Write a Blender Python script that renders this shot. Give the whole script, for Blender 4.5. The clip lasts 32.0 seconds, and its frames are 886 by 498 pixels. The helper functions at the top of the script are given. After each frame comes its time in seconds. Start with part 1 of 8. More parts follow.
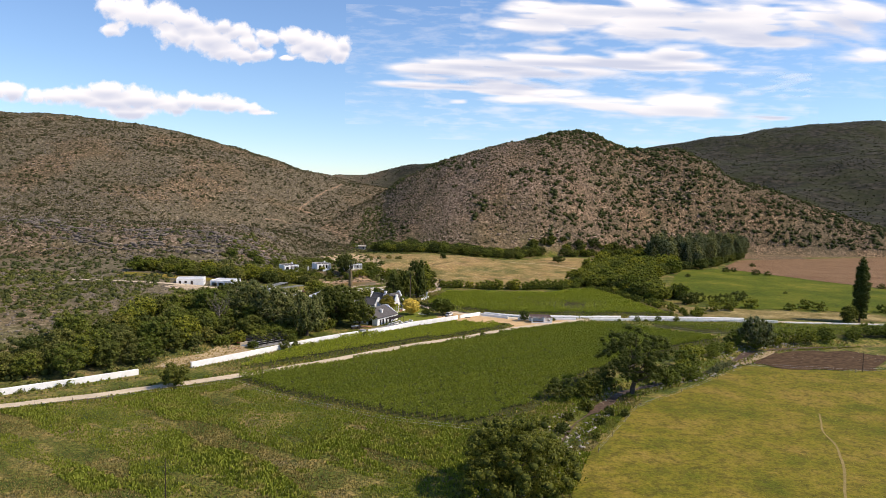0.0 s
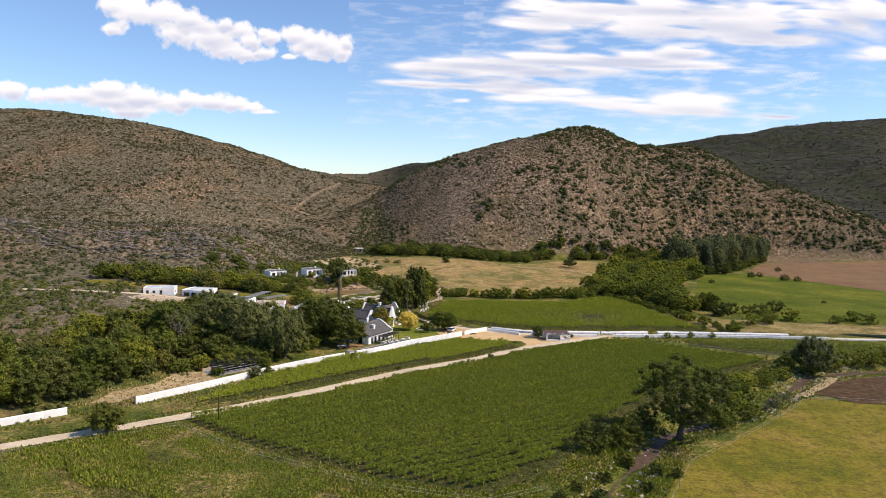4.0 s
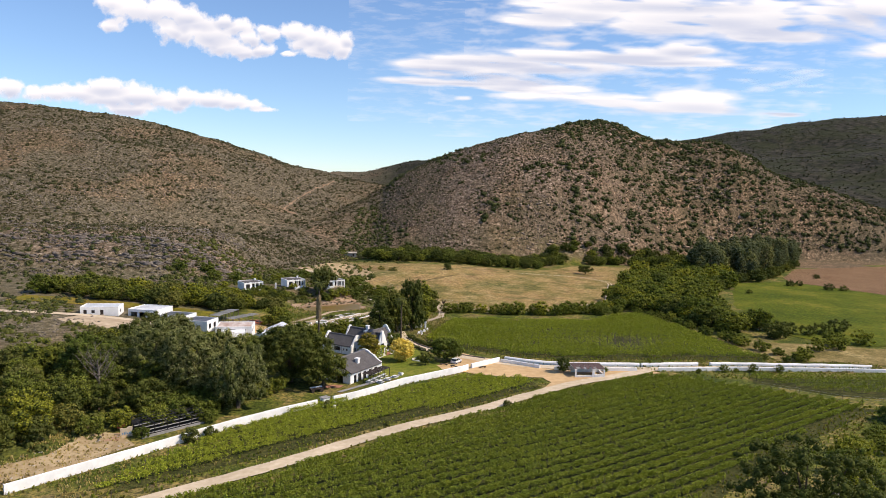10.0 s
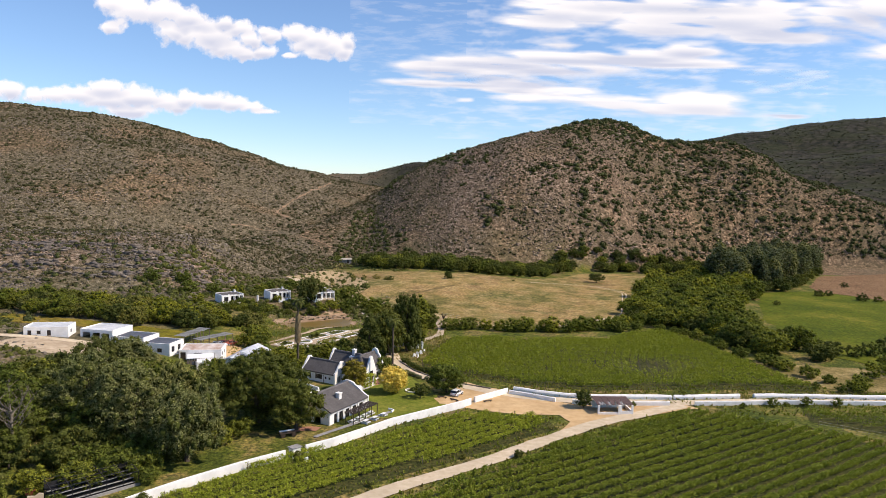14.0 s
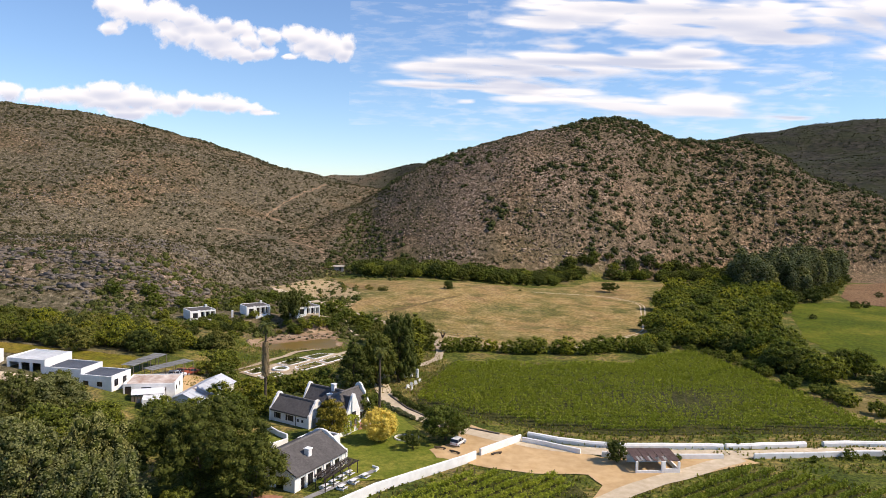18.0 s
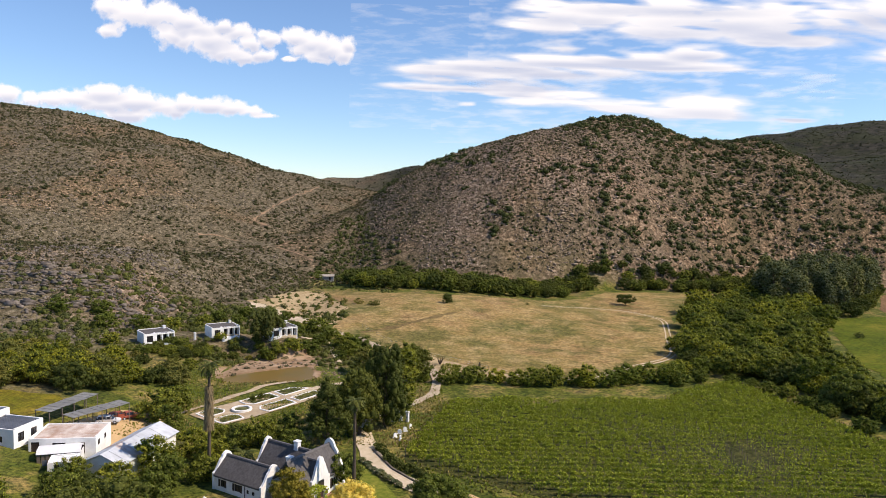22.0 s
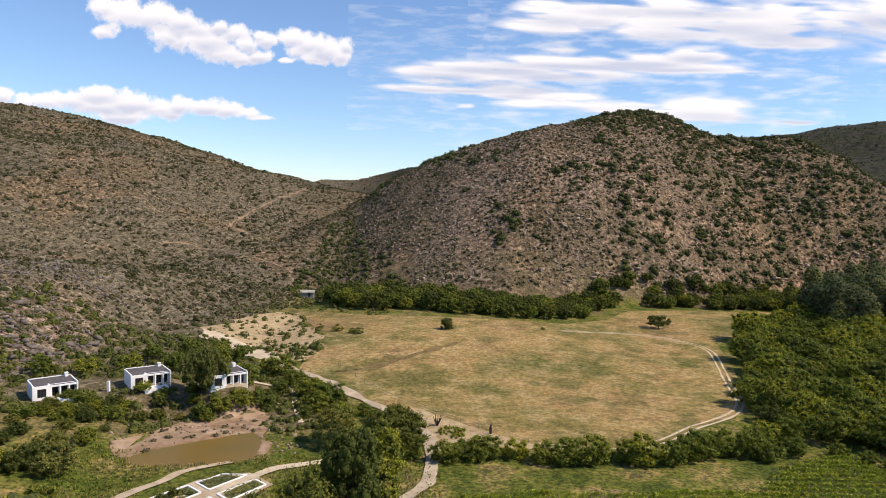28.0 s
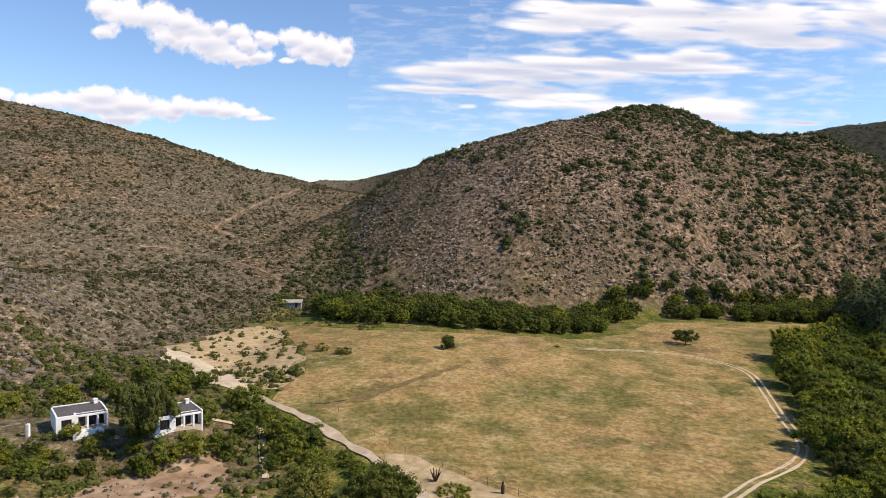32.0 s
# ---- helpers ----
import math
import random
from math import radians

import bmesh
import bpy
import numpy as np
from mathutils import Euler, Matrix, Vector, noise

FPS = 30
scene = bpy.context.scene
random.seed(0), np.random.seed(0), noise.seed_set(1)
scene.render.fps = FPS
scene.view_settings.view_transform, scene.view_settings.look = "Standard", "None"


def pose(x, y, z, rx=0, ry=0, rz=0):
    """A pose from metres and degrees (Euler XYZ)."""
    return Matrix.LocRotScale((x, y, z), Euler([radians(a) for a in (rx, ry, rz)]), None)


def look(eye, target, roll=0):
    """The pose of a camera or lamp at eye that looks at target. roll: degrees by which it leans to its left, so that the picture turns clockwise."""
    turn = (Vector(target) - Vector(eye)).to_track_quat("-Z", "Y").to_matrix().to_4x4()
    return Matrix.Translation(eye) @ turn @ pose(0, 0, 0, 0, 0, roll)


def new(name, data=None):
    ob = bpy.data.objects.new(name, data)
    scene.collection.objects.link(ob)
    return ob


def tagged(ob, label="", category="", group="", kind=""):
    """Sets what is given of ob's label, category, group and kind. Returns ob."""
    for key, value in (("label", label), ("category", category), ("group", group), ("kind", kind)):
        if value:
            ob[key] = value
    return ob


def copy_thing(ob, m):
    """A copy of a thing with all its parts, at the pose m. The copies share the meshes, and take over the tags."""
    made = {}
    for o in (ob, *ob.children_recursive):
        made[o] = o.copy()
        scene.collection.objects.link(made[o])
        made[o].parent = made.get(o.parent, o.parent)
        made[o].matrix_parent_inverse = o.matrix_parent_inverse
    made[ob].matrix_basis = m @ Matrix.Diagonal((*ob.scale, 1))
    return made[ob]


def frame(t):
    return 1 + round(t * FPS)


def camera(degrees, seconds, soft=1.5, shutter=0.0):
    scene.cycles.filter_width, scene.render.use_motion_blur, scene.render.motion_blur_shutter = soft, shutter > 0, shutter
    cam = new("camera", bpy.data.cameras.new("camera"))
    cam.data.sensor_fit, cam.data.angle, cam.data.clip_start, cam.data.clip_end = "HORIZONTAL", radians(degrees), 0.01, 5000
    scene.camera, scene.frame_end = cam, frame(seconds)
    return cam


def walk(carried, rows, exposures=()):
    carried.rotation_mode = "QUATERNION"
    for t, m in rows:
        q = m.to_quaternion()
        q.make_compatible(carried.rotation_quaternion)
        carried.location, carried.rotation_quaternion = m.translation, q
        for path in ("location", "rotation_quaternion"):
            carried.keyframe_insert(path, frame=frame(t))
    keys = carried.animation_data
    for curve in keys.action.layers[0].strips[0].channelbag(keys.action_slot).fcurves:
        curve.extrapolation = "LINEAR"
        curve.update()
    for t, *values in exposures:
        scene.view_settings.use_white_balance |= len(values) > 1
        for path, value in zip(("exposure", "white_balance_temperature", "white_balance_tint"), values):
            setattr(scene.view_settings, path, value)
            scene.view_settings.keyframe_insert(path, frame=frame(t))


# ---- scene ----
# A wine farm in a dry valley, flown over by a drone: x to the right, y up the valley, z up, metres.
cam = camera(65.0, 32.0, soft=0.3)

PATH = [
    (0, (-0.249, 0.067, 50.498), (-0.248, 2.061, 50.339), 1.4),
    (3, (0.494, 27.002, 49.912), (0.487, 28.995, 49.753), 1.4),
    (6, (-0.357, 53.809, 49.953), (-0.366, 55.802, 49.79), 1.4),
    (9, (-0.4, 77.491, 49.878), (-0.41, 79.484, 49.714), 1.4),
    (11, (-0.121, 92.481, 49.853), (-0.134, 94.474, 49.69), 1.4),
    (13, (0.27, 107.228, 49.895), (0.254, 109.221, 49.736), 1.4),
    (16.5, (0.456, 135.314, 49.991), (0.436, 137.308, 49.837), 1.4),
    (19, (0.705, 156.49, 49.843), (0.685, 158.484, 49.694), 1.4),
    (21, (1.069, 174.058, 49.901), (1.047, 176.053, 49.758), 1.4),
    (23, (1.215, 191.751, 49.711), (1.192, 193.746, 49.569), 1.4),
    (25, (1.042, 209.98, 49.808), (1.02, 211.975, 49.674), 1.4),
    (28, (0.585, 236.538, 49.965), (0.566, 238.534, 49.831), 1.4),
    (30, (0.755, 252.635, 49.991), (0.732, 254.631, 49.858), 1.4),
    (32, (0.58, 267.281, 49.782), (0.556, 269.277, 49.651), 1.4),
]
walk(cam, [(t, look(eye, target, roll)) for t, eye, target, roll in PATH], [(0, 0.09, 6850, 16), (32, 0.09, 6850, 16)])

# ---- world, sun, exposure ----
SUN_ELEV, SUN_AZ = 46.0, 98.0          # degrees; azimuth from +y, clockwise
world = bpy.data.worlds.new("world")
scene.world = world
world.use_nodes = True
wn = world.node_tree
sky = wn.nodes.new("ShaderNodeTexSky")
sky.sky_type = "NISHITA"
sky.sun_disc = False
sky.sun_elevation = radians(SUN_ELEV)
sky.sun_rotation = radians(SUN_AZ)
sky.air_density, sky.dust_density, sky.ozone_density = 1.0, 0.0, 4.5
air = wn.nodes.new("ShaderNodeMixRGB")
air.blend_type = "MULTIPLY"
air.inputs[0].default_value = 1.0
air.inputs[2].default_value = (0.85, 0.95, 1.04, 1)
wn.links.new(sky.outputs[0], air.inputs[1])
wn.links.new(air.outputs[0], wn.nodes["Background"].inputs[0])
wn.nodes["Background"].inputs[1].default_value = 0.15
sun_dir = Vector((math.sin(radians(SUN_AZ)) * math.cos(radians(SUN_ELEV)), math.cos(radians(SUN_AZ)) * math.cos(radians(SUN_ELEV)), math.sin(radians(SUN_ELEV))))
sun = new("sun", bpy.data.lights.new("sun", "SUN"))
sun.data.energy, sun.data.angle, sun.data.color = 5.0, radians(0.5), (1.0, 0.91, 0.76)
sun.matrix_world = look(sun_dir * 800, (0, 0, 0))


# ---- small maths ----
rng = np.random.default_rng(7)


def sm(a, b, x):
    s = np.clip((np.asarray(x, float) - a) / (b - a), 0, 1)
    return s * s * (3 - 2 * s)


def lattice(ix, iy, seed):
    h = (ix.astype(np.int64) * 374761393 + iy.astype(np.int64) * 668265263 + seed * 974711) & 0x7FFFFFFF
    h = ((h ^ (h >> 13)) * 1274126177) & 0x7FFFFFFF
    return ((h ^ (h >> 16)) & 0xFFFF) / 65535.0


def vnoise(x, y, scale, seed=0):
    x, y = np.asarray(x, float) / scale, np.asarray(y, float) / scale
    ix, iy = np.floor(x), np.floor(y)
    fx, fy = x - ix, y - iy
    fx, fy = fx * fx * (3 - 2 * fx), fy * fy * (3 - 2 * fy)
    a, b = lattice(ix, iy, seed), lattice(ix + 1, iy, seed)
    c, d = lattice(ix, iy + 1, seed), lattice(ix + 1, iy + 1, seed)
    return (a * (1 - fx) + b * fx) * (1 - fy) + (c * (1 - fx) + d * fx) * fy - 0.5


def line_dist(x, y, pts):
    best = np.full(np.shape(x), 1e9)
    for (x0, y0), (x1, y1) in zip(pts, pts[1:]):
        dx, dy = x1 - x0, y1 - y0
        u = np.clip(((x - x0) * dx + (y - y0) * dy) / (dx * dx + dy * dy), 0, 1)
        best = np.minimum(best, np.hypot(x - x0 - u * dx, y - y0 - u * dy))
    return best


def inside(x, y, poly):
    x, y = np.asarray(x, float), np.asarray(y, float)
    r = np.zeros(x.shape, bool)
    for (x0, y0), (x1, y1) in zip(poly, poly[1:] + poly[:1]):
        if y0 != y1:
            r ^= ((y0 > y) != (y1 > y)) & (x < (x1 - x0) * (y - y0) / (y1 - y0) + x0)
    return r


# ---- the plan ----
STREAM = [(2, 95), (14, 118), (25, 141), (31, 156), (43, 173), (48, 182), (73, 200), (92, 219), (108, 237), (150, 250), (230, 262), (420, 300)]
TRACK = [(-140, 136), (-99, 153.4), (-84.5, 162), (-68.7, 173.4), (-51, 187.4), (-30.7, 206), (-8, 229), (8, 242), (20.5, 253.5), (35, 266.5), (51, 276.5), (58, 281)]
BIG_VINES = [(-54, 181), (-38, 169), (-9, 153), (9, 148.5), (22, 161), (33, 179), (46, 197), (62, 214), (78, 228), (104, 249), (97, 252), (82, 262), (61, 273), (52, 268.5), (37, 259), (22.5, 246), (11, 236), (-4, 222.5), (-27, 200.5), (-46, 184.5)]
SMALL_VINES = [(-55, 192), (-50, 206), (-40, 225.5), (-26, 239.5), (-11, 252), (3, 265.5), (10, 268), (15, 266.5), (23, 267.5), (24.5, 261.5), (17.5, 255.5), (5.5, 244.5), (-10.5, 231.5), (-33.5, 210)]
BACK_VINES = [(-7, 311), (-4.5, 322), (0.8, 340), (4, 347.5), (33, 350.5), (56, 353.5), (69, 367), (82, 373.5), (89, 348), (97, 306), (100, 297), (71, 296.5), (40, 292.5), (22, 295), (6, 303)]
EAST_VINES = [(84, 271), (100, 261), (120, 257), (190, 262), (190, 279), (86, 277)]
MEADOW = [(-62, 521), (-46, 511), (-29, 500), (-2, 500), (25, 506), (48, 514), (70, 536), (86, 566), (114, 573), (160, 576), (128, 524), (101, 496), (90, 452), (77, 408), (66, 398), (48, 383), (36, 375), (19, 376), (6, 385), (-7, 393), (-16, 402), (-26, 412.5), (-34, 420.5), (-41, 428), (-40, 438), (-37, 448), (-42, 468), (-50, 490)]
PASTURE = [(16, 98), (22, 113), (30.5, 135), (46, 164), (70, 187), (93, 211), (104, 208), (124, 206), (160, 215), (230, 235), (330, 200), (330, 60), (60, 40), (10, 60)]
YARD = [(4, 275), (16, 286.5), (25, 283), (31, 279.5), (40, 281), (58, 281.5), (61, 279), (51, 274.5), (36, 264.5), (26, 257), (24, 260), (28, 266), (27, 271), (16, 270), (9, 272)]
DRIVE = [(-18, 330), (-14.5, 318), (-11, 307), (-3, 299), (5, 293), (12, 288.5), (22, 284.2), (31, 282.6), (45, 282.7), (60, 283), (75, 285.6), (90, 287.7), (125, 288.2), (200, 289)]
GREEN_FIELD = [(147, 440), (170, 494), (208, 508), (262, 412), (300, 395), (420, 330), (300, 305), (214, 318), (173, 322), (137, 324), (126, 341), (130, 372), (134, 406)]
PLOUGHED = [(210, 508), (216, 530), (254, 590), (425, 662), (520, 690), (520, 420), (420, 345), (302, 398), (264, 414)]
LAWN = [(-16, 268), (-6, 267), (4, 276), (6, 280), (-2, 283), (-3, 288), (-9, 300), (-14, 309), (-19, 306), (-19, 288), (-24, 284), (-24, 262)]
POND = [(-58, 361.3), (-55.5, 365.2), (-52.4, 367.8), (-46.3, 372), (-42, 375.5), (-39, 377), (-36.5, 374), (-35.3, 369), (-35, 363), (-37, 360.5), (-42, 360), (-47, 358.8), (-52, 357.8), (-56, 358.5)]

SHORE = [(-60.5, 361), (-63, 367), (-59, 373), (-60.5, 377), (-54, 384), (-50, 390), (-42, 394.5), (-38, 390.5), (-39, 382), (-34.8, 376), (-33.6, 370), (-34, 363.5), (-37, 361.5), (-42, 361.5), (-52, 359.6), (-57.5, 359.4)]


def ground_z(x, y):
    """Height of the ground, for arrays."""
    x, y = np.asarray(x, float), np.asarray(y, float)
    behind = y - np.interp(x, [-400, -150, -104, -81, -57, -35], [30, 138, 162, 183, 208, 235])
    z = 11 * (1 - np.exp(-np.maximum(0, -x - 60) / 45)) * sm(3, 60, behind)
    z = z + 6 * np.exp(-((x + 15) / 60) ** 2) * sm(395, 470, y) * (1 - 0.4 * sm(540, 600, y))
    z = z + 0.5 * sm(290, 330, y) * np.exp(-(x / 60) ** 2)
    z = z + 2.7 * np.exp(-(line_dist(x, y, [(-72, 400), (-53, 410), (-62, 428)]) / 11) ** 2)
    # rocky spur on the left
    z = z + 15 * sm(-92, -135, x) * sm(372, 428, y) * (1 - 0.75 * sm(470, 600, y))
    # left hill
    lz = np.interp(x, [-2500, -700, -522, -350, -297, -240, -176, -118, -60, 0, 60], [150, 138, 132, 119, 106.5, 92.5, 74, 60.5, 51, 36, 0])
    lf = np.interp(x, [-1500, -400, -250, -140, -90, 60], [480, 470, 470, 608, 606, 610])
    s = np.clip((y - lf) / (825 - lf), 0, 1.0)
    left = lz * (0.6 * s + 0.4 * sm(0, 1, s)) * (1 - 0.5 * sm(825, 1300, y))
    # right hill
    rz = np.interp(x, [-140, -95, -60, -37, 5, 46, 85, 112, 130, 146, 162, 180, 197, 230, 256, 285, 305, 373, 433, 520, 600], [8, 40, 54, 66, 84, 98, 108.5, 117, 121.5, 123, 120, 111, 104.5, 103, 103.5, 92, 76, 51, 32, 8, 0])
    rc = np.interp(x, [-90, -60, -30, 0, 46, 105, 146, 200, 260, 330, 433], [800, 775, 752, 735, 722, 745, 780, 780, 765, 745, 715])
    rf = np.interp(x, [-60, 30, 75, 120, 200, 280, 350, 500], [590, 566, 572, 590, 640, 665, 668, 660])
    s = np.clip((y - rf) / (rc - rf), 0, 1)
    right = rz * (1 - (1 - s) ** 1.6) * (1 - 0.75 * sm(0, 330, y - rc))
    z = z * (1 - 0.8 * sm(640, 800, y)) + np.maximum(left, right)
    z = z - 4 * np.exp(-((x + 66 + 0.1 * (y - 700)) / 17) ** 2) * sm(595, 680, y) * (1 - sm(760, 820, y))
    # far ridges
    az = np.interp(x, [-900, -400, -170, -60, 60, 300, 464, 740, 850, 947, 1083, 1500, 3000], [30, 39, 74, 101, 127, 148, 168, 207, 225, 236, 242, 262, 300])
    ay = np.interp(x, [-400, 60, 464, 1083], [1500, 1500, 1650, 1750])
    af = np.interp(x, [-400, 300, 450, 620, 1500], [1150, 1050, 800, 730, 760])
    s = np.clip((y - af) / (ay - af), 0, 1)
    z = np.maximum(z, az * (0.7 * s + 0.3 * sm(0, 1, s)))
    # roughness of the hillsides
    hill = np.clip(np.maximum(np.maximum(left, right), az * s) / 18, 0, 1) + 0.6 * sm(-95, -125, x) * sm(350, 400, y)
    z = z + np.minimum(hill, 1.2) * (3.4 * vnoise(x, y, 58, 1) + 2.2 * vnoise(x, y, 23, 2) + 1.3 * vnoise(x, y, 9, 3))
    z = z + np.clip(az * s / 60, 0, 1) * sm(850, 1100, y) * (36 * vnoise(x, y, 210, 9) + 16 * vnoise(x, y, 80, 10))
    z = z + 0.35 * vnoise(x, y, 31, 4) * (1 - np.minimum(hill, 1))
    near = line_dist(x, y, STREAM)
    z = z - 1.5 * np.exp(-(near / 4.2) ** 2)
    z = z + 1.6 * np.exp(-((x + 46) / 26) ** 2 - ((y - 369) / 17) ** 2)
    # level plots of the cottages
    for cx, cy, cz in ((-85.7, 385.8, 5.8), (-69.4, 396.3, 6.0), (-51.7, 397.6, 6.1)):
        w = np.exp(-(np.hypot(x - cx, y - cy) / 8.6) ** 4)
        z = z * (1 - w) + cz * w
    # the pond's hollow
    rim = line_dist(x, y, POND + POND[:1])
    z = np.where(inside(x, y, POND), 1.5 - np.minimum(1.2, 0.3 * rim), (1.6 + 0.06 * rim) * (1 - sm(1.0, 6.5, rim)) + z * sm(1.0, 6.5, rim))
    return z


def gz(x, y):
    return float(ground_z(np.array([x]), np.array([y]))[0])


# ---- materials ----
class Nodes:
    def __init__(self, name):
        self.m = bpy.data.materials.new(name)
        self.m.use_nodes = True
        self.t = self.m.node_tree
        self.b = self.t.nodes["Principled BSDF"]

    def n(self, kind, **kw):
        node = self.t.nodes.new(kind)
        for k, v in kw.items():
            node.inputs[k.replace("_", " ")].default_value = v
        return node

    def ln(self, a, b):
        self.t.links.new(a, b)

    def noise(self, scale, detail=4.0, rough=0.6, space="Object"):
        tc = self.n("ShaderNodeTexCoord")
        no = self.n("ShaderNodeTexNoise", Scale=scale, Detail=detail, Roughness=rough)
        self.ln(tc.outputs[space], no.inputs["Vector"])
        return no.outputs["Fac"]

    def ramp(self, fac, stops):
        r = self.n("ShaderNodeValToRGB")
        e = r.color_ramp.elements
        while len(e) < len(stops):
            e.new(0.5)
        for el, (p, c) in zip(e, stops):
            el.position, el.color = p, (*c, 1)
        self.ln(fac, r.inputs[0])
        return r.outputs[0]

    def mix(self, fac, a, b, blend="MIX"):
        x = self.n("ShaderNodeMixRGB")
        x.blend_type = blend
        for i, v in ((0, fac), (1, a), (2, b)):
            if isinstance(v, (int, float)):
                x.inputs[i].default_value = v
            elif isinstance(v, tuple):
                x.inputs[i].default_value = (*v, 1)
            else:
                self.ln(v, x.inputs[i])
        return x.outputs[0]

    def bump(self, fac, strength=0.4, dist=0.1):
        b = self.n("ShaderNodeBump", Strength=strength, Distance=dist)
        self.ln(fac, b.inputs["Height"])
        self.ln(b.outputs[0], self.b.inputs["Normal"])

    def done(self, colour, rough=0.85, spec=0.3, metal=0.0):
        if isinstance(colour, tuple):
            self.b.inputs["Base Color"].default_value = (*colour, 1)
        else:
            self.ln(colour, self.b.inputs["Base Color"])
        self.b.inputs["Roughness"].default_value = rough
        self.b.inputs["Specular IOR Level"].default_value = spec
        self.b.inputs["Metallic"].default_value = metal
        return self.m


def plain(name, c1, c2, scale=1.5, rough=0.85, bump=0.2, dist=0.03, big=0.15, spec=0.3, metal=0.0):
    k = Nodes(name)
    f = k.noise(scale, 5)
    g = k.noise(scale * big, 3)
    c = k.ramp(f, [(0.3, c1), (0.7, c2)])
    c = k.mix(k.ramp(g, [(0.35, (0, 0, 0)), (0.65, (0.35, 0.35, 0.35))]), c, tuple(0.6 * v for v in c1))
    k.bump(f, bump, dist)
    return k.done(c, rough, spec, metal)


def foliage(name, dark, light, dry=None, translucent=0.25, vary=1.0):
    k = Nodes(name)
    geo = k.n("ShaderNodeNewGeometry")
    oi = k.n("ShaderNodeObjectInfo")
    c = k.ramp(geo.outputs["Random Per Island"], [(0.0, tuple(0.68 * a + 0.32 * b for a, b in zip(dark, light))), (0.6, tuple((a + b) / 2 for a, b in zip(dark, light))), (1.0, tuple(0.12 * a + 0.88 * b for a, b in zip(dark, light)))])
    if dry:
        c = k.mix(k.ramp(k.noise(0.22, 3), [(0.5, (0, 0, 0)), (0.75, (0.8, 0.8, 0.8))]), c, dry)
    c = k.mix(1.0, c, k.ramp(oi.outputs["Random"], [(0.0, (1 - 0.34 * vary, 1 - 0.26 * vary, 1 - 0.26 * vary)), (0.5, (1.0, 1.0, 1.0)), (1.0, (1 + 0.6 * vary, 1 + 0.42 * vary, 1.0))]), "MULTIPLY")
    m = k.done(c, 0.65, 0.12)
    tr = k.n("ShaderNodeBsdfTranslucent")
    k.ln(k.mix(1.0, c, (1.2, 1.3, 0.6), "MULTIPLY"), tr.inputs[0])
    mx = k.n("ShaderNodeMixShader", Fac=translucent)
    k.ln(k.b.outputs[0], mx.inputs[1])
    k.ln(tr.outputs[0], mx.inputs[2])
    k.ln(mx.outputs[0], k.t.nodes["Material Output"].inputs[0])
    return m


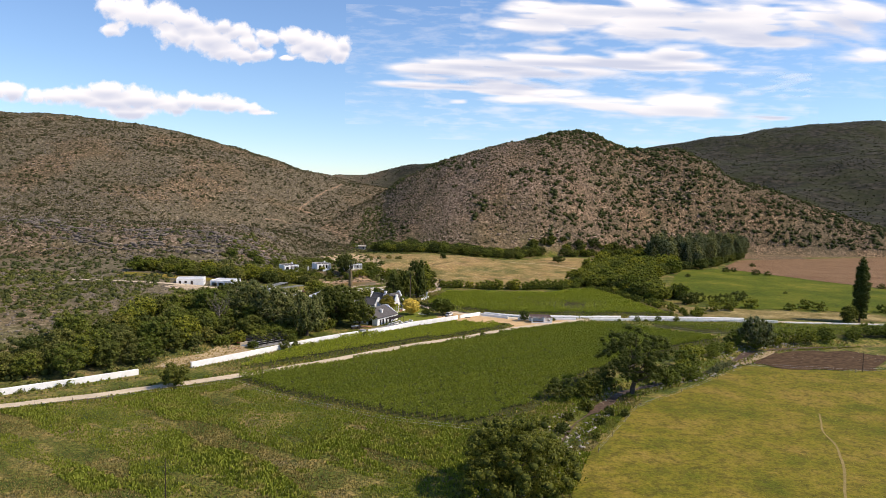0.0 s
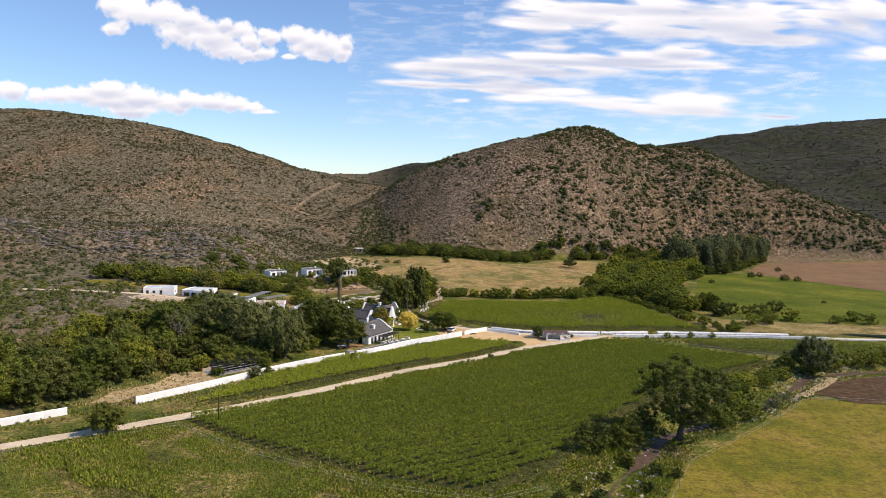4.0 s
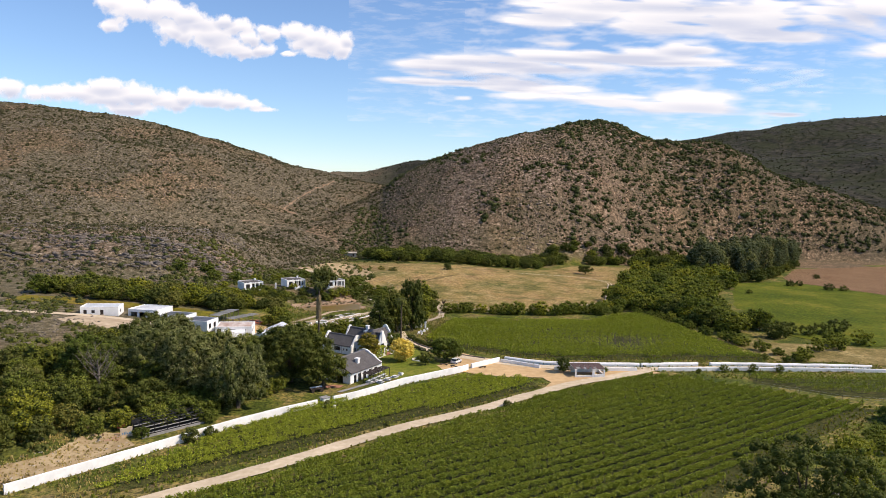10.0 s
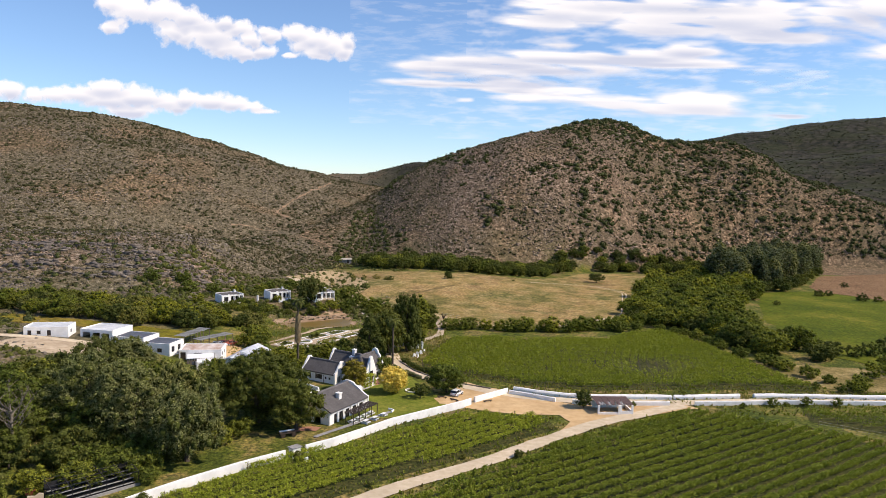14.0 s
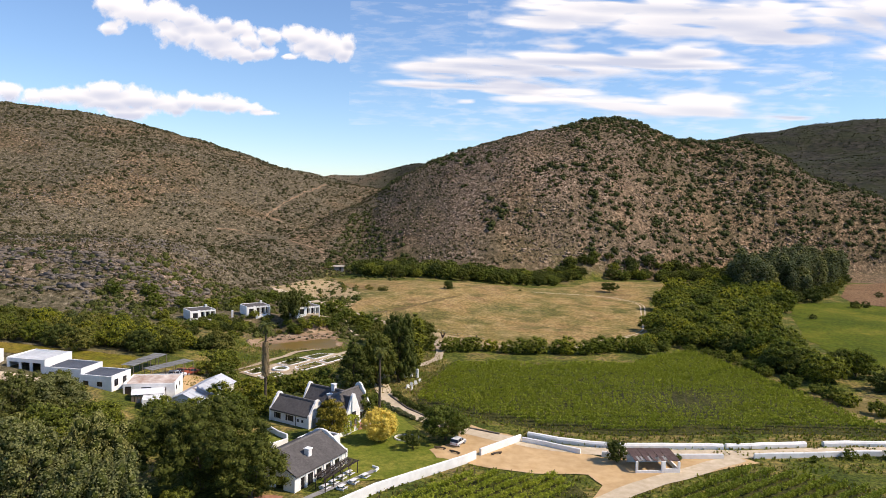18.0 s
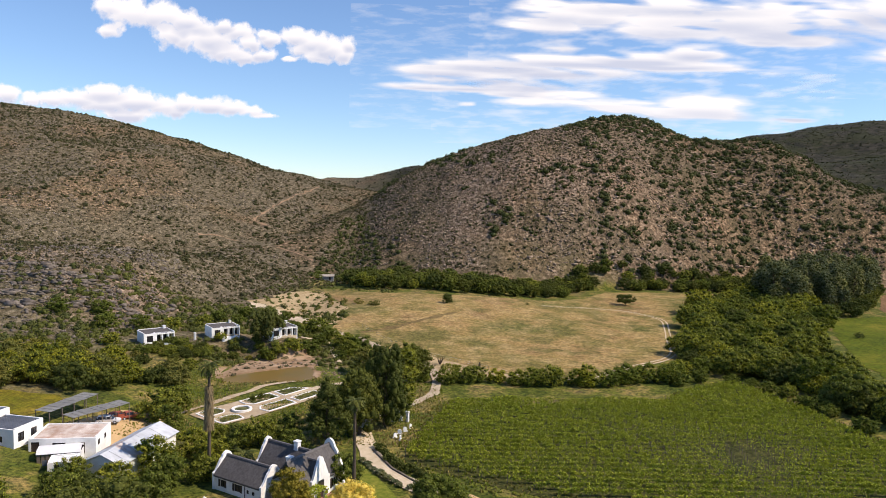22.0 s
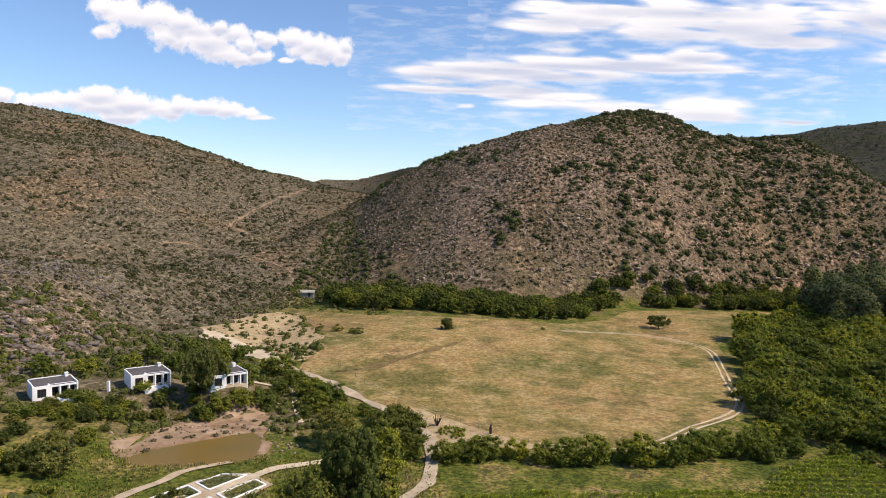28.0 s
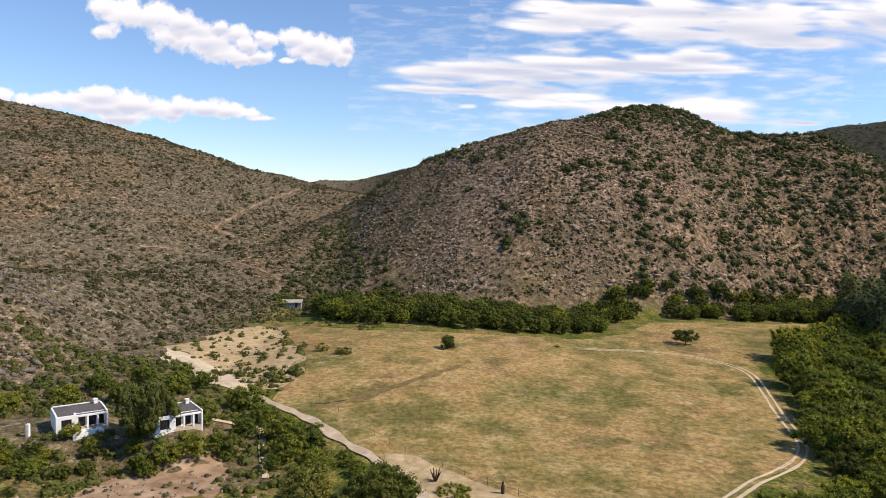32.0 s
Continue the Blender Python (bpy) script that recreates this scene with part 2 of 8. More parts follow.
def ground_material():
    k = Nodes("ground")
    at = k.n("ShaderNodeAttribute")
    at.attribute_name = "hill"
    n1, n2, n3 = k.noise(0.09, 6), k.noise(0.5, 5), k.noise(0.018, 4)
    n4 = k.noise(1.3, 5, 0.7)
    grass = k.ramp(n1, [(0.36, (0.05, 0.066, 0.012)), (0.48, (0.11, 0.115, 0.022)), (0.58, (0.24, 0.18, 0.066)), (0.66, (0.13, 0.10, 0.05))])
    grass = k.mix(k.ramp(n2, [(0.42, (0, 0, 0)), (0.64, (0.75, 0.75, 0.75))]), grass, (0.06, 0.082, 0.014))
    grass = k.mix(1.0, grass, k.ramp(n4, [(0.40, (0.45, 0.5, 0.45)), (0.5, (1.0, 1.0, 1.0)), (0.60, (1.6, 1.5, 1.3))]), "MULTIPLY")
    soil = k.ramp(n2, [(0.38, (0.07, 0.045, 0.026)), (0.5, (0.16, 0.103, 0.06)), (0.62, (0.34, 0.235, 0.15))])
    soil = k.mix(k.ramp(n3, [(0.42, (0, 0, 0)), (0.6, (0.75, 0.75, 0.75))]), soil, (0.13, 0.102, 0.066))
    soil = k.mix(k.ramp(n1, [(0.4, (0, 0, 0)), (0.62, (0.7, 0.7, 0.7))]), soil, (0.088, 0.072, 0.038))
    west = k.n("ShaderNodeAttribute")
    west.attribute_name = "west"
    soil = k.mix(west.outputs["Fac"], soil, k.ramp(n2, [(0.34, (0.066, 0.055, 0.034)), (0.5, (0.112, 0.092, 0.058)), (0.66, (0.20, 0.165, 0.115))]))
    stony = k.n("ShaderNodeAttribute")
    stony.attribute_name = "stony"
    soil = k.mix(stony.outputs["Fac"], soil, k.ramp(n2, [(0.36, (0.09, 0.062, 0.041)), (0.5, (0.175, 0.122, 0.083)), (0.64, (0.32, 0.245, 0.185))]))
    n5, n6 = k.noise(1.7, 4, 0.8), k.noise(0.32, 5, 0.7)
    soil = k.mix(1.0, soil, k.ramp(n5, [(0.36, (0.42, 0.42, 0.40)), (0.5, (1.0, 1.0, 1.0)), (0.62, (1.75, 1.72, 1.7))]), "MULTIPLY")
    soil = k.mix(1.0, soil, k.ramp(n6, [(0.38, (0.66, 0.68, 0.64)), (0.5, (1.0, 1.0, 1.0)), (0.62, (1.3, 1.28, 1.26))]), "MULTIPLY")
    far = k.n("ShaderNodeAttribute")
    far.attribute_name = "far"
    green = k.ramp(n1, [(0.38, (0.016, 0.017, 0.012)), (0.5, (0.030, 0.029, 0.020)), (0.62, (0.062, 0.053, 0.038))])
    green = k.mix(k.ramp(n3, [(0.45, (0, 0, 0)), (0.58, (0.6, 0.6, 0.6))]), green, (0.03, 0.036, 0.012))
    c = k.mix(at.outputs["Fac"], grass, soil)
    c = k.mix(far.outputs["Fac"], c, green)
    k.bump(n2, 0.6, 0.8)
    return k.done(c, 0.95, 0.1)


M = {}
M["ground"] = ground_material()
M["track"] = plain("track_sand", (0.50, 0.40, 0.27), (0.66, 0.55, 0.40), 0.8, 0.95, 0.3, spec=0.05)
M["lane"] = plain("lane_sand", (0.36, 0.28, 0.19), (0.58, 0.48, 0.35), 0.5, 0.95, 0.4, 0.06, 0.4, spec=0.05)
M["trail"] = plain("hill_trail_earth", (0.23, 0.145, 0.088), (0.38, 0.265, 0.175), 0.6, 0.95, 0.4, 0.1, spec=0.05)
M["yard"] = plain("yard_sand", (0.50, 0.33, 0.16), (0.64, 0.45, 0.25), 0.5, 0.95, 0.3, spec=0.05)
M["whitewash"] = plain("whitewash", (0.82, 0.81, 0.78), (0.89, 0.88, 0.86), 1.2, 0.8, 0.15, 0.02, 0.4)
M["thatch_grey"] = plain("grey_thatch", (0.075, 0.068, 0.066), (0.135, 0.125, 0.12), 2.5, 0.95, 0.6, 0.06)
M["bark"] = plain("bark", (0.06, 0.045, 0.03), (0.13, 0.10, 0.075), 3.0, 0.95, 0.8, 0.06)
# Shade inside the crowns, put into the colour of the clump cores.
M["crown_shade"] = plain("crown_core_shade", (0.045, 0.055, 0.012), (0.085, 0.095, 0.022), 2.0, 0.95, 0.6, 0.1, spec=0.05)
M["leaf_dark"] = foliage("leaf_dark", (0.036, 0.048, 0.011), (0.13, 0.145, 0.032))
M["leaf_mid"] = foliage("leaf_mid", (0.058, 0.078, 0.012), (0.245, 0.265, 0.042))
M["leaf_olive"] = foliage("leaf_olive", (0.07, 0.078, 0.02), (0.245, 0.235, 0.064))
M["leaf_vine"] = foliage("leaf_vine", (0.058, 0.09, 0.009), (0.33, 0.37, 0.05), None, 0.25, 0.18)
M["leaf_gum"] = foliage("leaf_gum", (0.095, 0.105, 0.04), (0.30, 0.295, 0.115), None, 0.25, 0.4)
M["leaf_gold"] = foliage("leaf_gold", (0.48, 0.37, 0.06), (0.82, 0.65, 0.17), vary=0.2)
M["leaf_grey"] = foliage("leaf_grey", (0.08, 0.092, 0.05), (0.24, 0.25, 0.135))
M["scrub"] = foliage("scrub", (0.05, 0.045, 0.022), (0.14, 0.12, 0.06), None, 0.1, vary=0.2)


def field(name, stops, s1, s2, tint, cut, fine=1.3, streak=1.0, amp=1.0):
    k = Nodes(name)
    tc = k.n("ShaderNodeTexCoord")
    mp = k.n("ShaderNodeMapping")
    mp.inputs["Scale"].default_value = (1 / streak, 1.0, 1.0)
    k.ln(tc.outputs["Object"], mp.inputs["Vector"])
    out = []
    for sc, det in ((s1, 6.0), (s2, 5.0), (fine, 4.0)):
        no = k.n("ShaderNodeTexNoise", Scale=sc, Detail=det, Roughness=0.68)
        k.ln(mp.outputs[0], no.inputs["Vector"])
        out.append(no.outputs["Fac"])
    f, g, h = out
    c = k.ramp(f, stops)
    c = k.mix(k.ramp(g, [(cut[0], (0, 0, 0)), (cut[1], (0.75, 0.75, 0.75))]), c, tint)
    c = k.mix(1.0, c, k.ramp(h, [(0.40, (1 - 0.5 * amp, 1 - 0.47 * amp, 1 - 0.55 * amp)), (0.5, (1.0, 1.0, 1.0)), (0.60, (1 + 0.5 * amp, 1 + 0.42 * amp, 1 + 0.3 * amp))]), "MULTIPLY")
    k.bump(h, 0.6, 0.2)
    return k.done(c, 0.95, 0.1)


def meadow_material():
    k = Nodes("dry_meadow")
    a, b, c3 = k.noise(0.028, 6, 0.62), k.noise(0.16, 5, 0.65), k.noise(0.8, 5, 0.72)
    tc = k.n("ShaderNodeTexCoord")
    mp = k.n("ShaderNodeMapping")
    mp.inputs["Rotation"].default_value = (0, 0, 0.5)
    mp.inputs["Scale"].default_value = (0.02, 0.16, 0.1)
    k.ln(tc.outputs["Object"], mp.inputs["Vector"])
    st = k.n("ShaderNodeTexNoise", Scale=1.0, Detail=5.0, Roughness=0.6)
    k.ln(mp.outputs[0], st.inputs["Vector"])
    c = k.ramp(a, [(0.38, (0.10, 0.105, 0.028)), (0.46, (0.20, 0.16, 0.052)), (0.55, (0.30, 0.205, 0.08)), (0.64, (0.22, 0.14, 0.065))])
    c = k.mix(k.ramp(b, [(0.44, (0, 0, 0)), (0.68, (0.75, 0.75, 0.75))]), c, (0.40, 0.295, 0.14))
    c = k.mix(k.ramp(st.outputs["Fac"], [(0.5, (0, 0, 0)), (0.72, (0.35, 0.35, 0.35))]), c, (0.17, 0.115, 0.048))
    g2 = k.noise(0.075, 5, 0.68)
    c = k.mix(k.ramp(g2, [(0.50, (0, 0, 0)), (0.61, (0.75, 0.75, 0.75))]), c, (0.105, 0.102, 0.03))
    c = k.mix(1.0, c, k.ramp(c3, [(0.40, (0.68, 0.68, 0.62)), (0.5, (1.0, 0.97, 0.97)), (0.60, (1.36, 1.3, 1.28))]), "MULTIPLY")
    k.bump(c3, 0.5, 0.15)
    return k.done(c, 0.95, 0.1)


M["meadow"] = meadow_material()
M["pasture"] = field("pasture", [(0.36, (0.095, 0.105, 0.010)), (0.5, (0.175, 0.148, 0.017)), (0.62, (0.23, 0.165, 0.034))], 0.07, 0.45, (0.085, 0.072, 0.014), (0.47, 0.62), 1.6, 1.0, 0.5)
M["lush"] = field("lush_field", [(0.36, (0.05, 0.07, 0.004)), (0.5, (0.085, 0.102, 0.006)), (0.64, (0.155, 0.145, 0.016))], 0.03, 0.2, (0.07, 0.10, 0.006), (0.47, 0.62), 0.8, 1.0, 0.55)
M["plough"] = field("ploughed_soil", [(0.3, (0.14, 0.08, 0.042)), (0.7, (0.23, 0.145, 0.082))], 0.05, 0.8, (0.17, 0.10, 0.05), (0.45, 0.75))
M["lawn"] = field("lawn", [(0.38, (0.115, 0.145, 0.018)), (0.62, (0.21, 0.205, 0.036))], 0.12, 0.8, (0.10, 0.13, 0.015), (0.45, 0.62), 1.3, 1.0, 0.35)
M["vine_floor"] = field("vineyard_floor", [(0.3, (0.03, 0.038, 0.010)), (0.7, (0.07, 0.07, 0.02))], 0.2, 1.0, (0.10, 0.08, 0.034), (0.5, 0.75))


M["straw_ground"] = field("straw_ground", [(0.36, (0.10, 0.085, 0.025)), (0.5, (0.24, 0.18, 0.07)), (0.64, (0.36, 0.28, 0.13))], 0.08, 0.5, (0.13, 0.11, 0.035), (0.47, 0.62), 1.6, 1.0, 0.5)
M["leaf_yew"] = foliage("leaf_yew", (0.11, 0.098, 0.013), (0.33, 0.265, 0.04), vary=0.2)
M["leaf_vine_bright"] = foliage("leaf_vine_bright", (0.085, 0.122, 0.01), (0.46, 0.49, 0.055), None, 0.25, 0.15)
M["leaf_bright"] = foliage("leaf_bright", (0.07, 0.092, 0.010), (0.27, 0.28, 0.035))
M["palm"] = foliage("palm_leaf", (0.045, 0.06, 0.015), (0.13, 0.14, 0.04))
M["dry_frond"] = foliage("dry_frond", (0.12, 0.09, 0.055), (0.26, 0.21, 0.14), None, 0.1)
M["post"] = plain("weathered_post", (0.13, 0.10, 0.075), (0.24, 0.20, 0.16), 4.0)
M["water"] = plain("pond_water", (0.20, 0.125, 0.032), (0.155, 0.12, 0.034), 0.12, 0.35, 0.02, 0.02, spec=0.06)
M["shore"] = plain("pond_shore", (0.19, 0.112, 0.056), (0.46, 0.33, 0.22), 0.28, 0.95, 0.8, 0.3, 0.35, spec=0.05)
M["stream_water"] = plain("stream_water", (0.05, 0.034, 0.022), (0.17, 0.115, 0.085), 1.2, 0.55, 0.6, 0.06, spec=0.08)
M["rock"] = plain("hill_rock", (0.085, 0.07, 0.058), (0.25, 0.213, 0.18), 0.9, 0.9, 0.8, 0.15, spec=0.05)
M["rock_pale"] = plain("pale_hill_rock", (0.12, 0.10, 0.08), (0.29, 0.25, 0.205), 1.6, 0.9, 0.6, 0.08, spec=0.05)
M["pebble"] = plain("stream_stone", (0.30, 0.26, 0.21), (0.50, 0.45, 0.38), 2.0, 0.9)
M["bare"] = plain("bare_red_earth", (0.34, 0.20, 0.12), (0.48, 0.33, 0.22), 0.5, 0.95, 0.4, 0.1, spec=0.05)
M["manure"] = plain("dark_churned_soil", (0.045, 0.027, 0.015), (0.14, 0.09, 0.05), 0.6, 0.95, 0.7, 0.15, 0.35, spec=0.05)
M["glass"] = plain("window_glass", (0.02, 0.022, 0.025), (0.035, 0.035, 0.04), 0.6, 0.08, 0.0, 0.01, spec=0.6)
M["dark_wood"] = plain("dark_wood", (0.035, 0.024, 0.018), (0.07, 0.05, 0.035), 3.0, 0.7)
M["black_steel"] = plain("black_steel", (0.02, 0.02, 0.022), (0.045, 0.043, 0.045), 2.0, 0.6, metal=0.3)
M["grey_plank"] = plain("grey_plank", (0.22, 0.21, 0.20), (0.36, 0.35, 0.34), 2.0, 0.85)
M["solar_blue"] = plain("blue_grey_roof", (0.075, 0.085, 0.11), (0.12, 0.135, 0.165), 0.8, 0.6)
M["brown_sheet"] = plain("brown_roof_sheet", (0.085, 0.055, 0.05), (0.15, 0.105, 0.095), 0.9, 0.8, spec=0.1)
M["zinc"] = plain("zinc_sheet", (0.48, 0.50, 0.53), (0.66, 0.68, 0.70), 0.9, 0.55, 0.1, 0.02, metal=0.1)
M["rust"] = plain("rusty_sheet", (0.36, 0.22, 0.15), (0.76, 0.72, 0.68), 0.45, 0.75, 0.2, 0.02, 0.4)
M["white_sheet"] = plain("white_sheet", (0.70, 0.70, 0.70), (0.80, 0.80, 0.79), 0.8, 0.6)
M["shade_net"] = plain("grey_shade_net", (0.16, 0.16, 0.155), (0.27, 0.27, 0.26), 1.2, 0.95)
M["car_white"] = plain("white_car_paint", (0.74, 0.74, 0.75), (0.78, 0.78, 0.79), 0.6, 0.25, 0.0, spec=0.5)
M["car_red"] = plain("faded_red_paint", (0.32, 0.07, 0.04), (0.44, 0.13, 0.08), 1.0, 0.5)
M["rubber"] = plain("tyre_rubber", (0.015, 0.015, 0.015), (0.03, 0.03, 0.03), 3.0, 0.9)
M["brick_red"] = plain("red_brick_paving", (0.30, 0.13, 0.08), (0.42, 0.22, 0.15), 2.0, 0.9)
M["garden_sand"] = plain("garden_sand", (0.36, 0.27, 0.17), (0.58, 0.47, 0.34), 0.6, 0.95, 0.3, spec=0.05)
M["garden_bed"] = field("garden_bed", [(0.3, (0.05, 0.075, 0.03)), (0.55, (0.11, 0.12, 0.05)), (0.75, (0.22, 0.16, 0.10))], 0.8, 3.0, (0.07, 0.06, 0.04), (0.45, 0.7))
M["grass_blade"] = foliage("grass_blade", (0.10, 0.128, 0.014), (0.30, 0.325, 0.045), (0.32, 0.245, 0.085), 0.2, vary=0.2)
M["dry_grass"] = foliage("dry_grass", (0.10, 0.095, 0.03), (0.36, 0.28, 0.10), None, 0.15, vary=0.2)
M["paint_blue"] = plain("faded_blue_paint", (0.10, 0.22, 0.36), (0.18, 0.30, 0.42), 2.0)
M["rust_dark"] = plain("dark_rust", (0.10, 0.045, 0.03), (0.18, 0.09, 0.06), 3.0)
M["bank"] = plain("sandy_bank", (0.30, 0.215, 0.11), (0.54, 0.42, 0.25), 0.6, 0.95, 0.5, 0.15, spec=0.05)
M["straw"] = foliage("straw", (0.22, 0.17, 0.06), (0.5, 0.40, 0.17), None, 0.15, 0.2)
M["mown"] = plain("mown_strip", (0.13, 0.09, 0.04), (0.26, 0.19, 0.085), 0.7, 0.95, 0.3, 0.05, spec=0.05)
M["dust"] = plain("trodden_dust", (0.22, 0.17, 0.06), (0.34, 0.26, 0.11), 1.0, spec=0.05)
M["scrub_green"] = foliage("scrub_green", (0.03, 0.04, 0.011), (0.10, 0.108, 0.032), None, 0.1, vary=0.2)
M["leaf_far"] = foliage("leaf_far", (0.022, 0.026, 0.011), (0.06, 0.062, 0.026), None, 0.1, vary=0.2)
M["scrub_mid"] = foliage("scrub_mid", (0.035, 0.048, 0.010), (0.15, 0.155, 0.036), None, 0.15, vary=0.2)
M["scrub_olive"] = foliage("scrub_olive", (0.028, 0.031, 0.011), (0.095, 0.092, 0.036), None, 0.1, vary=0.2)
M["rock_warm"] = plain("warm_rock", (0.17, 0.117, 0.08), (0.42, 0.325, 0.245), 1.2, 0.9, 0.6, 0.08, spec=0.05)
GARDEN = [(-58, 333), (-50, 354), (-36, 360), (-30, 352), (-40, 332), (-48, 325)]


# ---- mesh helpers ----
def raw_mesh(name, verts, faces_flat, size, mats, smooth_shade=False):
    """A mesh from an array of vertices and an array of faces that all have the same number of corners."""
    me = bpy.data.meshes.new(name)
    v = np.ascontiguousarray(verts, np.float32).reshape(-1, 3)
    f = np.ascontiguousarray(faces_flat, np.int32).reshape(-1)
    me.vertices.add(len(v))
    me.vertices.foreach_set("co", v.ravel())
    me.loops.add(len(f))
    me.loops.foreach_set("vertex_index", f)
    me.polygons.add(len(f) // size)
    me.polygons.foreach_set("loop_start", np.arange(0, len(f), size, dtype=np.int32))
    if smooth_shade:
        me.polygons.foreach_set("use_smooth", np.ones(len(f) // size, bool))
    me.update(calc_edges=True)
    for m in (mats if isinstance(mats, (list, tuple)) else [mats]):
        me.materials.append(m)
    return me


def part(name, bm, material, parent, label=""):
    """Link a bmesh as one mesh object under a thing or a part."""
    me = bpy.data.meshes.new(name)
    bm.to_mesh(me)
    bm.free()
    me.materials.append(material)
    ob = new(name, me)
    ob.parent = parent
    if label:
        ob["label"] = label
    return ob


def mesh_part(name, me, parent, label=""):
    ob = new(name, me)
    ob.parent = parent
    if label:
        ob["label"] = label
    return ob


def thing(name, label, category, m=None, group="", kind=""):
    e = new(name)
    if m is not None:
        e.matrix_world = m
    return tagged(e, label, category, group, kind)


# ---- the ground: one sheet to the horizon ----
def steps(parts):
    out = [parts[0][0]]
    for a, b, d in parts:
        n = max(1, int(round((b - a) / d)))
        out += [a + (b - a) * (i + 1) / n for i in range(n)]
    return np.array(out)


gx = steps([(-9000, -3000, 1500), (-3000, -1200, 120), (-1200, -460, 14), (-460, -170, 4.5), (-170, 200, 2.6), (200, 480, 4.5), (480, 1200, 14), (1200, 3000, 120), (3000, 9000, 1500)])
gy = steps([(-9000, -600, 1400), (-600, 60, 60), (60, 420, 2.6), (420, 840, 3.6), (840, 1300, 14), (1300, 2000, 25), (2000, 3000, 150), (3000, 9000, 1500)])
GX, GY = np.meshgrid(gx, gy)
GZ = ground_z(GX, GY)
nx, ny = len(gx), len(gy)
idx = np.arange(nx * ny).reshape(ny, nx)
quads = np.stack([idx[:-1, :-1], idx[:-1, 1:], idx[1:, 1:], idx[1:, :-1]], -1)
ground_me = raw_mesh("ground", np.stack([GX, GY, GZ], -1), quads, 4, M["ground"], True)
hillness = np.clip(sm(-70, -110, GX) * sm(150, 220, GY) * 0.9 + sm(560, 600, GY) + sm(-62, -80, GX) * sm(400, 430, GY), 0, 1)
hillness = np.where((GX > -40) & (GY < np.interp(GX, [-40, 60, 80, 200], [545, 552, 580, 600])) & (GX < 400), 0, hillness)
hillness = np.maximum(hillness, 0.9 * sm(544, 560, GY) * sm(-60, -40, GX) * sm(78, 62, GX))
hillness = np.maximum(hillness, 0.85 * sm(376, 386, GY) * sm(-32, -46, GX + 0.75 * (GY - 405)) * sm(560, 520, GY) * sm(-125, -110, GX))
hillness = np.where((GX > 330) & (GY < np.interp(GX, [330, 430, 520], [636, 664, 688])), 0, hillness)
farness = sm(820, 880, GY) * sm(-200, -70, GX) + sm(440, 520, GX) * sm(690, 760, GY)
westness = sm(-40, -90, GX) * (1 - 0.75 * sm(0.02, 0.25, vnoise(GX, GY, 45, 41) + 0.5 * vnoise(GX, GY, 15, 42)))
# Pale stony soil; its colour also brightens a flank the sun leaves dim.
stoniness = sm(-25, 15, GX) * sm(175, 90, GX) * sm(560, 585, GY) * sm(800, 700, GY) * np.clip(0.6 + 1.3 * vnoise(GX, GY, 36, 43) + 0.8 * vnoise(GX, GY, 13, 44), 0, 1)
stoniness = np.maximum(stoniness, sm(-92, -108, GX) * sm(384, 396, GY) * sm(470, 430, GY) * np.clip(0.5 + 1.6 * vnoise(GX, GY, 20, 45), 0, 0.8))
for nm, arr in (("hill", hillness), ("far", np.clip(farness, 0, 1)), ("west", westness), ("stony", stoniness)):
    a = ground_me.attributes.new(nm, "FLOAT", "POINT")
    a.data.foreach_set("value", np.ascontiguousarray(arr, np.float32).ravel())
tagged(new("ground", ground_me), "dry valley floor and stony scrub hillsides with grass", "ground", kind="structure")


def sheet(name, poly, mat, label, category, step=2.5, lift=0.10, ragged=0.0, kind="structure"):
    """A patch of ground cover that follows the ground inside a polygon; its rim is ragged."""
    bm = bmesh.new()
    pts = []
    for (x0, y0), (x1, y1) in zip(poly, poly[1:] + poly[:1]):
        n = max(1, int(math.hypot(x1 - x0, y1 - y0) / step))
        for i in range(n):
            x, y = x0 + (x1 - x0) * i / n, y0 + (y1 - y0) * i / n
            pts.append((x + ragged * float(vnoise(x, y, 5, 21)) * 2, y + ragged * float(vnoise(x, y, 5, 22)) * 2))
    f = bm.faces.new([bm.verts.new((x, y, 0)) for x, y in pts])
    bmesh.ops.triangulate(bm, faces=[f])
    lo_x, hi_x, lo_y, hi_y = min(p[0] for p in pts), max(p[0] for p in pts), min(p[1] for p in pts), max(p[1] for p in pts)
    grid = max(step, (hi_x - lo_x) / 70, (hi_y - lo_y) / 70)
    for axis, lo, hi in ((0, lo_x, hi_x), (1, lo_y, hi_y)):
        c = lo + grid
        while c < hi:
            co, no = [0, 0, 0], [0, 0, 0]
            co[axis], no[axis] = c, 1
            bmesh.ops.bisect_plane(bm, geom=bm.verts[:] + bm.edges[:] + bm.faces[:], plane_co=co, plane_no=no)
            c += grid
    xs = np.array([v.co.x for v in bm.verts])
    ys = np.array([v.co.y for v in bm.verts])
    for v, z in zip(bm.verts, ground_z(xs, ys)):
        v.co.z = z + lift
    for f in bm.faces:
        f.smooth = True
    me = bpy.data.meshes.new(name)
    bm.to_mesh(me)
    bm.free()
    me.materials.append(mat)
    return tagged(new(name, me), label, category, kind=kind)


def resample(pts, step):
    out = []
    for (x0, y0), (x1, y1) in zip(pts, pts[1:]):
        n = max(1, int(math.hypot(x1 - x0, y1 - y0) / step))
        out += [(x0 + (x1 - x0) * i / n, y0 + (y1 - y0) * i / n) for i in range(n)]
    return np.array(out + [pts[-1]], float)


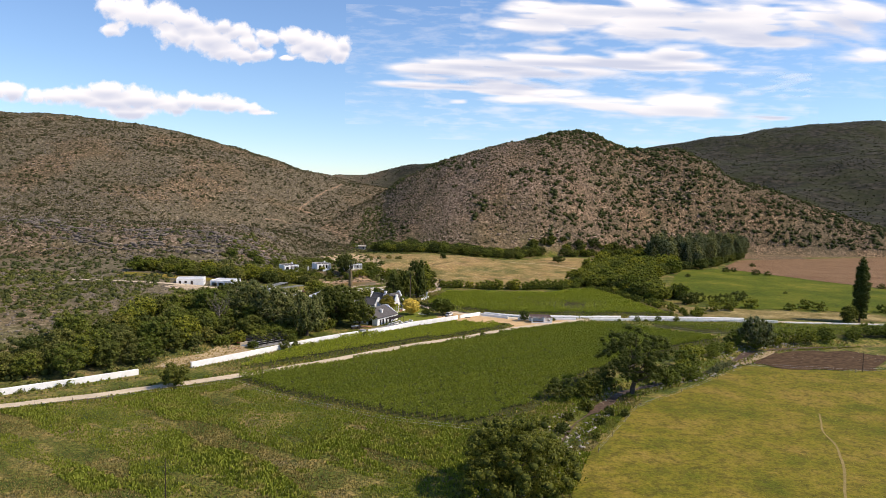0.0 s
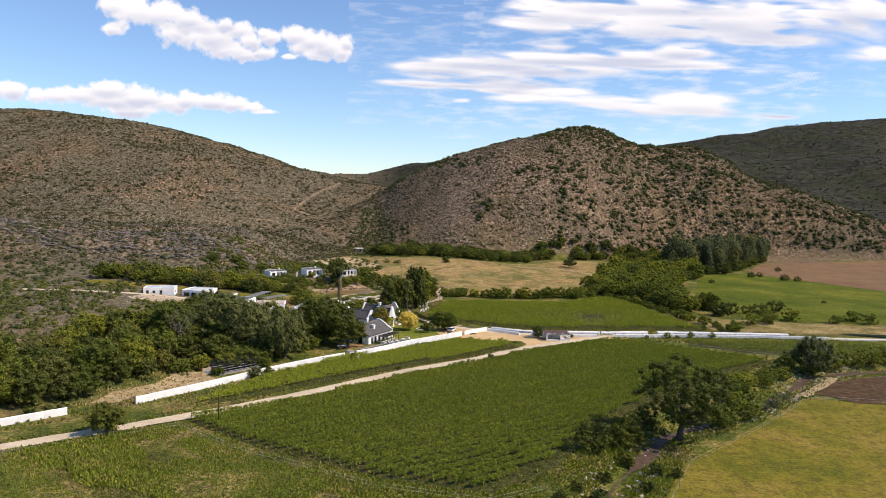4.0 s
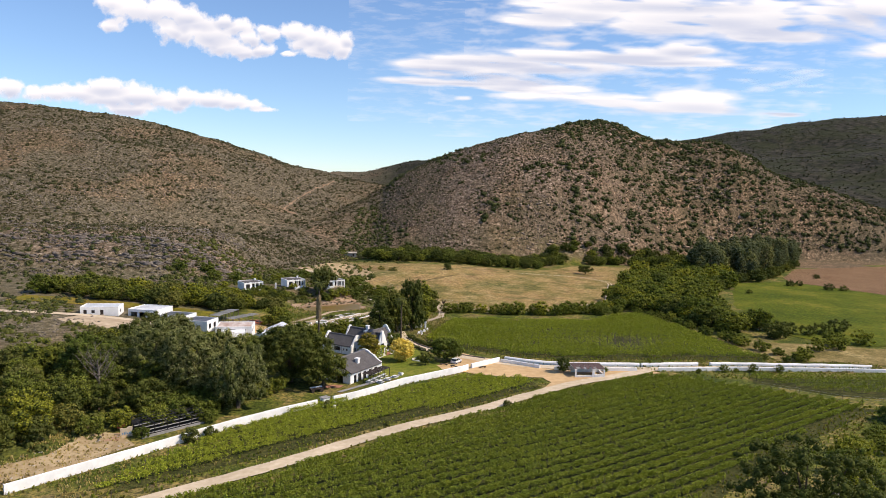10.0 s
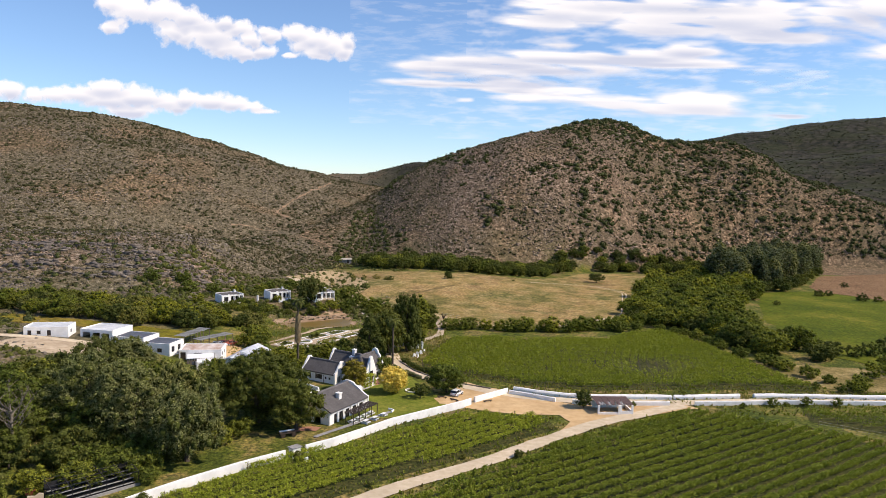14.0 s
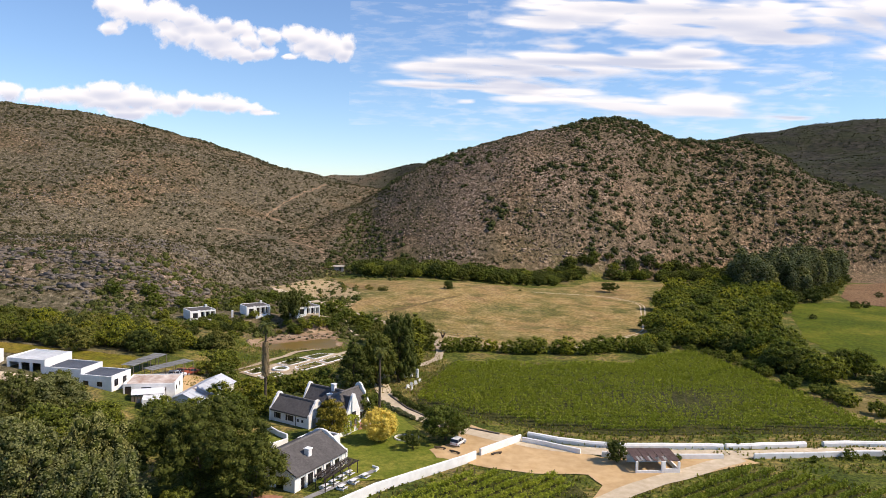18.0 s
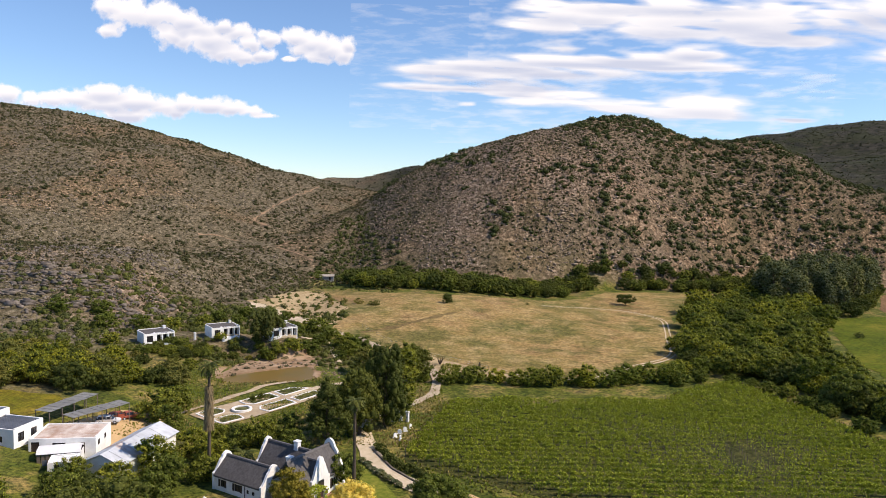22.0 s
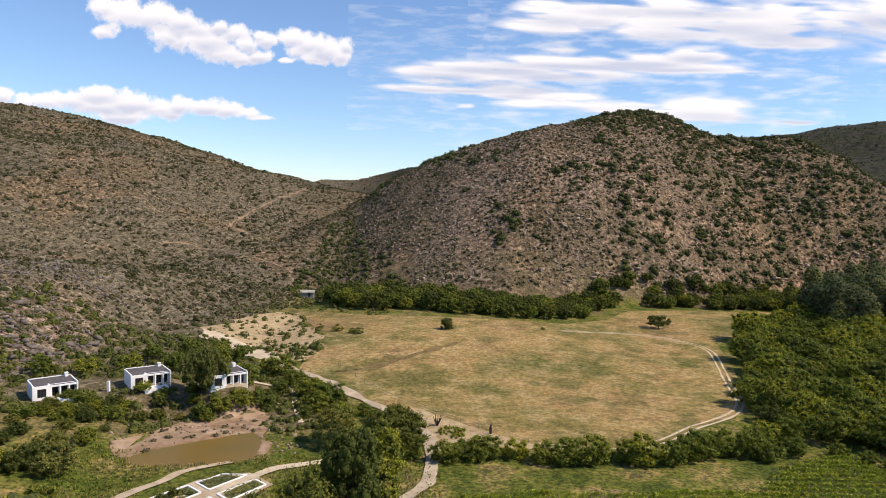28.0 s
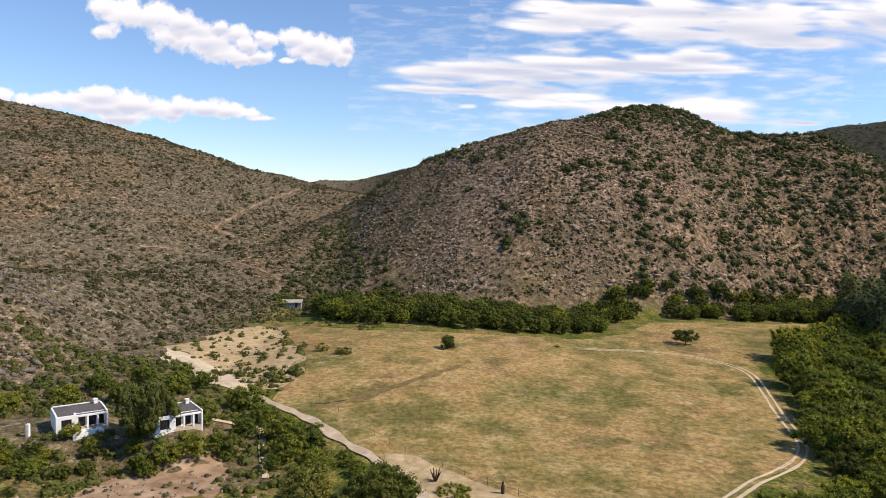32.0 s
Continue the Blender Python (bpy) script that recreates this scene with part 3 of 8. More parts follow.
def smooth_line(pts, step):
    p = resample(pts, step)
    for _ in range(4):
        p[1:-1] = (p[:-2] + 2 * p[1:-1] + p[2:]) / 4
    return p


def ribbon(name, pts, width, mat, label, category, step=2.0, lift=0.16, wobble=0.3, across=4):
    p = smooth_line(pts, step)
    d = np.gradient(p, axis=0)
    d /= np.linalg.norm(d, axis=1)[:, None]
    nrm = np.stack([-d[:, 1], d[:, 0]], -1)
    rows = []
    for j in range(across + 1):
        u = j / across - 0.5
        w = width * (u + (wobble / width) * 2 * vnoise(p[:, 0], p[:, 1], 4, 31 + (j > across / 2)) * (abs(u) > 0.4))
        q = p + nrm * w[:, None]
        rows.append(np.stack([q[:, 0], q[:, 1], ground_z(q[:, 0], q[:, 1]) + lift], -1))
    v = np.stack(rows, 1)
    ii = np.arange(len(p) * (across + 1)).reshape(len(p), across + 1)
    q = np.stack([ii[:-1, :-1], ii[:-1, 1:], ii[1:, 1:], ii[1:, :-1]], -1)
    me = raw_mesh(name, v, q[..., ::-1], 4, mat, True)
    return tagged(new(name, me), label, category, kind="structure")


sheet("meadow", MEADOW, M["meadow"], "dry golden meadow grass, mown, with green patches", "meadow", 4, 0.12, 1.0)
sheet("pasture", PASTURE, M["pasture"], "yellow-green grazed pasture grass beside the stream", "pasture", 4, 0.10, 0.6)
sheet("green_field", GREEN_FIELD, M["lush"], "lush green grass field on the valley floor", "field", 5, 0.12, 1.5)
sheet("ploughed_field", PLOUGHED, M["plough"], "reddish-brown ploughed field", "field", 6, 0.14, 1.0)
sheet("straw_field", [(90, 322), (100, 334), (112, 325), (128, 326), (150, 318), (200, 314), (200, 297), (150, 295), (125, 297), (104, 299), (99, 304)], M["straw_ground"], "dry straw-coloured grass beside the drive", "field", 3, 0.09, 1.5)
sheet("lawn", LAWN, M["lawn"], "mown green lawn in front of the farmhouse", "lawn", 2, 0.10, 0.3)
sheet("vineyard_floor_1", BIG_VINES, M["vine_floor"], "green weedy soil between the vine rows", "soil", 4, 0.08, 0.4)
sheet("vineyard_floor_2", SMALL_VINES, M["vine_floor"], "weedy soil of the vineyard strip", "soil", 4, 0.08, 0.4)
sheet("vineyard_floor_3", BACK_VINES, M["vine_floor"], "weedy soil of the vineyard behind the walls", "soil", 4, 0.08, 0.4)
sheet("vineyard_floor_4", EAST_VINES, M["vine_floor"], "weedy soil of a sparse vineyard", "soil", 4, 0.08, 0.4)
sheet("sand_yard", YARD, M["yard"], "bare orange sand yard outside the wall", "yard", 2, 0.14, 0.8)
sheet("front_car_park", [(-2.4, 281), (-0.8, 276.5), (4, 275), (9, 276), (15, 284), (20, 286), (10, 294), (5.5, 297), (2.5, 294), (3.5, 288.5), (1.5, 284)], M["yard"], "bare sand car park beside the lawn", "yard", 1.5, 0.15, 0.6)
ribbon("farm_track", TRACK, 3.7, M["track"], "pale sandy farm track between vineyards", "track", lift=0.2)
ribbon("drive", DRIVE, 4.2, M["track"], "pale sandy drive between low white walls", "drive", lift=0.18)


# ---- clouds: far, glowing backdrop sheets ----
def cloud_material(name, fine, stretch, soft, bright, amount=0.9):
    k = Nodes(name)
    at = k.n("ShaderNodeAttribute")
    at.attribute_name = "cloud_mass"
    tc = k.n("ShaderNodeTexCoord")
    mp = k.n("ShaderNodeMapping")
    mp.inputs["Scale"].default_value = (fine / stretch, fine, fine)
    k.ln(tc.outputs["Object"], mp.inputs["Vector"])
    no = k.n("ShaderNodeTexNoise", Scale=1.0, Detail=7.0, Roughness=0.62)
    k.ln(mp.outputs[0], no.inputs["Vector"])
    ad = k.n("ShaderNodeMath")
    ad.operation = "MULTIPLY_ADD"
    ad.inputs[1].default_value = amount
    k.ln(no.outputs["Fac"], ad.inputs[0])
    k.ln(at.outputs["Fac"], ad.inputs[2])
    mask = k.ramp(ad.outputs[0], [(soft[0], (0, 0, 0)), (soft[1], (soft[2],) * 3)])
    # Shade of the cloud undersides, put into the glow colour as grey-blue.
    sh = k.n("ShaderNodeAttribute")
    sh.attribute_name = "under"
    em = k.n("ShaderNodeEmission", Strength=bright)
    k.ln(k.mix(sh.outputs["Fac"], (1.0, 1.0, 1.0), (0.60, 0.66, 0.80)), em.inputs[0])
    tr = k.n("ShaderNodeBsdfTransparent")
    mx = k.n("ShaderNodeMixShader")
    k.ln(mask, mx.inputs[0])
    k.ln(tr.outputs[0], mx.inputs[1])
    k.ln(em.outputs[0], mx.inputs[2])
    k.ln(mx.outputs[0], k.t.nodes["Material Output"].inputs[0])
    return k.m


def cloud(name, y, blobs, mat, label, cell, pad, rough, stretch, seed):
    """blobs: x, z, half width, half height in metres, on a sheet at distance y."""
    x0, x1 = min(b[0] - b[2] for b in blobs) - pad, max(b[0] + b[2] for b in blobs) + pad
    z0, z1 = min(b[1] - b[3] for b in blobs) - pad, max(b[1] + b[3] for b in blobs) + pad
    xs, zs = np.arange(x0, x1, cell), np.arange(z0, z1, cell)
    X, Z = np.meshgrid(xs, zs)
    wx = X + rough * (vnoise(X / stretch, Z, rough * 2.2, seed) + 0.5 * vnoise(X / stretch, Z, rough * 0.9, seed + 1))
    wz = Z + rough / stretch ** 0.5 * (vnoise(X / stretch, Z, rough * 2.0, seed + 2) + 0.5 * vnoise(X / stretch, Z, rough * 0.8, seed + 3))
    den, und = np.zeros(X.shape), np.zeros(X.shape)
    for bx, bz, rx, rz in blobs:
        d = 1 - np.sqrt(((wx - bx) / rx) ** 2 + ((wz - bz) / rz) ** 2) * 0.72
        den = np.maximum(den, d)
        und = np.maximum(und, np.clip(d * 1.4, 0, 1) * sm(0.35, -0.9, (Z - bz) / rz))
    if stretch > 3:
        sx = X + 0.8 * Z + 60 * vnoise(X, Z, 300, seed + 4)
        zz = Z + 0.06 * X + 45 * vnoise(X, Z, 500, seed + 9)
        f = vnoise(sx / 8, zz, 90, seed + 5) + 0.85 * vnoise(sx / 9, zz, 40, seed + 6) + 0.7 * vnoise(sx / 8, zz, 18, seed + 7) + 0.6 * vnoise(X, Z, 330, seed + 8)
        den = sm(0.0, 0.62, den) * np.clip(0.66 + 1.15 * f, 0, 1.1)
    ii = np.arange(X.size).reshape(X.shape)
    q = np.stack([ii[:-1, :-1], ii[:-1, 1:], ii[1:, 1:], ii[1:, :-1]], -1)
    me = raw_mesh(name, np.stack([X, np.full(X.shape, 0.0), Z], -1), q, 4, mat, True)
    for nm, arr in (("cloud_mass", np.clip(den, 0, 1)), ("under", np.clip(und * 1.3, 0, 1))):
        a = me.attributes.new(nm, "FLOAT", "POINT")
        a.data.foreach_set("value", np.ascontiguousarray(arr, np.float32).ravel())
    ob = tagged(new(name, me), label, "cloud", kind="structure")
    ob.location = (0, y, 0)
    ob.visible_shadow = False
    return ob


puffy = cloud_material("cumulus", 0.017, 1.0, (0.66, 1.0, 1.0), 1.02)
wispy = cloud_material("cirrus", 0.02, 5.0, (0.34, 1.1, 0.95), 1.0, 0.72)
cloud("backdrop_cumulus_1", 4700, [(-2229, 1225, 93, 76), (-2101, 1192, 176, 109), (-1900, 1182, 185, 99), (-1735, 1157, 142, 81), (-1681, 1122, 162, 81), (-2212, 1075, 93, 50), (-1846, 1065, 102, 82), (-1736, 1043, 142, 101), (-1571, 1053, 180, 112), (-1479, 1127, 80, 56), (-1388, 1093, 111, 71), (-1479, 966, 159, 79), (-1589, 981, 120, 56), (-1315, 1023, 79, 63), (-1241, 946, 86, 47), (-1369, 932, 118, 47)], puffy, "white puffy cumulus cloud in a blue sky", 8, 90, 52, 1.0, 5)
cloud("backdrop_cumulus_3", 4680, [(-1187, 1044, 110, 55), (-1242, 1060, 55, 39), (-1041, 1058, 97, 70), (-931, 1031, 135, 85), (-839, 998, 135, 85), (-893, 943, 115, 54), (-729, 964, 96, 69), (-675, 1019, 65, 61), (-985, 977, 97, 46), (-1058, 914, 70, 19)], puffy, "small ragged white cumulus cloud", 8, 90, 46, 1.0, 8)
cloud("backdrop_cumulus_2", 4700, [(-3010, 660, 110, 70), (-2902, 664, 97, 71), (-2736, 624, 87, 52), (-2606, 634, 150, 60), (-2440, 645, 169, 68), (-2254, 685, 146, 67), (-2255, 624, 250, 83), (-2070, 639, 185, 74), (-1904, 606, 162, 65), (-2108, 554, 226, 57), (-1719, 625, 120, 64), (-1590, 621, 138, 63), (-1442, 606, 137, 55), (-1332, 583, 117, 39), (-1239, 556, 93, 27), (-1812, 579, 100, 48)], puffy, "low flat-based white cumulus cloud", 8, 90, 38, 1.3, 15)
cloud("backdrop_cirrus_1", 4850, [(666, 1282, 260, 80), (871, 1268, 241, 72), (538, 1188, 238, 87), (673, 1081, 139, 63), (578, 1134, 158, 48), (1092, 1328, 366, 57), (1464, 1343, 622, 66), (1396, 1207, 369, 90), (1728, 1268, 504, 109), (2027, 1238, 471, 128), (2395, 1283, 529, 154), (2585, 1214, 268, 125), (2723, 1344, 273, 114), (1958, 1146, 212, 51), (2218, 1151, 260, 61), (2800, 1043, 203, 50)], wispy, "thin streaky white cirrus cloud", 12, 220, 130, 5.0, 25)
cloud("backdrop_cirrus_2", 4825, [(-54, 899, 292, 55), (284, 943, 469, 47), (211, 868, 428, 70), (475, 836, 351, 78), (736, 916, 433, 55), (921, 976, 676, 40), (1219, 1001, 363, 48), (1591, 1046, 206, 58), (1483, 962, 490, 33), (1895, 942, 377, 21), (-164, 792, 310, 31), (175, 793, 310, 31), (440, 761, 233, 31)], wispy, "wispy white cirrus cloud drawn out in streaks", 12, 220, 110, 5.0, 35)
cloud("backdrop_cirrus_3", 4800, [(819, 688, 510, 31), (1046, 664, 316, 40), (1311, 640, 481, 40), (1647, 677, 286, 74), (1500, 625, 486, 24), (2212, 638, 149, 17), (84, 671, 54, 19), (1837, 644, 166, 25), (743, 731, 235, 20)], wispy, "low thin white cirrus streaks", 12, 180, 80, 5.0, 45)


# ---- foliage ----
def leaf_quads(centres, normals, size, rg, flat=0.5):
    """Small bent leaves: two triangles each, one vertex array of 4 corners a leaf."""
    n = len(centres)
    rnd = rg.normal(size=(n, 3))
    nn = normals * flat + rnd * (1 - flat)
    nn /= np.linalg.norm(nn, axis=1)[:, None] + 1e-9
    a = np.cross(nn, rg.normal(size=(n, 3)))
    a /= np.linalg.norm(a, axis=1)[:, None] + 1e-9
    b = np.cross(nn, a)
    s = size * (0.6 + 0.8 * rg.random((n, 1)))
    a, b = a * s, b * s * 0.7
    return np.stack([centres - a, centres - b * 0.9 + nn * s * 0.12, centres + a, centres + b * 0.9 + nn * s * 0.12], 1)


def leaf_mesh(name, quads, mat):
    return raw_mesh(name, quads.reshape(-1, 3), np.arange(len(quads) * 4), 4, mat)


ICO_T = (1 + 5 ** 0.5) / 2
ICO_V = np.array([(-1, ICO_T, 0), (1, ICO_T, 0), (-1, -ICO_T, 0), (1, -ICO_T, 0), (0, -1, ICO_T), (0, 1, ICO_T), (0, -1, -ICO_T), (0, 1, -ICO_T), (ICO_T, 0, -1), (ICO_T, 0, 1), (-ICO_T, 0, -1), (-ICO_T, 0, 1)]) / 1.9
ICO_F = np.array([(0, 11, 5), (0, 5, 1), (0, 1, 7), (0, 7, 10), (0, 10, 11), (1, 5, 9), (5, 11, 4), (11, 10, 2), (10, 7, 6), (7, 1, 8), (3, 9, 4), (3, 4, 2), (3, 2, 6), (3, 6, 8), (3, 8, 9), (4, 9, 5), (2, 4, 11), (6, 2, 10), (8, 6, 7), (9, 8, 1)])


def clumps(centres, radii, leaves, size, rg, squash=0.8):
    """Leaves on the shells of clumps."""
    c = np.repeat(centres, leaves, 0)
    r = np.repeat(radii, leaves)[:, None]
    d = rg.normal(size=(len(c), 3))
    d[:, 2] += 0.35
    d /= np.linalg.norm(d, axis=1)[:, None]
    pos = c + d * r * (0.62 + 0.66 * rg.random((len(c), 1)) ** 1.2) * np.array([1, 1, squash])
    return leaf_quads(pos, d, size, rg, 0.76)


def crown_mesh(name, centres, radii, leaves, size, rg, mat, squash):
    """Leaf quads round a core in each clump, mostly darkened for inner shade."""
    q = clumps(centres, radii, leaves, size, rg, squash)
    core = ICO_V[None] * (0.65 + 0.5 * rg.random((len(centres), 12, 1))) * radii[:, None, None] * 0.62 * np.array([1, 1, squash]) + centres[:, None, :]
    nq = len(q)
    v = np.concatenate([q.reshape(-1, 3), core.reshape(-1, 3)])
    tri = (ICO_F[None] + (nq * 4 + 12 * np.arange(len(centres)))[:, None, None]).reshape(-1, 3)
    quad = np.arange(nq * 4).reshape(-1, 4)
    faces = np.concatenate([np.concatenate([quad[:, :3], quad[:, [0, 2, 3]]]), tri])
    me = raw_mesh(name, v, faces, 3, [mat, mat if mat in (M["leaf_gold"], M["leaf_yew"]) else M["crown_shade"]])
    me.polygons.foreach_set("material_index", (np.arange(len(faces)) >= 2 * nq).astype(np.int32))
    return me


def tube(bm, pts, radii, sides=7):
    rings = []
    for i, (p, r) in enumerate(zip(pts, radii)):
        p = Vector(p)
        d = (Vector(pts[min(i + 1, len(pts) - 1)]) - Vector(pts[max(i - 1, 0)])).normalized()
        a = d.orthogonal().normalized()
        b = d.cross(a)
        rings.append([bm.verts.new(p + (a * math.cos(t) + b * math.sin(t)) * r) for t in [2 * math.pi * k / sides for k in range(sides)]])
    for r0, r1 in zip(rings, rings[1:]):
        for k in range(sides):
            bm.faces.new((r0[k], r0[(k + 1) % sides], r1[(k + 1) % sides], r1[k]))
    bm.faces.new(rings[-1])


def crown_points(kind, n, w, h, base, rg):
    """Clump centres of a crown of width w, from height base to h."""
    pts = []
    while len(pts) < n:
        p = rg.uniform(-1, 1, 3)
        q = np.linalg.norm(p)
        if q > 1 or q < 0.35:
            continue
        if kind == "cone":
            u = (p[2] + 1) / 2
            p[:2] *= (1 - u) ** 0.8 * 1.1 + 0.06
        elif kind == "column":
            u = (p[2] + 1) / 2
            p[:2] *= (0.62 + 1.0 * u * (1 - u)) * (1 - 0.75 * u ** 6) / max(0.4, math.sqrt(max(0.0, 1 - p[2] ** 2)))
        elif kind == "weeping":
            p[:2] *= 1.0 if p[2] > 0 else 1.08
        elif kind == "round":
            pass
        lump = 1 + 0.5 * float(vnoise(p[0] * 3 + 9, p[1] * 3 + p[2] * 4, 1.1, 5)) if kind not in ("column", "ball") else 1
        pts.append((p[0] * w / 2 * lump, p[1] * w / 2 * lump, base + (p[2] + 1) / 2 * (h - base) * (0.85 + 0.15 * lump)))
    return np.array(pts)


def make_tree(name, label, category, kind, w, h, base, mat, n=60, leaves=40, size=0.33, clump=1.0, trunk=0.25, seed=1, limbs=7, group=""):
    rg = np.random.default_rng(seed)
    e = thing(name, label, category, group=group)
    far = group in ("trees at the hill foot", "poplar stand")
    n = int(n * 1.7)
    clump *= 0.72
    size, leaves = (size * 0.6, int(leaves * 0.7)) if far else (max(0.1, size * 0.52), int(leaves * 1.15))
    c = crown_points(kind, n, w, h, base, rg)
    bm = bmesh.new()
    top = base + (h - base) * (0.75 if kind in ("cone", "column") else 0.45)
    k = 5
    line = [(0.25 * math.sin(i * 1.3 + seed) * trunk * 2, 0.25 * math.cos(i * 1.7 + seed) * trunk * 2, -0.3 + (top + 0.3) * i / k) for i in range(k + 1)]
    tube(bm, line, [trunk * (1.25 - 0.9 * i / k) for i in range(k + 1)])
    for i in range(limbs):
        q = c[int(i * len(c) / limbs)]
        z0 = base * 0.7 + (top - base * 0.7) * (i + 0.5) / limbs
        z0 = min(z0, q[2])
        mid = (q[0] * 0.45, q[1] * 0.45, z0 + (q[2] - z0) * 0.3)
        tube(bm, [(0, 0, z0), mid, tuple(q * 0.95)], [trunk * 0.45, trunk * 0.3, trunk * 0.1], 5)
    part("trunk", bm, M["bark"], e, "rough brown bark")
    rad = clump * (0.7 + 0.6 * rg.random(len(c)))
    mesh_part("crown", crown_mesh(name + "_leaves", c, rad, leaves, size, rg, mat, 1.5 if kind == "weeping" else 0.8), e)
    return e


def put(x, y, scale=1.0, turn=None, tall=1.0, sink=0.1):
    turn = rng.uniform(0, 360) if turn is None else turn
    return pose(x, y, gz(x, y) - sink, 0, 0, turn) @ Matrix.Diagonal((scale, scale, scale * tall, 1))


# ---- walls ----
def wall_line(name, pts, height, thick, label, wave=0.0, mat=None, cope=0.08):
    """A plastered wall with a rounded top that follows the ground; made of separate panels."""
    mat = mat or M["whitewash"]
    e = thing(name, label, "wall", kind="structure")
    p = resample(pts, 1.2)
    d = np.gradient(p, axis=0)
    d /= np.linalg.norm(d, axis=1)[:, None]
    n = np.stack([-d[:, 1], d[:, 0]], -1)
    z0 = ground_z(p[:, 0], p[:, 1])
    zt = np.convolve(np.pad(z0, 4, "edge"), np.ones(9) / 9, "valid") + height + wave * vnoise(p[:, 0], p[:, 1], 3.0, 77)
    prof = [(-0.5, -0.7), (-0.5, -cope), (-0.3, 0), (0.3, 0), (0.5, -cope), (0.5, -0.7)]
    span = 12
    for a in range(0, len(p) - 1, span):
        b = min(a + span, len(p) - 1)
        bm = bmesh.new()
        rings = []
        for i in range(a, b + 1):
            ring = []
            for k, (u, w) in enumerate(prof):
                q = p[i] + n[i] * u * thick
                ring.append(bm.verts.new((q[0], q[1], z0[i] - 0.5 if w == -0.7 else zt[i] + w)))
            rings.append(ring)
        for r0, r1 in zip(rings, rings[1:]):
            for k in range(5):
                bm.faces.new((r0[k], r1[k], r1[k + 1], r0[k + 1]))
        bm.faces.new(rings[0])
        bm.faces.new(rings[-1][::-1])
        part("wall_panel", bm, mat, e)
    return e


wall_line("wall_west_1", [(-150, 138), (-104.4, 162.4), (-93.3, 171.6), (-81, 183.2)], 1.6, 0.45, "long white plastered farm wall beside the track")
wall_line("wall_west_2", [(-70, 191.8), (-57.5, 208), (-48.7, 219.8), (-43.2, 226.6), (-35.5, 234.9), (-29.2, 240.8)], 1.7, 0.45, "long white plastered farm wall beside the wood")
wall_line("wall_west_3", [(-26, 243.7), (-21.5, 247.9), (-10.9, 261), (4.8, 274.9), (6.4, 276.8)], 1.7, 0.45, "long white plastered farm wall beside the lawn")
wall_line("wall_west_4", [(7.4, 278.6), (16.0, 287.6)], 1.5, 0.5, "white plastered wall panel at the car park")
wall_line("wall_yard", [(16.4, 287.2), (21, 285), (27.2, 281.4)], 1.1, 0.45, "low white wall round the sand yard")
wall_line("wall_back_1", [(17.9, 290.6), (23.8, 287.7), (34, 285.3), (45, 285.8), (57, 286.4)], 1.05, 1.0, "low uneven white wall with a rounded top above the drive", 0.16, None, 0.34)
wall_line("wall_back_2", [(57.6, 286.5), (66, 287.6), (75.1, 289.2)], 1.05, 1.0, "low uneven white wall with a rounded top above the drive", 0.16, None, 0.34)
wall_line("wall_back_3", [(79, 289.8), (87.2, 290.8), (100, 291), (128, 291.4)], 1.0, 1.0, "low uneven white wall with a rounded top above the drive", 0.16, None, 0.34)
wall_line("wall_front_1", [(31.2, 280.6), (37.9, 280), (46, 280), (54.8, 280.6)], 1.1, 0.4, "low white wall beside the ruined shed", 0.06, None, 0.16)
wall_line("wall_front_2", [(61.1, 281.3), (73.6, 283), (84.1, 284.8), (110, 286), (140, 286.4)], 1.1, 0.4, "low white wall along the drive", 0.06, None, 0.16)
wall_line("wall_front_3", [(143, 286.5), (170, 287), (196, 287)], 0.6, 0.4, "low white kerb wall along the drive", 0.06, None, 0.16)
wall_line("drive_kerb", [(-13.2, 316), (-8.5, 307), (-3, 300.5), (5, 294.8), (12, 291)], 0.45, 0.4, "low dark stone kerb above the drive", 0.1, M["rock"])


# ---- building blocks ----
def box(bm, x0, x1, y0, y1, z0, z1):
    v = [bm.verts.new((x, y, z)) for z in (z0, z1) for x, y in ((x0, y0), (x1, y0), (x1, y1), (x0, y1))]
    for f in ((3, 2, 1, 0), (4, 5, 6, 7), (0, 1, 5, 4), (1, 2, 6, 5), (2, 3, 7, 6), (3, 0, 4, 7)):
        bm.faces.new([v[i] for i in f])


def box_part(name, mat, parent, x0, x1, y0, y1, z0, z1, label="", bevel=0.0):
    bm = bmesh.new()
    box(bm, x0, x1, y0, y1, z0, z1)
    if bevel:
        bmesh.ops.bevel(bm, geom=bm.edges[:], offset=bevel, segments=2, affect="EDGES")
    return part(name, bm, mat, parent, label)


def prism_part(name, mat, parent, outline, axis, a0, a1, label=""):
    """A flat outline (u, z) drawn out along an axis from a0 to a1."""
    bm = bmesh.new()
    put3 = (lambda u, z, a: (a, u, z)) if axis == "x" else (lambda u, z, a: (u, a, z))
    lo = [bm.verts.new(put3(u, z, a0)) for u, z in outline]
    hi = [bm.verts.new(put3(u, z, a1)) for u, z in outline]
    bm.faces.new(lo[::-1])
    bm.faces.new(hi)
    for i in range(len(lo)):
        j = (i + 1) % len(lo)
        bm.faces.new((lo[i], lo[j], hi[j], hi[i]))
    bmesh.ops.recalc_face_normals(bm, faces=bm.faces[:])
    return part(name, bm, mat, parent, label)


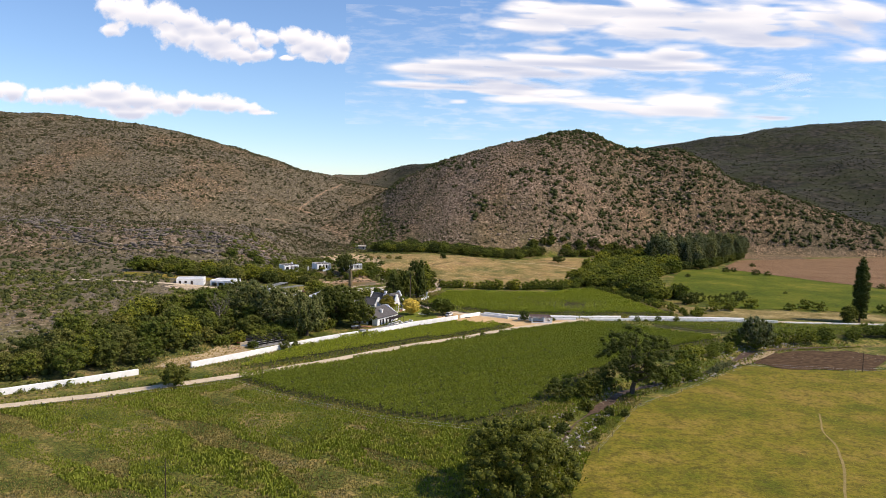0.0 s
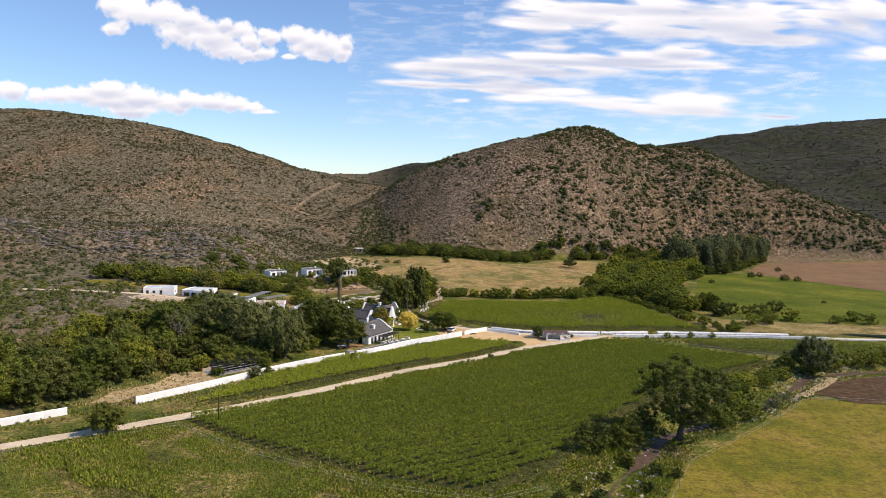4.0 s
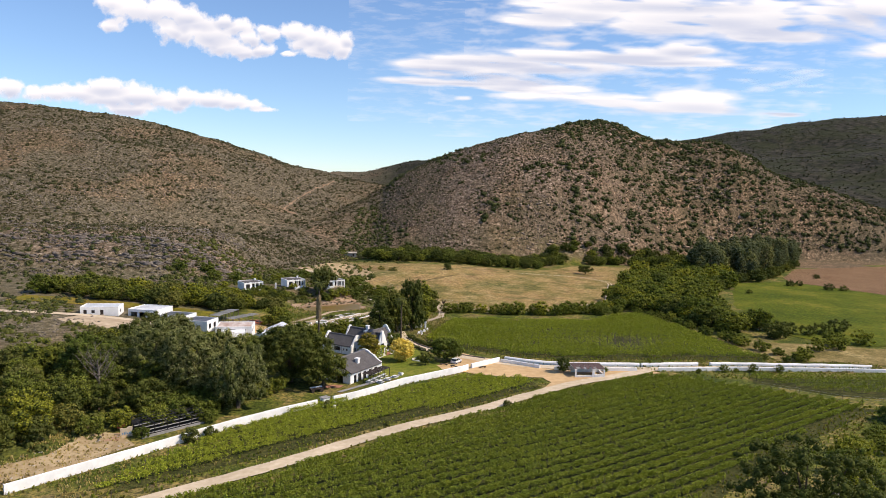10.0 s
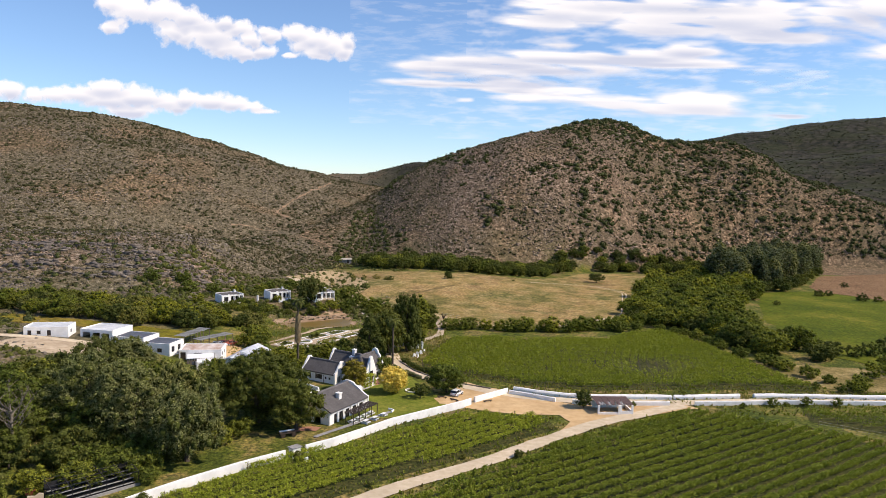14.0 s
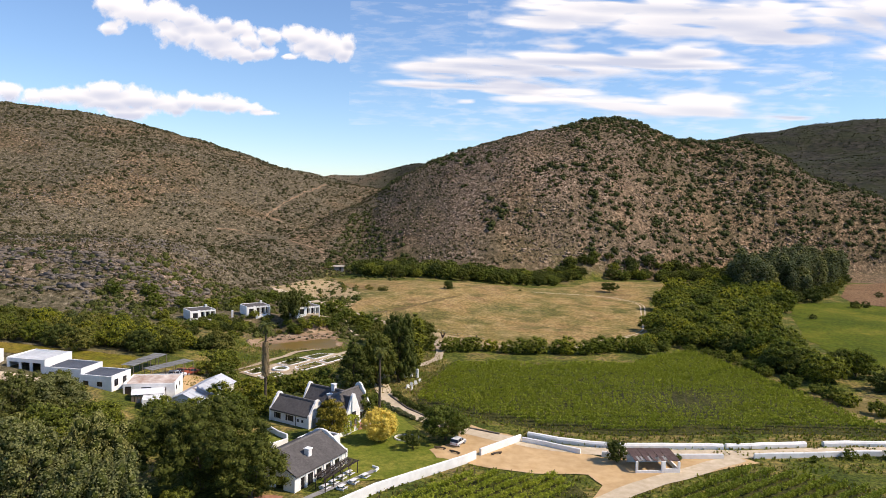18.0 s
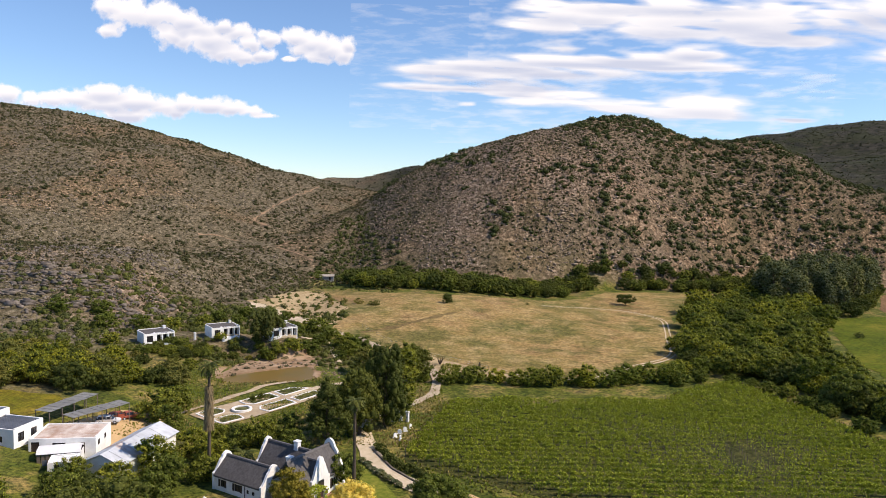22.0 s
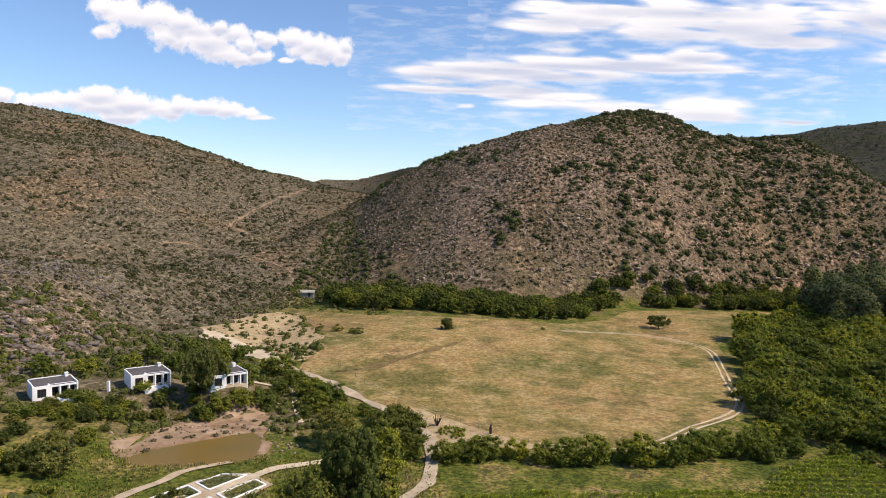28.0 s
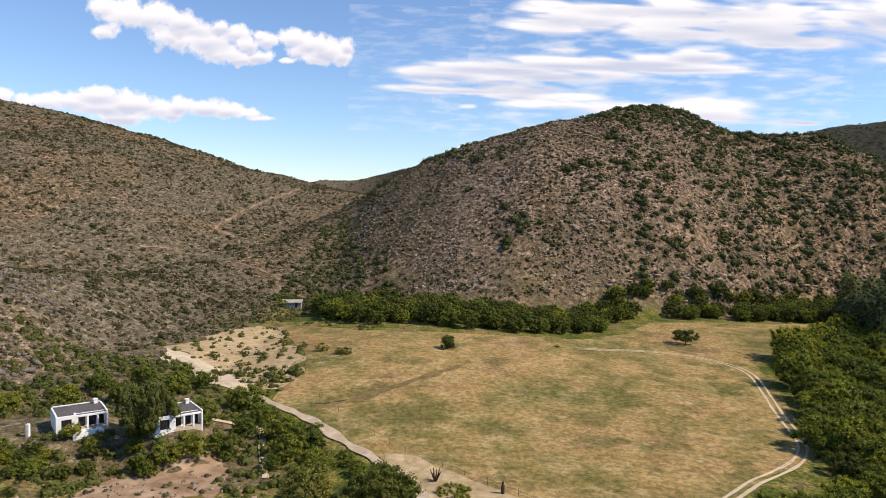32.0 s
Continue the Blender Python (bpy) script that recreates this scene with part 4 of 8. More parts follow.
def wall_part(name, parent, axis, at, thick, a0, a1, z0, z1, holes, mat):
    """A wall in the plane axis = at, from a0 to a1, with rectangular openings (lo, hi, sill, head) through it."""
    bm = bmesh.new()

    def slab(lo, hi, b, t):
        if hi - lo > 0.01 and t - b > 0.01:
            if axis == "x":
                box(bm, at, at + thick, lo, hi, b, t)
            else:
                box(bm, lo, hi, at, at + thick, b, t)
    x = a0
    for lo, hi, sill, head in sorted(holes):
        slab(x, lo, z0, z1)
        slab(lo, hi, z0, sill)
        slab(lo, hi, head, z1)
        x = hi
    slab(x, a1, z0, z1)
    bmesh.ops.remove_doubles(bm, verts=bm.verts[:], dist=0.001)
    return part(name, bm, mat, parent)


def window_part(parent, axis, at, lo, hi, sill, head, out, frame_mat=None, shutters=False, bars=2):
    """Glass with a frame, bars and a sill in an opening; out is the side (+1 or -1) that faces outdoors."""
    frame_mat = frame_mat or M["dark_wood"]
    g = 0.10

    def bx(bm, a, b, z0, z1, d0, d1):
        p, q = sorted((at + out * d0, at + out * d1))
        if axis == "x":
            box(bm, p, q, a, b, z0, z1)
        else:
            box(bm, a, b, p, q, z0, z1)
    bm = bmesh.new()
    bx(bm, lo + 0.01, hi - 0.01, sill + 0.01, head - 0.01, -g - 0.05, -g - 0.02)
    w = part("window", bm, M["glass"], parent, "dark reflecting window glass")
    for z0, z1 in ((sill, sill + 0.07), (head - 0.07, head)):
        bm = bmesh.new()
        bx(bm, lo, hi, z0, z1, -g, -g + 0.07)
        part("frame_rail", bm, frame_mat, w)
    for k in range(bars + 1):
        c = lo + (hi - lo) * k / bars
        c = min(max(c, lo + 0.04), hi - 0.04)
        bm = bmesh.new()
        bx(bm, c - 0.035, c + 0.035, sill + 0.07, head - 0.07, -g, -g + 0.07)
        part("frame_bar", bm, frame_mat, w)
    if shutters:
        for a, b in ((lo - (hi - lo) * 0.42, lo - 0.03), (hi + 0.03, hi + (hi - lo) * 0.42)):
            bm = bmesh.new()
            bx(bm, a, b, sill - 0.02, head + 0.02, 0.01, 0.06)
            part("shutter", bm, M["dark_wood"], w, "dark wooden shutter")
    return w


def gable_outline(c, half, z0, eave, top):
    """The outline of a curved Cape gable: shoulders, a hollow flank and a rounded head."""
    side = [(half + 0.15, z0), (half + 0.15, eave + 0.25), (half * 0.92, eave + 0.38), (half * 0.74, eave + (top - eave) * 0.32), (half * 0.52, eave + (top - eave) * 0.62),
            (half * 0.36, eave + (top - eave) * 0.74), (half * 0.30, eave + (top - eave) * 0.86), (half * 0.16, eave + (top - eave) * 0.96), (0, top)]
    return [(c + u, z) for u, z in side] + [(c - u, z) for u, z in side[-2::-1]]


def gable_roof(parent, axis, a0, a1, c, half, eave, ridge, mat, over=0.35, label=""):
    """Two thick thatch slopes along an axis."""
    t = 0.28
    k = (ridge - eave) / half
    for sg in (-1, 1):
        o = [(c + sg * (half + over), eave - k * over), (c, ridge), (c, ridge + t * 1.15), (c + sg * (half + over), eave - k * over + t)]
        prism_part("roof_slope", mat, parent, o, axis, a0, a1, label)
    ridge_o = [(c - 0.28, ridge + t * 0.75), (c - 0.16, ridge + t * 1.6), (c + 0.16, ridge + t * 1.6), (c + 0.28, ridge + t * 0.75)]
    prism_part("ridge_cap", M["ridge"], parent, ridge_o, axis, a0, a1)


def chimney(parent, x, y, z0, z1, w=0.9):
    ch = box_part("chimney", M["whitewash"], parent, x - w / 2, x + w / 2, y - w / 2, y + w / 2, z0, z1, "white plastered chimney", 0.05)
    box_part("cap", M["whitewash"], ch, x - w * 0.62, x + w * 0.62, y - w * 0.62, y + w * 0.62, z1 - 0.1, z1 + 0.12, "", 0.05)


M["ridge"] = plain("ridge_plaster", (0.10, 0.09, 0.088), (0.17, 0.16, 0.155), 2.0)

# ---- the farmhouse ----
house = thing("farmhouse", "white Cape Dutch farmhouse with curved gables and grey thatch", "house", pose(-29, 291.5, -0.05, 0, 0, -30))
W, T = M["whitewash"], M["thatch_grey"]
# near wing
wall_part("wall", house, "y", 0.0, 0.4, -10.0, 0.6, -0.8, 2.75, [(-8.6, -7.6, 1.0, 2.2), (-5.2, -4.0, 1.0, 2.2), (-2.5, -2.0, 1.2, 1.8), (-1.3, -0.7, 1.2, 1.8)], W)
for lo, hi, s, h in ((-8.6, -7.6, 1.0, 2.2), (-5.2, -4.0, 1.0, 2.2)):
    window_part(house, "y", 0.0, lo, hi, s, h, -1, None, True)
for lo, hi in ((-2.5, -2.0), (-1.3, -0.7)):
    window_part(house, "y", 0.0, lo, hi, 1.2, 1.8, -1)
box_part("wall", W, house, -10.0, 0.6, 5.1, 5.5, -0.8, 2.75)
prism_part("gable", W, house, gable_outline(2.75, 2.8, -0.8, 2.75, 6.0), "x", -10.4, -9.98, "curved white gable")
prism_part("gable", W, house, gable_outline(2.75, 2.8, -0.8, 2.75, 5.9), "x", 0.55, 0.95, "curved white gable")
box_part("door", M["grey_plank"], house, 0.96, 1.02, 1.0, 2.0, 0.0, 2.1, "grey wooden door")
window_part(house, "x", 0.97, 3.4, 4.0, 1.1, 2.0, 1)
gable_roof(house, "x", -9.97, 0.54, 2.75, 2.75, 2.75, 5.1, T, 0.3, "weathered grey thatch")
box_part("downpipe", M["black_steel"], house, -2.9, -2.8, -0.08, -0.003, -0.2, 2.9)
# main block along the drive side
wall_part("wall", house, "x", 6.5, 0.4, 2.6, 13.0, -0.8, 3.5, [(3.3, 4.3, 0.9, 2.5), (10.2, 11.2, 0.9, 2.5)], W)
for lo, hi in ((3.3, 4.3), (10.2, 11.2)):
    window_part(house, "x", 6.9, lo, hi, 0.9, 2.5, 1, M["white_sheet"], True)
box_part("wall", W, house, 1.0, 6.5, 2.6, 3.0, -0.8, 3.5)
box_part("wall", W, house, 0.9, 1.3, 5.5, 13.0, -0.8, 3.5)
prism_part("gable", W, house, gable_outline(3.9, 3.05, -0.8, 3.5, 8.0), "y", 13.0, 13.42, "curved white gable")
gable_roof(house, "y", 2.3, 12.98, 3.9, 3.0, 3.5, 6.8, T, 0.35, "weathered grey thatch")
prism_part("gable", W, house, gable_outline(6.9, 2.1, -0.8, 3.5, 7.4), "x", 6.92, 7.34, "curved white entrance gable")
window_part(house, "x", 7.36, 6.6, 7.2, 4.4, 5.4, 1)
gable_roof(house, "x", 3.9, 6.9, 6.9, 1.9, 3.6, 6.2, T, 0.1, "weathered grey thatch")
door = box_part("door", M["dark_wood"], house, 7.35, 7.42, 6.2, 7.6, 0.5, 3.0, "dark panelled front door")
box_part("fanlight", M["glass"], door, 7.35, 7.43, 6.25, 7.55, 3.02, 3.4)
# stoep with low walls and steps
box_part("stoep", M["brick_red"], house, 6.95, 9.6, -0.8, 9.5, -0.6, 0.45, "raised red-brick stoep")
box_part("stoep_wall", W, house, 9.3, 9.62, -1.2, 5.6, -0.6, 1.15, "low white stoep wall", 0.06)
box_part("stoep_wall", W, house, 9.3, 9.62, 8.0, 10.4, -0.6, 1.15, "low white stoep wall", 0.06)
for k in range(3):
    box_part("step", M["brick_red"], house, 9.62 + 0.34 * k, 9.96 + 0.34 * k, 5.7, 7.9, -0.6, 0.32 - 0.15 * k, "", 0.02)
for y in (1.2, 3.4, 5.4, 8.2, 10.2):
    box_part("pillar", W, house, 9.28, 9.66, y - 0.19, y + 0.19, 1.15, 2.75, "white pergola pillar", 0.04)
for y in (1.0, 2.2, 3.4, 4.6, 5.6):
    box_part("pergola_beam", M["dark_wood"], house, 7.0, 9.9, y - 0.06, y + 0.06, 2.76, 2.9)
# back wing
box_part("wall", W, house, -7.2, 0.9, 7.2, 7.6, -0.8, 3.2)
box_part("wall", W, house, -7.2, 0.9, 11.9, 12.3, -0.8, 3.2)
prism_part("gable", W, house, gable_outline(9.75, 2.6, -0.8, 3.2, 7.1), "x", -7.62, -7.2, "curved white gable")
gable_roof(house, "x", -7.18, 3.0, 9.75, 2.55, 3.2, 6.2, T, 0.3, "weathered grey thatch")
chimney(house, -0.5, 9.75, 5.6, 7.5)
chimney(house, 2.6, 4.6, 5.0, 7.0)
rg = np.random.default_rng(31)
k = 900
c = np.stack([rg.uniform(7.2, 9.8, k), rg.uniform(0.6, 6.0, k), 2.95 + 0.25 * rg.random(k)], -1)
c[k // 2:, 2] = rg.uniform(0.6, 2.9, k - k // 2)
c[k // 2:, 0] = 9.75 + 0.2 * rg.random(k - k // 2)
c[k // 2:, 1] = rg.choice([0.9, 2.0, 3.4, 5.3], k - k // 2) + rg.normal(0, 0.3, k - k // 2)
mesh_part("creeper", leaf_mesh("creeper", leaf_quads(c, np.tile([0.4, 0, 0.8], (k, 1)), 0.17, rg), M["leaf_vine_bright"]), house, "green creeper over the pergola")

# ---- the restaurant house ----
rest = thing("restaurant_house", "long white house with grey thatch, glazed front and chimney", "house", pose(-24.2, 259.7, -0.05, 0, 0, -27.3))
front = [(1.6, 2.6, 0.05, 2.15), (3.4, 4.8, 0.05, 2.2), (5.8, 7.2, 0.05, 2.2), (8.4, 9.8, 0.05, 2.2), (11.0, 12.4, 0.7, 2.2)]
wall_part("wall", rest, "x", -0.4, 0.4, 0, 14.2, -0.8, 2.9, front, W)
for lo, hi, s, h in front:
    window_part(rest, "x", 0.0, lo, hi, s, h, 1, M["dark_wood"], False, 2)
for y in (3.0, 5.3, 7.8, 10.4, 13.0):
    box_part("pilaster", W, rest, 0.003, 0.16, y - 0.22, y + 0.22, -0.6, 2.8)
wall_part("wall", rest, "y", 0.0, 0.4, -11.0, -0.4, -0.8, 2.9, [(-4.4, -2.4, 0.0, 2.3)], W)
box_part("wall", W, rest, -11.0, -10.6, 0.4, 14.2, -0.8, 2.9)
arch = [(-2.5 + 1.25 * math.cos(a), 1.3 + 1.1 * math.sin(a)) for a in [math.pi * k / 8 for k in range(9)]]
prism_part("gable", W, rest, gable_outline(-5.6, 5.6, -0.8, 2.9, 6.0), "y", 14.2, 14.62, "curved white gable")
prism_part("gable", W, rest, [(-10.9, 2.85), (-0.3, 2.85), (-5.6, 5.35)], "y", 0.01, 0.38, "white plastered gable end")
gable_roof(rest, "y", 0.0, 14.18, -5.6, 5.5, 2.9, 5.4, T, 0.45, "weathered grey thatch")
chimney(rest, -2.4, 6.4, 3.6, 5.3, 1.0)
box_part("flat_roof", M["thatch_grey"], rest, -11.4, -6.4, 14.66, 20.5, 2.4, 2.7, "dark flat roof of a back room")
box_part("parapet", W, rest, -6.4, -6.05, 14.66, 20.5, -0.6, 3.0, "", 0.05)
box_part("parapet", W, rest, -11.75, -11.4, 14.66, 20.5, -0.6, 3.0, "", 0.05)
box_part("parapet", W, rest, -11.75, -6.05, 20.5, 20.85, -0.6, 3.0, "", 0.05)
box_part("porch_floor", M["brick_red"], rest, -5.4, -1.2, -3.2, -0.02, -0.6, 0.12, "red-brick porch floor")

perg = thing("pergola", "dark slatted timber pergola over white outdoor tables", "pergola", pose(-24.2, 259.7, 0, 0, 0, -27.3))
for y in (2.9, 5.2, 7.6, 9.9, 12.2):
    for x in (2.1, 4.1):
        box_part("post", M["dark_wood"], perg, x - 0.06, x + 0.06, y - 0.06, y + 0.06, -0.2, 2.4)
for x in (2.1, 4.1):
    box_part("beam", M["dark_wood"], perg, x - 0.07, x + 0.07, 2.6, 12.5, 2.4, 2.56)
for i in range(22):
    y = 2.75 + i * 0.44
    box_part("slat", M["dark_wood"], perg, 1.7, 4.5, y, y + 0.26, 2.56, 2.61)


def picnic_table(x, y):
    t = thing("picnic_table", "white-painted picnic table with benches under the pergola", "table", pose(-24.2, 259.7, 0, 0, 0, -27.3) @ pose(x, y, 0), "picnic tables")
    box_part("tabletop", M["white_sheet"], t, -0.4, 0.4, -0.7, 0.7, 0.70, 0.76)
    for s in (-1, 1):
        box_part("bench", M["white_sheet"], t, s * 0.75 - 0.13, s * 0.75 + 0.13, -0.7, 0.7, 0.40, 0.45)
        box_part("leg", M["white_sheet"], t, -0.8, 0.8, s * 0.5 - 0.04, s * 0.5 + 0.04, -0.05, 0.40)
        box_part("leg", M["white_sheet"], t, -0.1, 0.1, s * 0.5 - 0.03, s * 0.5 + 0.03, 0.40, 0.70)


for i in range(4):
    picnic_table(3.1, 4.1 + 2.3 * i)
for i in range(3):
    picnic_table(5.6 + 0.3 * i, 5.4 + 3.0 * i)
ribbon("garden_path", [(-26, 252.4), (-23, 256.2), (-18.6, 262), (-14, 267.2), (-12, 270)], 1.1, M["grey_plank"], "narrow paved garden path edging the lawn", "path", 1.0, 0.16, 0.1)
wall_line("garden_kerb", [(-12.6, 271.4), (-11.4, 270.6), (-11.8, 269.2)], 0.5, 0.3, "low curved white garden kerb")
ribbon("brick_apron", [(-31, 256), (-28, 258), (-26, 257)], 2.4, M["brick_red"], "worn red-brick paving beside the porch", "paving", 1.0, 0.15, 0.1)
cart = thing("ox_wagon", "old dark wooden wagon parked under the oak", "wagon", pose(-31.5, 252.6, 0.1, 0, 0, 30))
box_part("bed", M["dark_wood"], cart, -1.6, 1.6, -0.6, 0.6, 0.7, 0.85)
for sx in (-1.1, 1.1):
    for sy in (-0.7, 0.7):
        bm = bmesh.new()
        bmesh.ops.create_cone(bm, cap_ends=True, segments=14, radius1=0.45, radius2=0.45, depth=0.1, matrix=pose(sx, sy, 0.42, 90))
        part("wheel", bm, M["dark_wood"], cart)
box_part("side_board", M["white_sheet"], cart, -1.6, 1.6, 0.6, 0.66, 0.85, 1.15, "pale side board")
# courtyard with round pool and white walls
wall_line("courtyard_wall", [(-37.5, 291), (-33.5, 286.5), (-31.4, 284.8), (-30.8, 282.4), (-33, 279.6), (-38, 283)], 1.1, 0.4, "curved white courtyard wall beside the house")
sheet("courtyard_lawn", [(-38.5, 289), (-34.5, 286), (-32, 284), (-31.6, 282.5), (-34, 280.5), (-38, 283.5)], M["lawn"], "small courtyard lawn", "lawn", 1.5, 0.12)
ring = thing("garden_ring", "round white-walled flower bed on the lawn", "planter", pose(-7.3, 287.0, 0.05))
bm = bmesh.new()
for i in range(24):
    a0, a1 = 2 * math.pi * i / 24, 2 * math.pi * (i + 1) / 24
    v = [bm.verts.new((r * math.cos(a), r * math.sin(a) * 0.75, z)) for a in (a0, a1) for r, z in ((2.6, -0.2), (2.6, 0.45), (2.25, 0.45), (2.25, -0.2))]
    for k in range(3):
        bm.faces.new((v[k], v[k + 4], v[k + 5], v[k + 1]))
part("ring_wall", bm, M["whitewash"], ring)
rg = np.random.default_rng(4)
c = np.stack([rg.normal(0, 0.9, 500), rg.normal(0, 0.7, 500), rg.uniform(0.1, 0.8, 500)], -1)
mesh_part("planting", leaf_mesh("planting", leaf_quads(c, np.tile([0, 0, 1.0], (500, 1)), 0.14, rg), M["leaf_grey"]), ring, "grey-green planting")


def log_bench(x, y, turn):
    b = thing("log_bench", "rough dark log bench on the sand", "bench", pose(x, y, gz(x, y) + 0.1, 0, 0, turn), "log benches")
    bm = bmesh.new()
    tube(bm, [(-1.2, 0, 0.35), (0, 0.1, 0.38), (1.2, 0, 0.33)], [0.16, 0.18, 0.14], 8)
    part("log", bm, M["bark"], b)
    for s in (-0.8, 0.8):
        box_part("leg", M["bark"], b, s - 0.1, s + 0.1, -0.15, 0.15, -0.1, 0.25)


log_bench(-0.4, 281.3, -15)
log_bench(2.5, 279.3, -35)
log_bench(10.6, 279.4, 30)


# ---- vehicles ----
def car(name, label, x, y, turn, length, paint, estate=True, h=1.5, bump=0.0):
    e = thing(name, label, "car", pose(x, y, gz(x, y) + 0.14 + bump, 0, 0, turn))
    l, w = length / 2, 0.86
    prof = [(-l, 0.35), (-l, 0.85), (-l + 0.12, 0.98), (-l * 0.25, 1.0), (l * 0.45, 0.95), (l - 0.15, 0.8), (l, 0.6), (l, 0.35)]
    bm = bmesh.new()
    lo = [bm.verts.new((u, -w, z)) for u, z in prof]
    hi = [bm.verts.new((u, w, z)) for u, z in prof]
    bm.faces.new(lo)
    bm.faces.new(hi[::-1])
    for i in range(len(lo)):
        j = (i + 1) % len(lo)
        bm.faces.new((lo[j], lo[i], hi[i], hi[j]))
    bmesh.ops.bevel(bm, geom=bm.edges[:], offset=0.06, segments=2, affect="EDGES")
    part("body", bm, paint, e)
    r = -l + 0.1 if estate else -l * 0.55
    cab = [(r, 0.97, 0.84), (r + 0.25, h, 0.68), (l * 0.12, h + 0.02, 0.68), (l * 0.48, 0.97, 0.82)]
    bm = bmesh.new()
    a = [bm.verts.new((u, -s, z)) for u, z, s in cab]
    b = [bm.verts.new((u, s, z)) for u, z, s in cab]
    bm.faces.new(a)
    bm.faces.new(b[::-1])
    for i in range(4):
        j = (i + 1) % 4
        bm.faces.new((a[j], a[i], b[i], b[j]))
    cabin = part("windows", bm, M["glass"], e, "dark car windows")
    box_part("roof", paint, e, r + 0.2, l * 0.16, -0.7, 0.7, h - 0.02, h + 0.06, "", 0.03)
    for u in (r + 0.3, -l * 0.1, l * 0.3):
        for s in (-1, 1):
            box_part("pillar", paint, e, u - 0.05, u + 0.05, s * 0.75 - 0.04, s * 0.75 + 0.04, 0.96, h)
    for u in (-l * 0.62, l * 0.62):
        for s in (-1, 1):
            bm = bmesh.new()
            bmesh.ops.create_cone(bm, cap_ends=True, segments=16, radius1=0.33, radius2=0.33, depth=0.22, matrix=pose(u, s * 0.8, 0.33, 90))
            wh = part("wheel", bm, M["rubber"], e)
            bm = bmesh.new()
            bmesh.ops.create_cone(bm, cap_ends=True, segments=12, radius1=0.2, radius2=0.2, depth=0.24, matrix=pose(u, s * 0.8, 0.33, 90))
            part("rim", bm, M["zinc"], wh)
    for s in (-0.62, 0.62):
        box_part("headlight", M["white_sheet"], e, l - 0.05, l + 0.01, s - 0.14, s + 0.14, 0.58, 0.72)
        box_part("tail_light", M["car_red"], e, -l - 0.01, -l + 0.05, s - 0.12, s + 0.12, 0.6, 0.85)
    return e


car("hatchback_car", "white hatchback car parked under the shade tree", 3.2, 284.2, 62, 3.9, M["car_white"])
car("station_wagon", "white station wagon parked beside the carport", -68.6, 322.6, 12, 4.6, M["car_white"])
car("old_car", "rusty red old car parked under the carport", -66.3, 327.2, 40, 4.2, M["car_red"], False)
car("old_car", "rusty red old car half under the carport", -68.2, 326.2, 40, 4.0, M["car_red"], True, 1.3)

# ---- farm buildings ----
def slab_house(name, label, x, y, turn, w, d, h, roof_mat, roof_label, holes=(), side_holes=(), z=None, fall=0.25, bay=()):
    """A plain white building with parapets round a sloping sheet roof: front at y = 0, width along x."""
    zb = gz(x, y) if z is None else z
    e = thing(name, label, "building", pose(x, y, zb, 0, 0, turn))
    wall_part("wall", e, "y", 0, 0.3, 0, w, -2.2, h, list(holes), W)
    box_part("wall", W, e, 0, w, d - 0.3, d, -2.2, h + 0.15)
    box_part("wall", W, e, 0, 0.3, 0.3, d - 0.3, -2.2, h + 0.15)
    wall_part("wall", e, "x", w - 0.3, 0.3, 0.3, d - 0.3, -2.2, h + 0.15, list(side_holes), W)
    prism_part("roof", roof_mat, e, [(0.3, h - 0.12 - fall), (d - 0.3, h - 0.12), (d - 0.3, h - 0.04), (0.3, h - 0.04 - fall)], "x", 0.3, w - 0.3, roof_label)
    n = int((w - 0.6) / 0.45)
    for i in range(n):
        u = 0.35 + i * (w - 0.7) / n
        prism_part("rib", roof_mat, e, [(0.32, h - 0.04 - fall), (d - 0.32, h - 0.04), (d - 0.32, h + 0.02), (0.32, h + 0.02 - fall)], "x", u, u + 0.07)
    for lo, hi, s, hd in holes:
        if s > 0.2:
            window_part(e, "y", 0, lo, hi, s, hd, -1)
        elif not bay:
            box_part("door", M["dark_wood"], e, lo, hi, 0.1, 0.16, s, hd, "dark wooden door")
    for lo, hi, s, hd in side_holes:
        window_part(e, "x", w, lo, hi, s, hd, 1)
    return e


slab_house("store_building", "flat white store building with a pale roof", -117.4, 304.6, 12, 11.5, 7, 3.0, M["zinc"], "pale sheet roof", [(1, 2, 0, 2.1), (3.4, 4.4, 1, 2), (6, 7, 0, 2.1)], [(2, 3, 1, 2)], 7.2)
slab_house("garage_building", "white three-bay garage with striped sheet roof", -104.2, 309.6, -10.5, 10.4, 9, 3.2, M["zinc"], "white and blue sheet roof", [(0.8, 3.3, -1.2, 2.3), (4.0, 6.3, -1.2, 2.3), (7.0, 9.3, -1.2, 2.3)], [], 6.0, 0.3, (1,))
slab_house("winery_building", "long white building with blue-grey roof", -93.9, 307.7, -10.5, 9.6, 7.5, 3.1, M["solar_blue"], "blue-grey sheet roof", [(1, 2.4, 0.9, 2), (4, 5.4, 0.9, 2)], [], 4.6)
slab_house("winery_building", "white building with blue-grey roof and tall end windows", -84.4, 305.0, -10.5, 8.4, 7.0, 3.4, M["solar_blue"], "blue-grey sheet roof", [(1, 2.4, 0.9, 2), (4.6, 6, 0.9, 2)], [(1.0, 2.4, 0.9, 2.5), (4.0, 5.4, 0.9, 2.5)], 3.4)
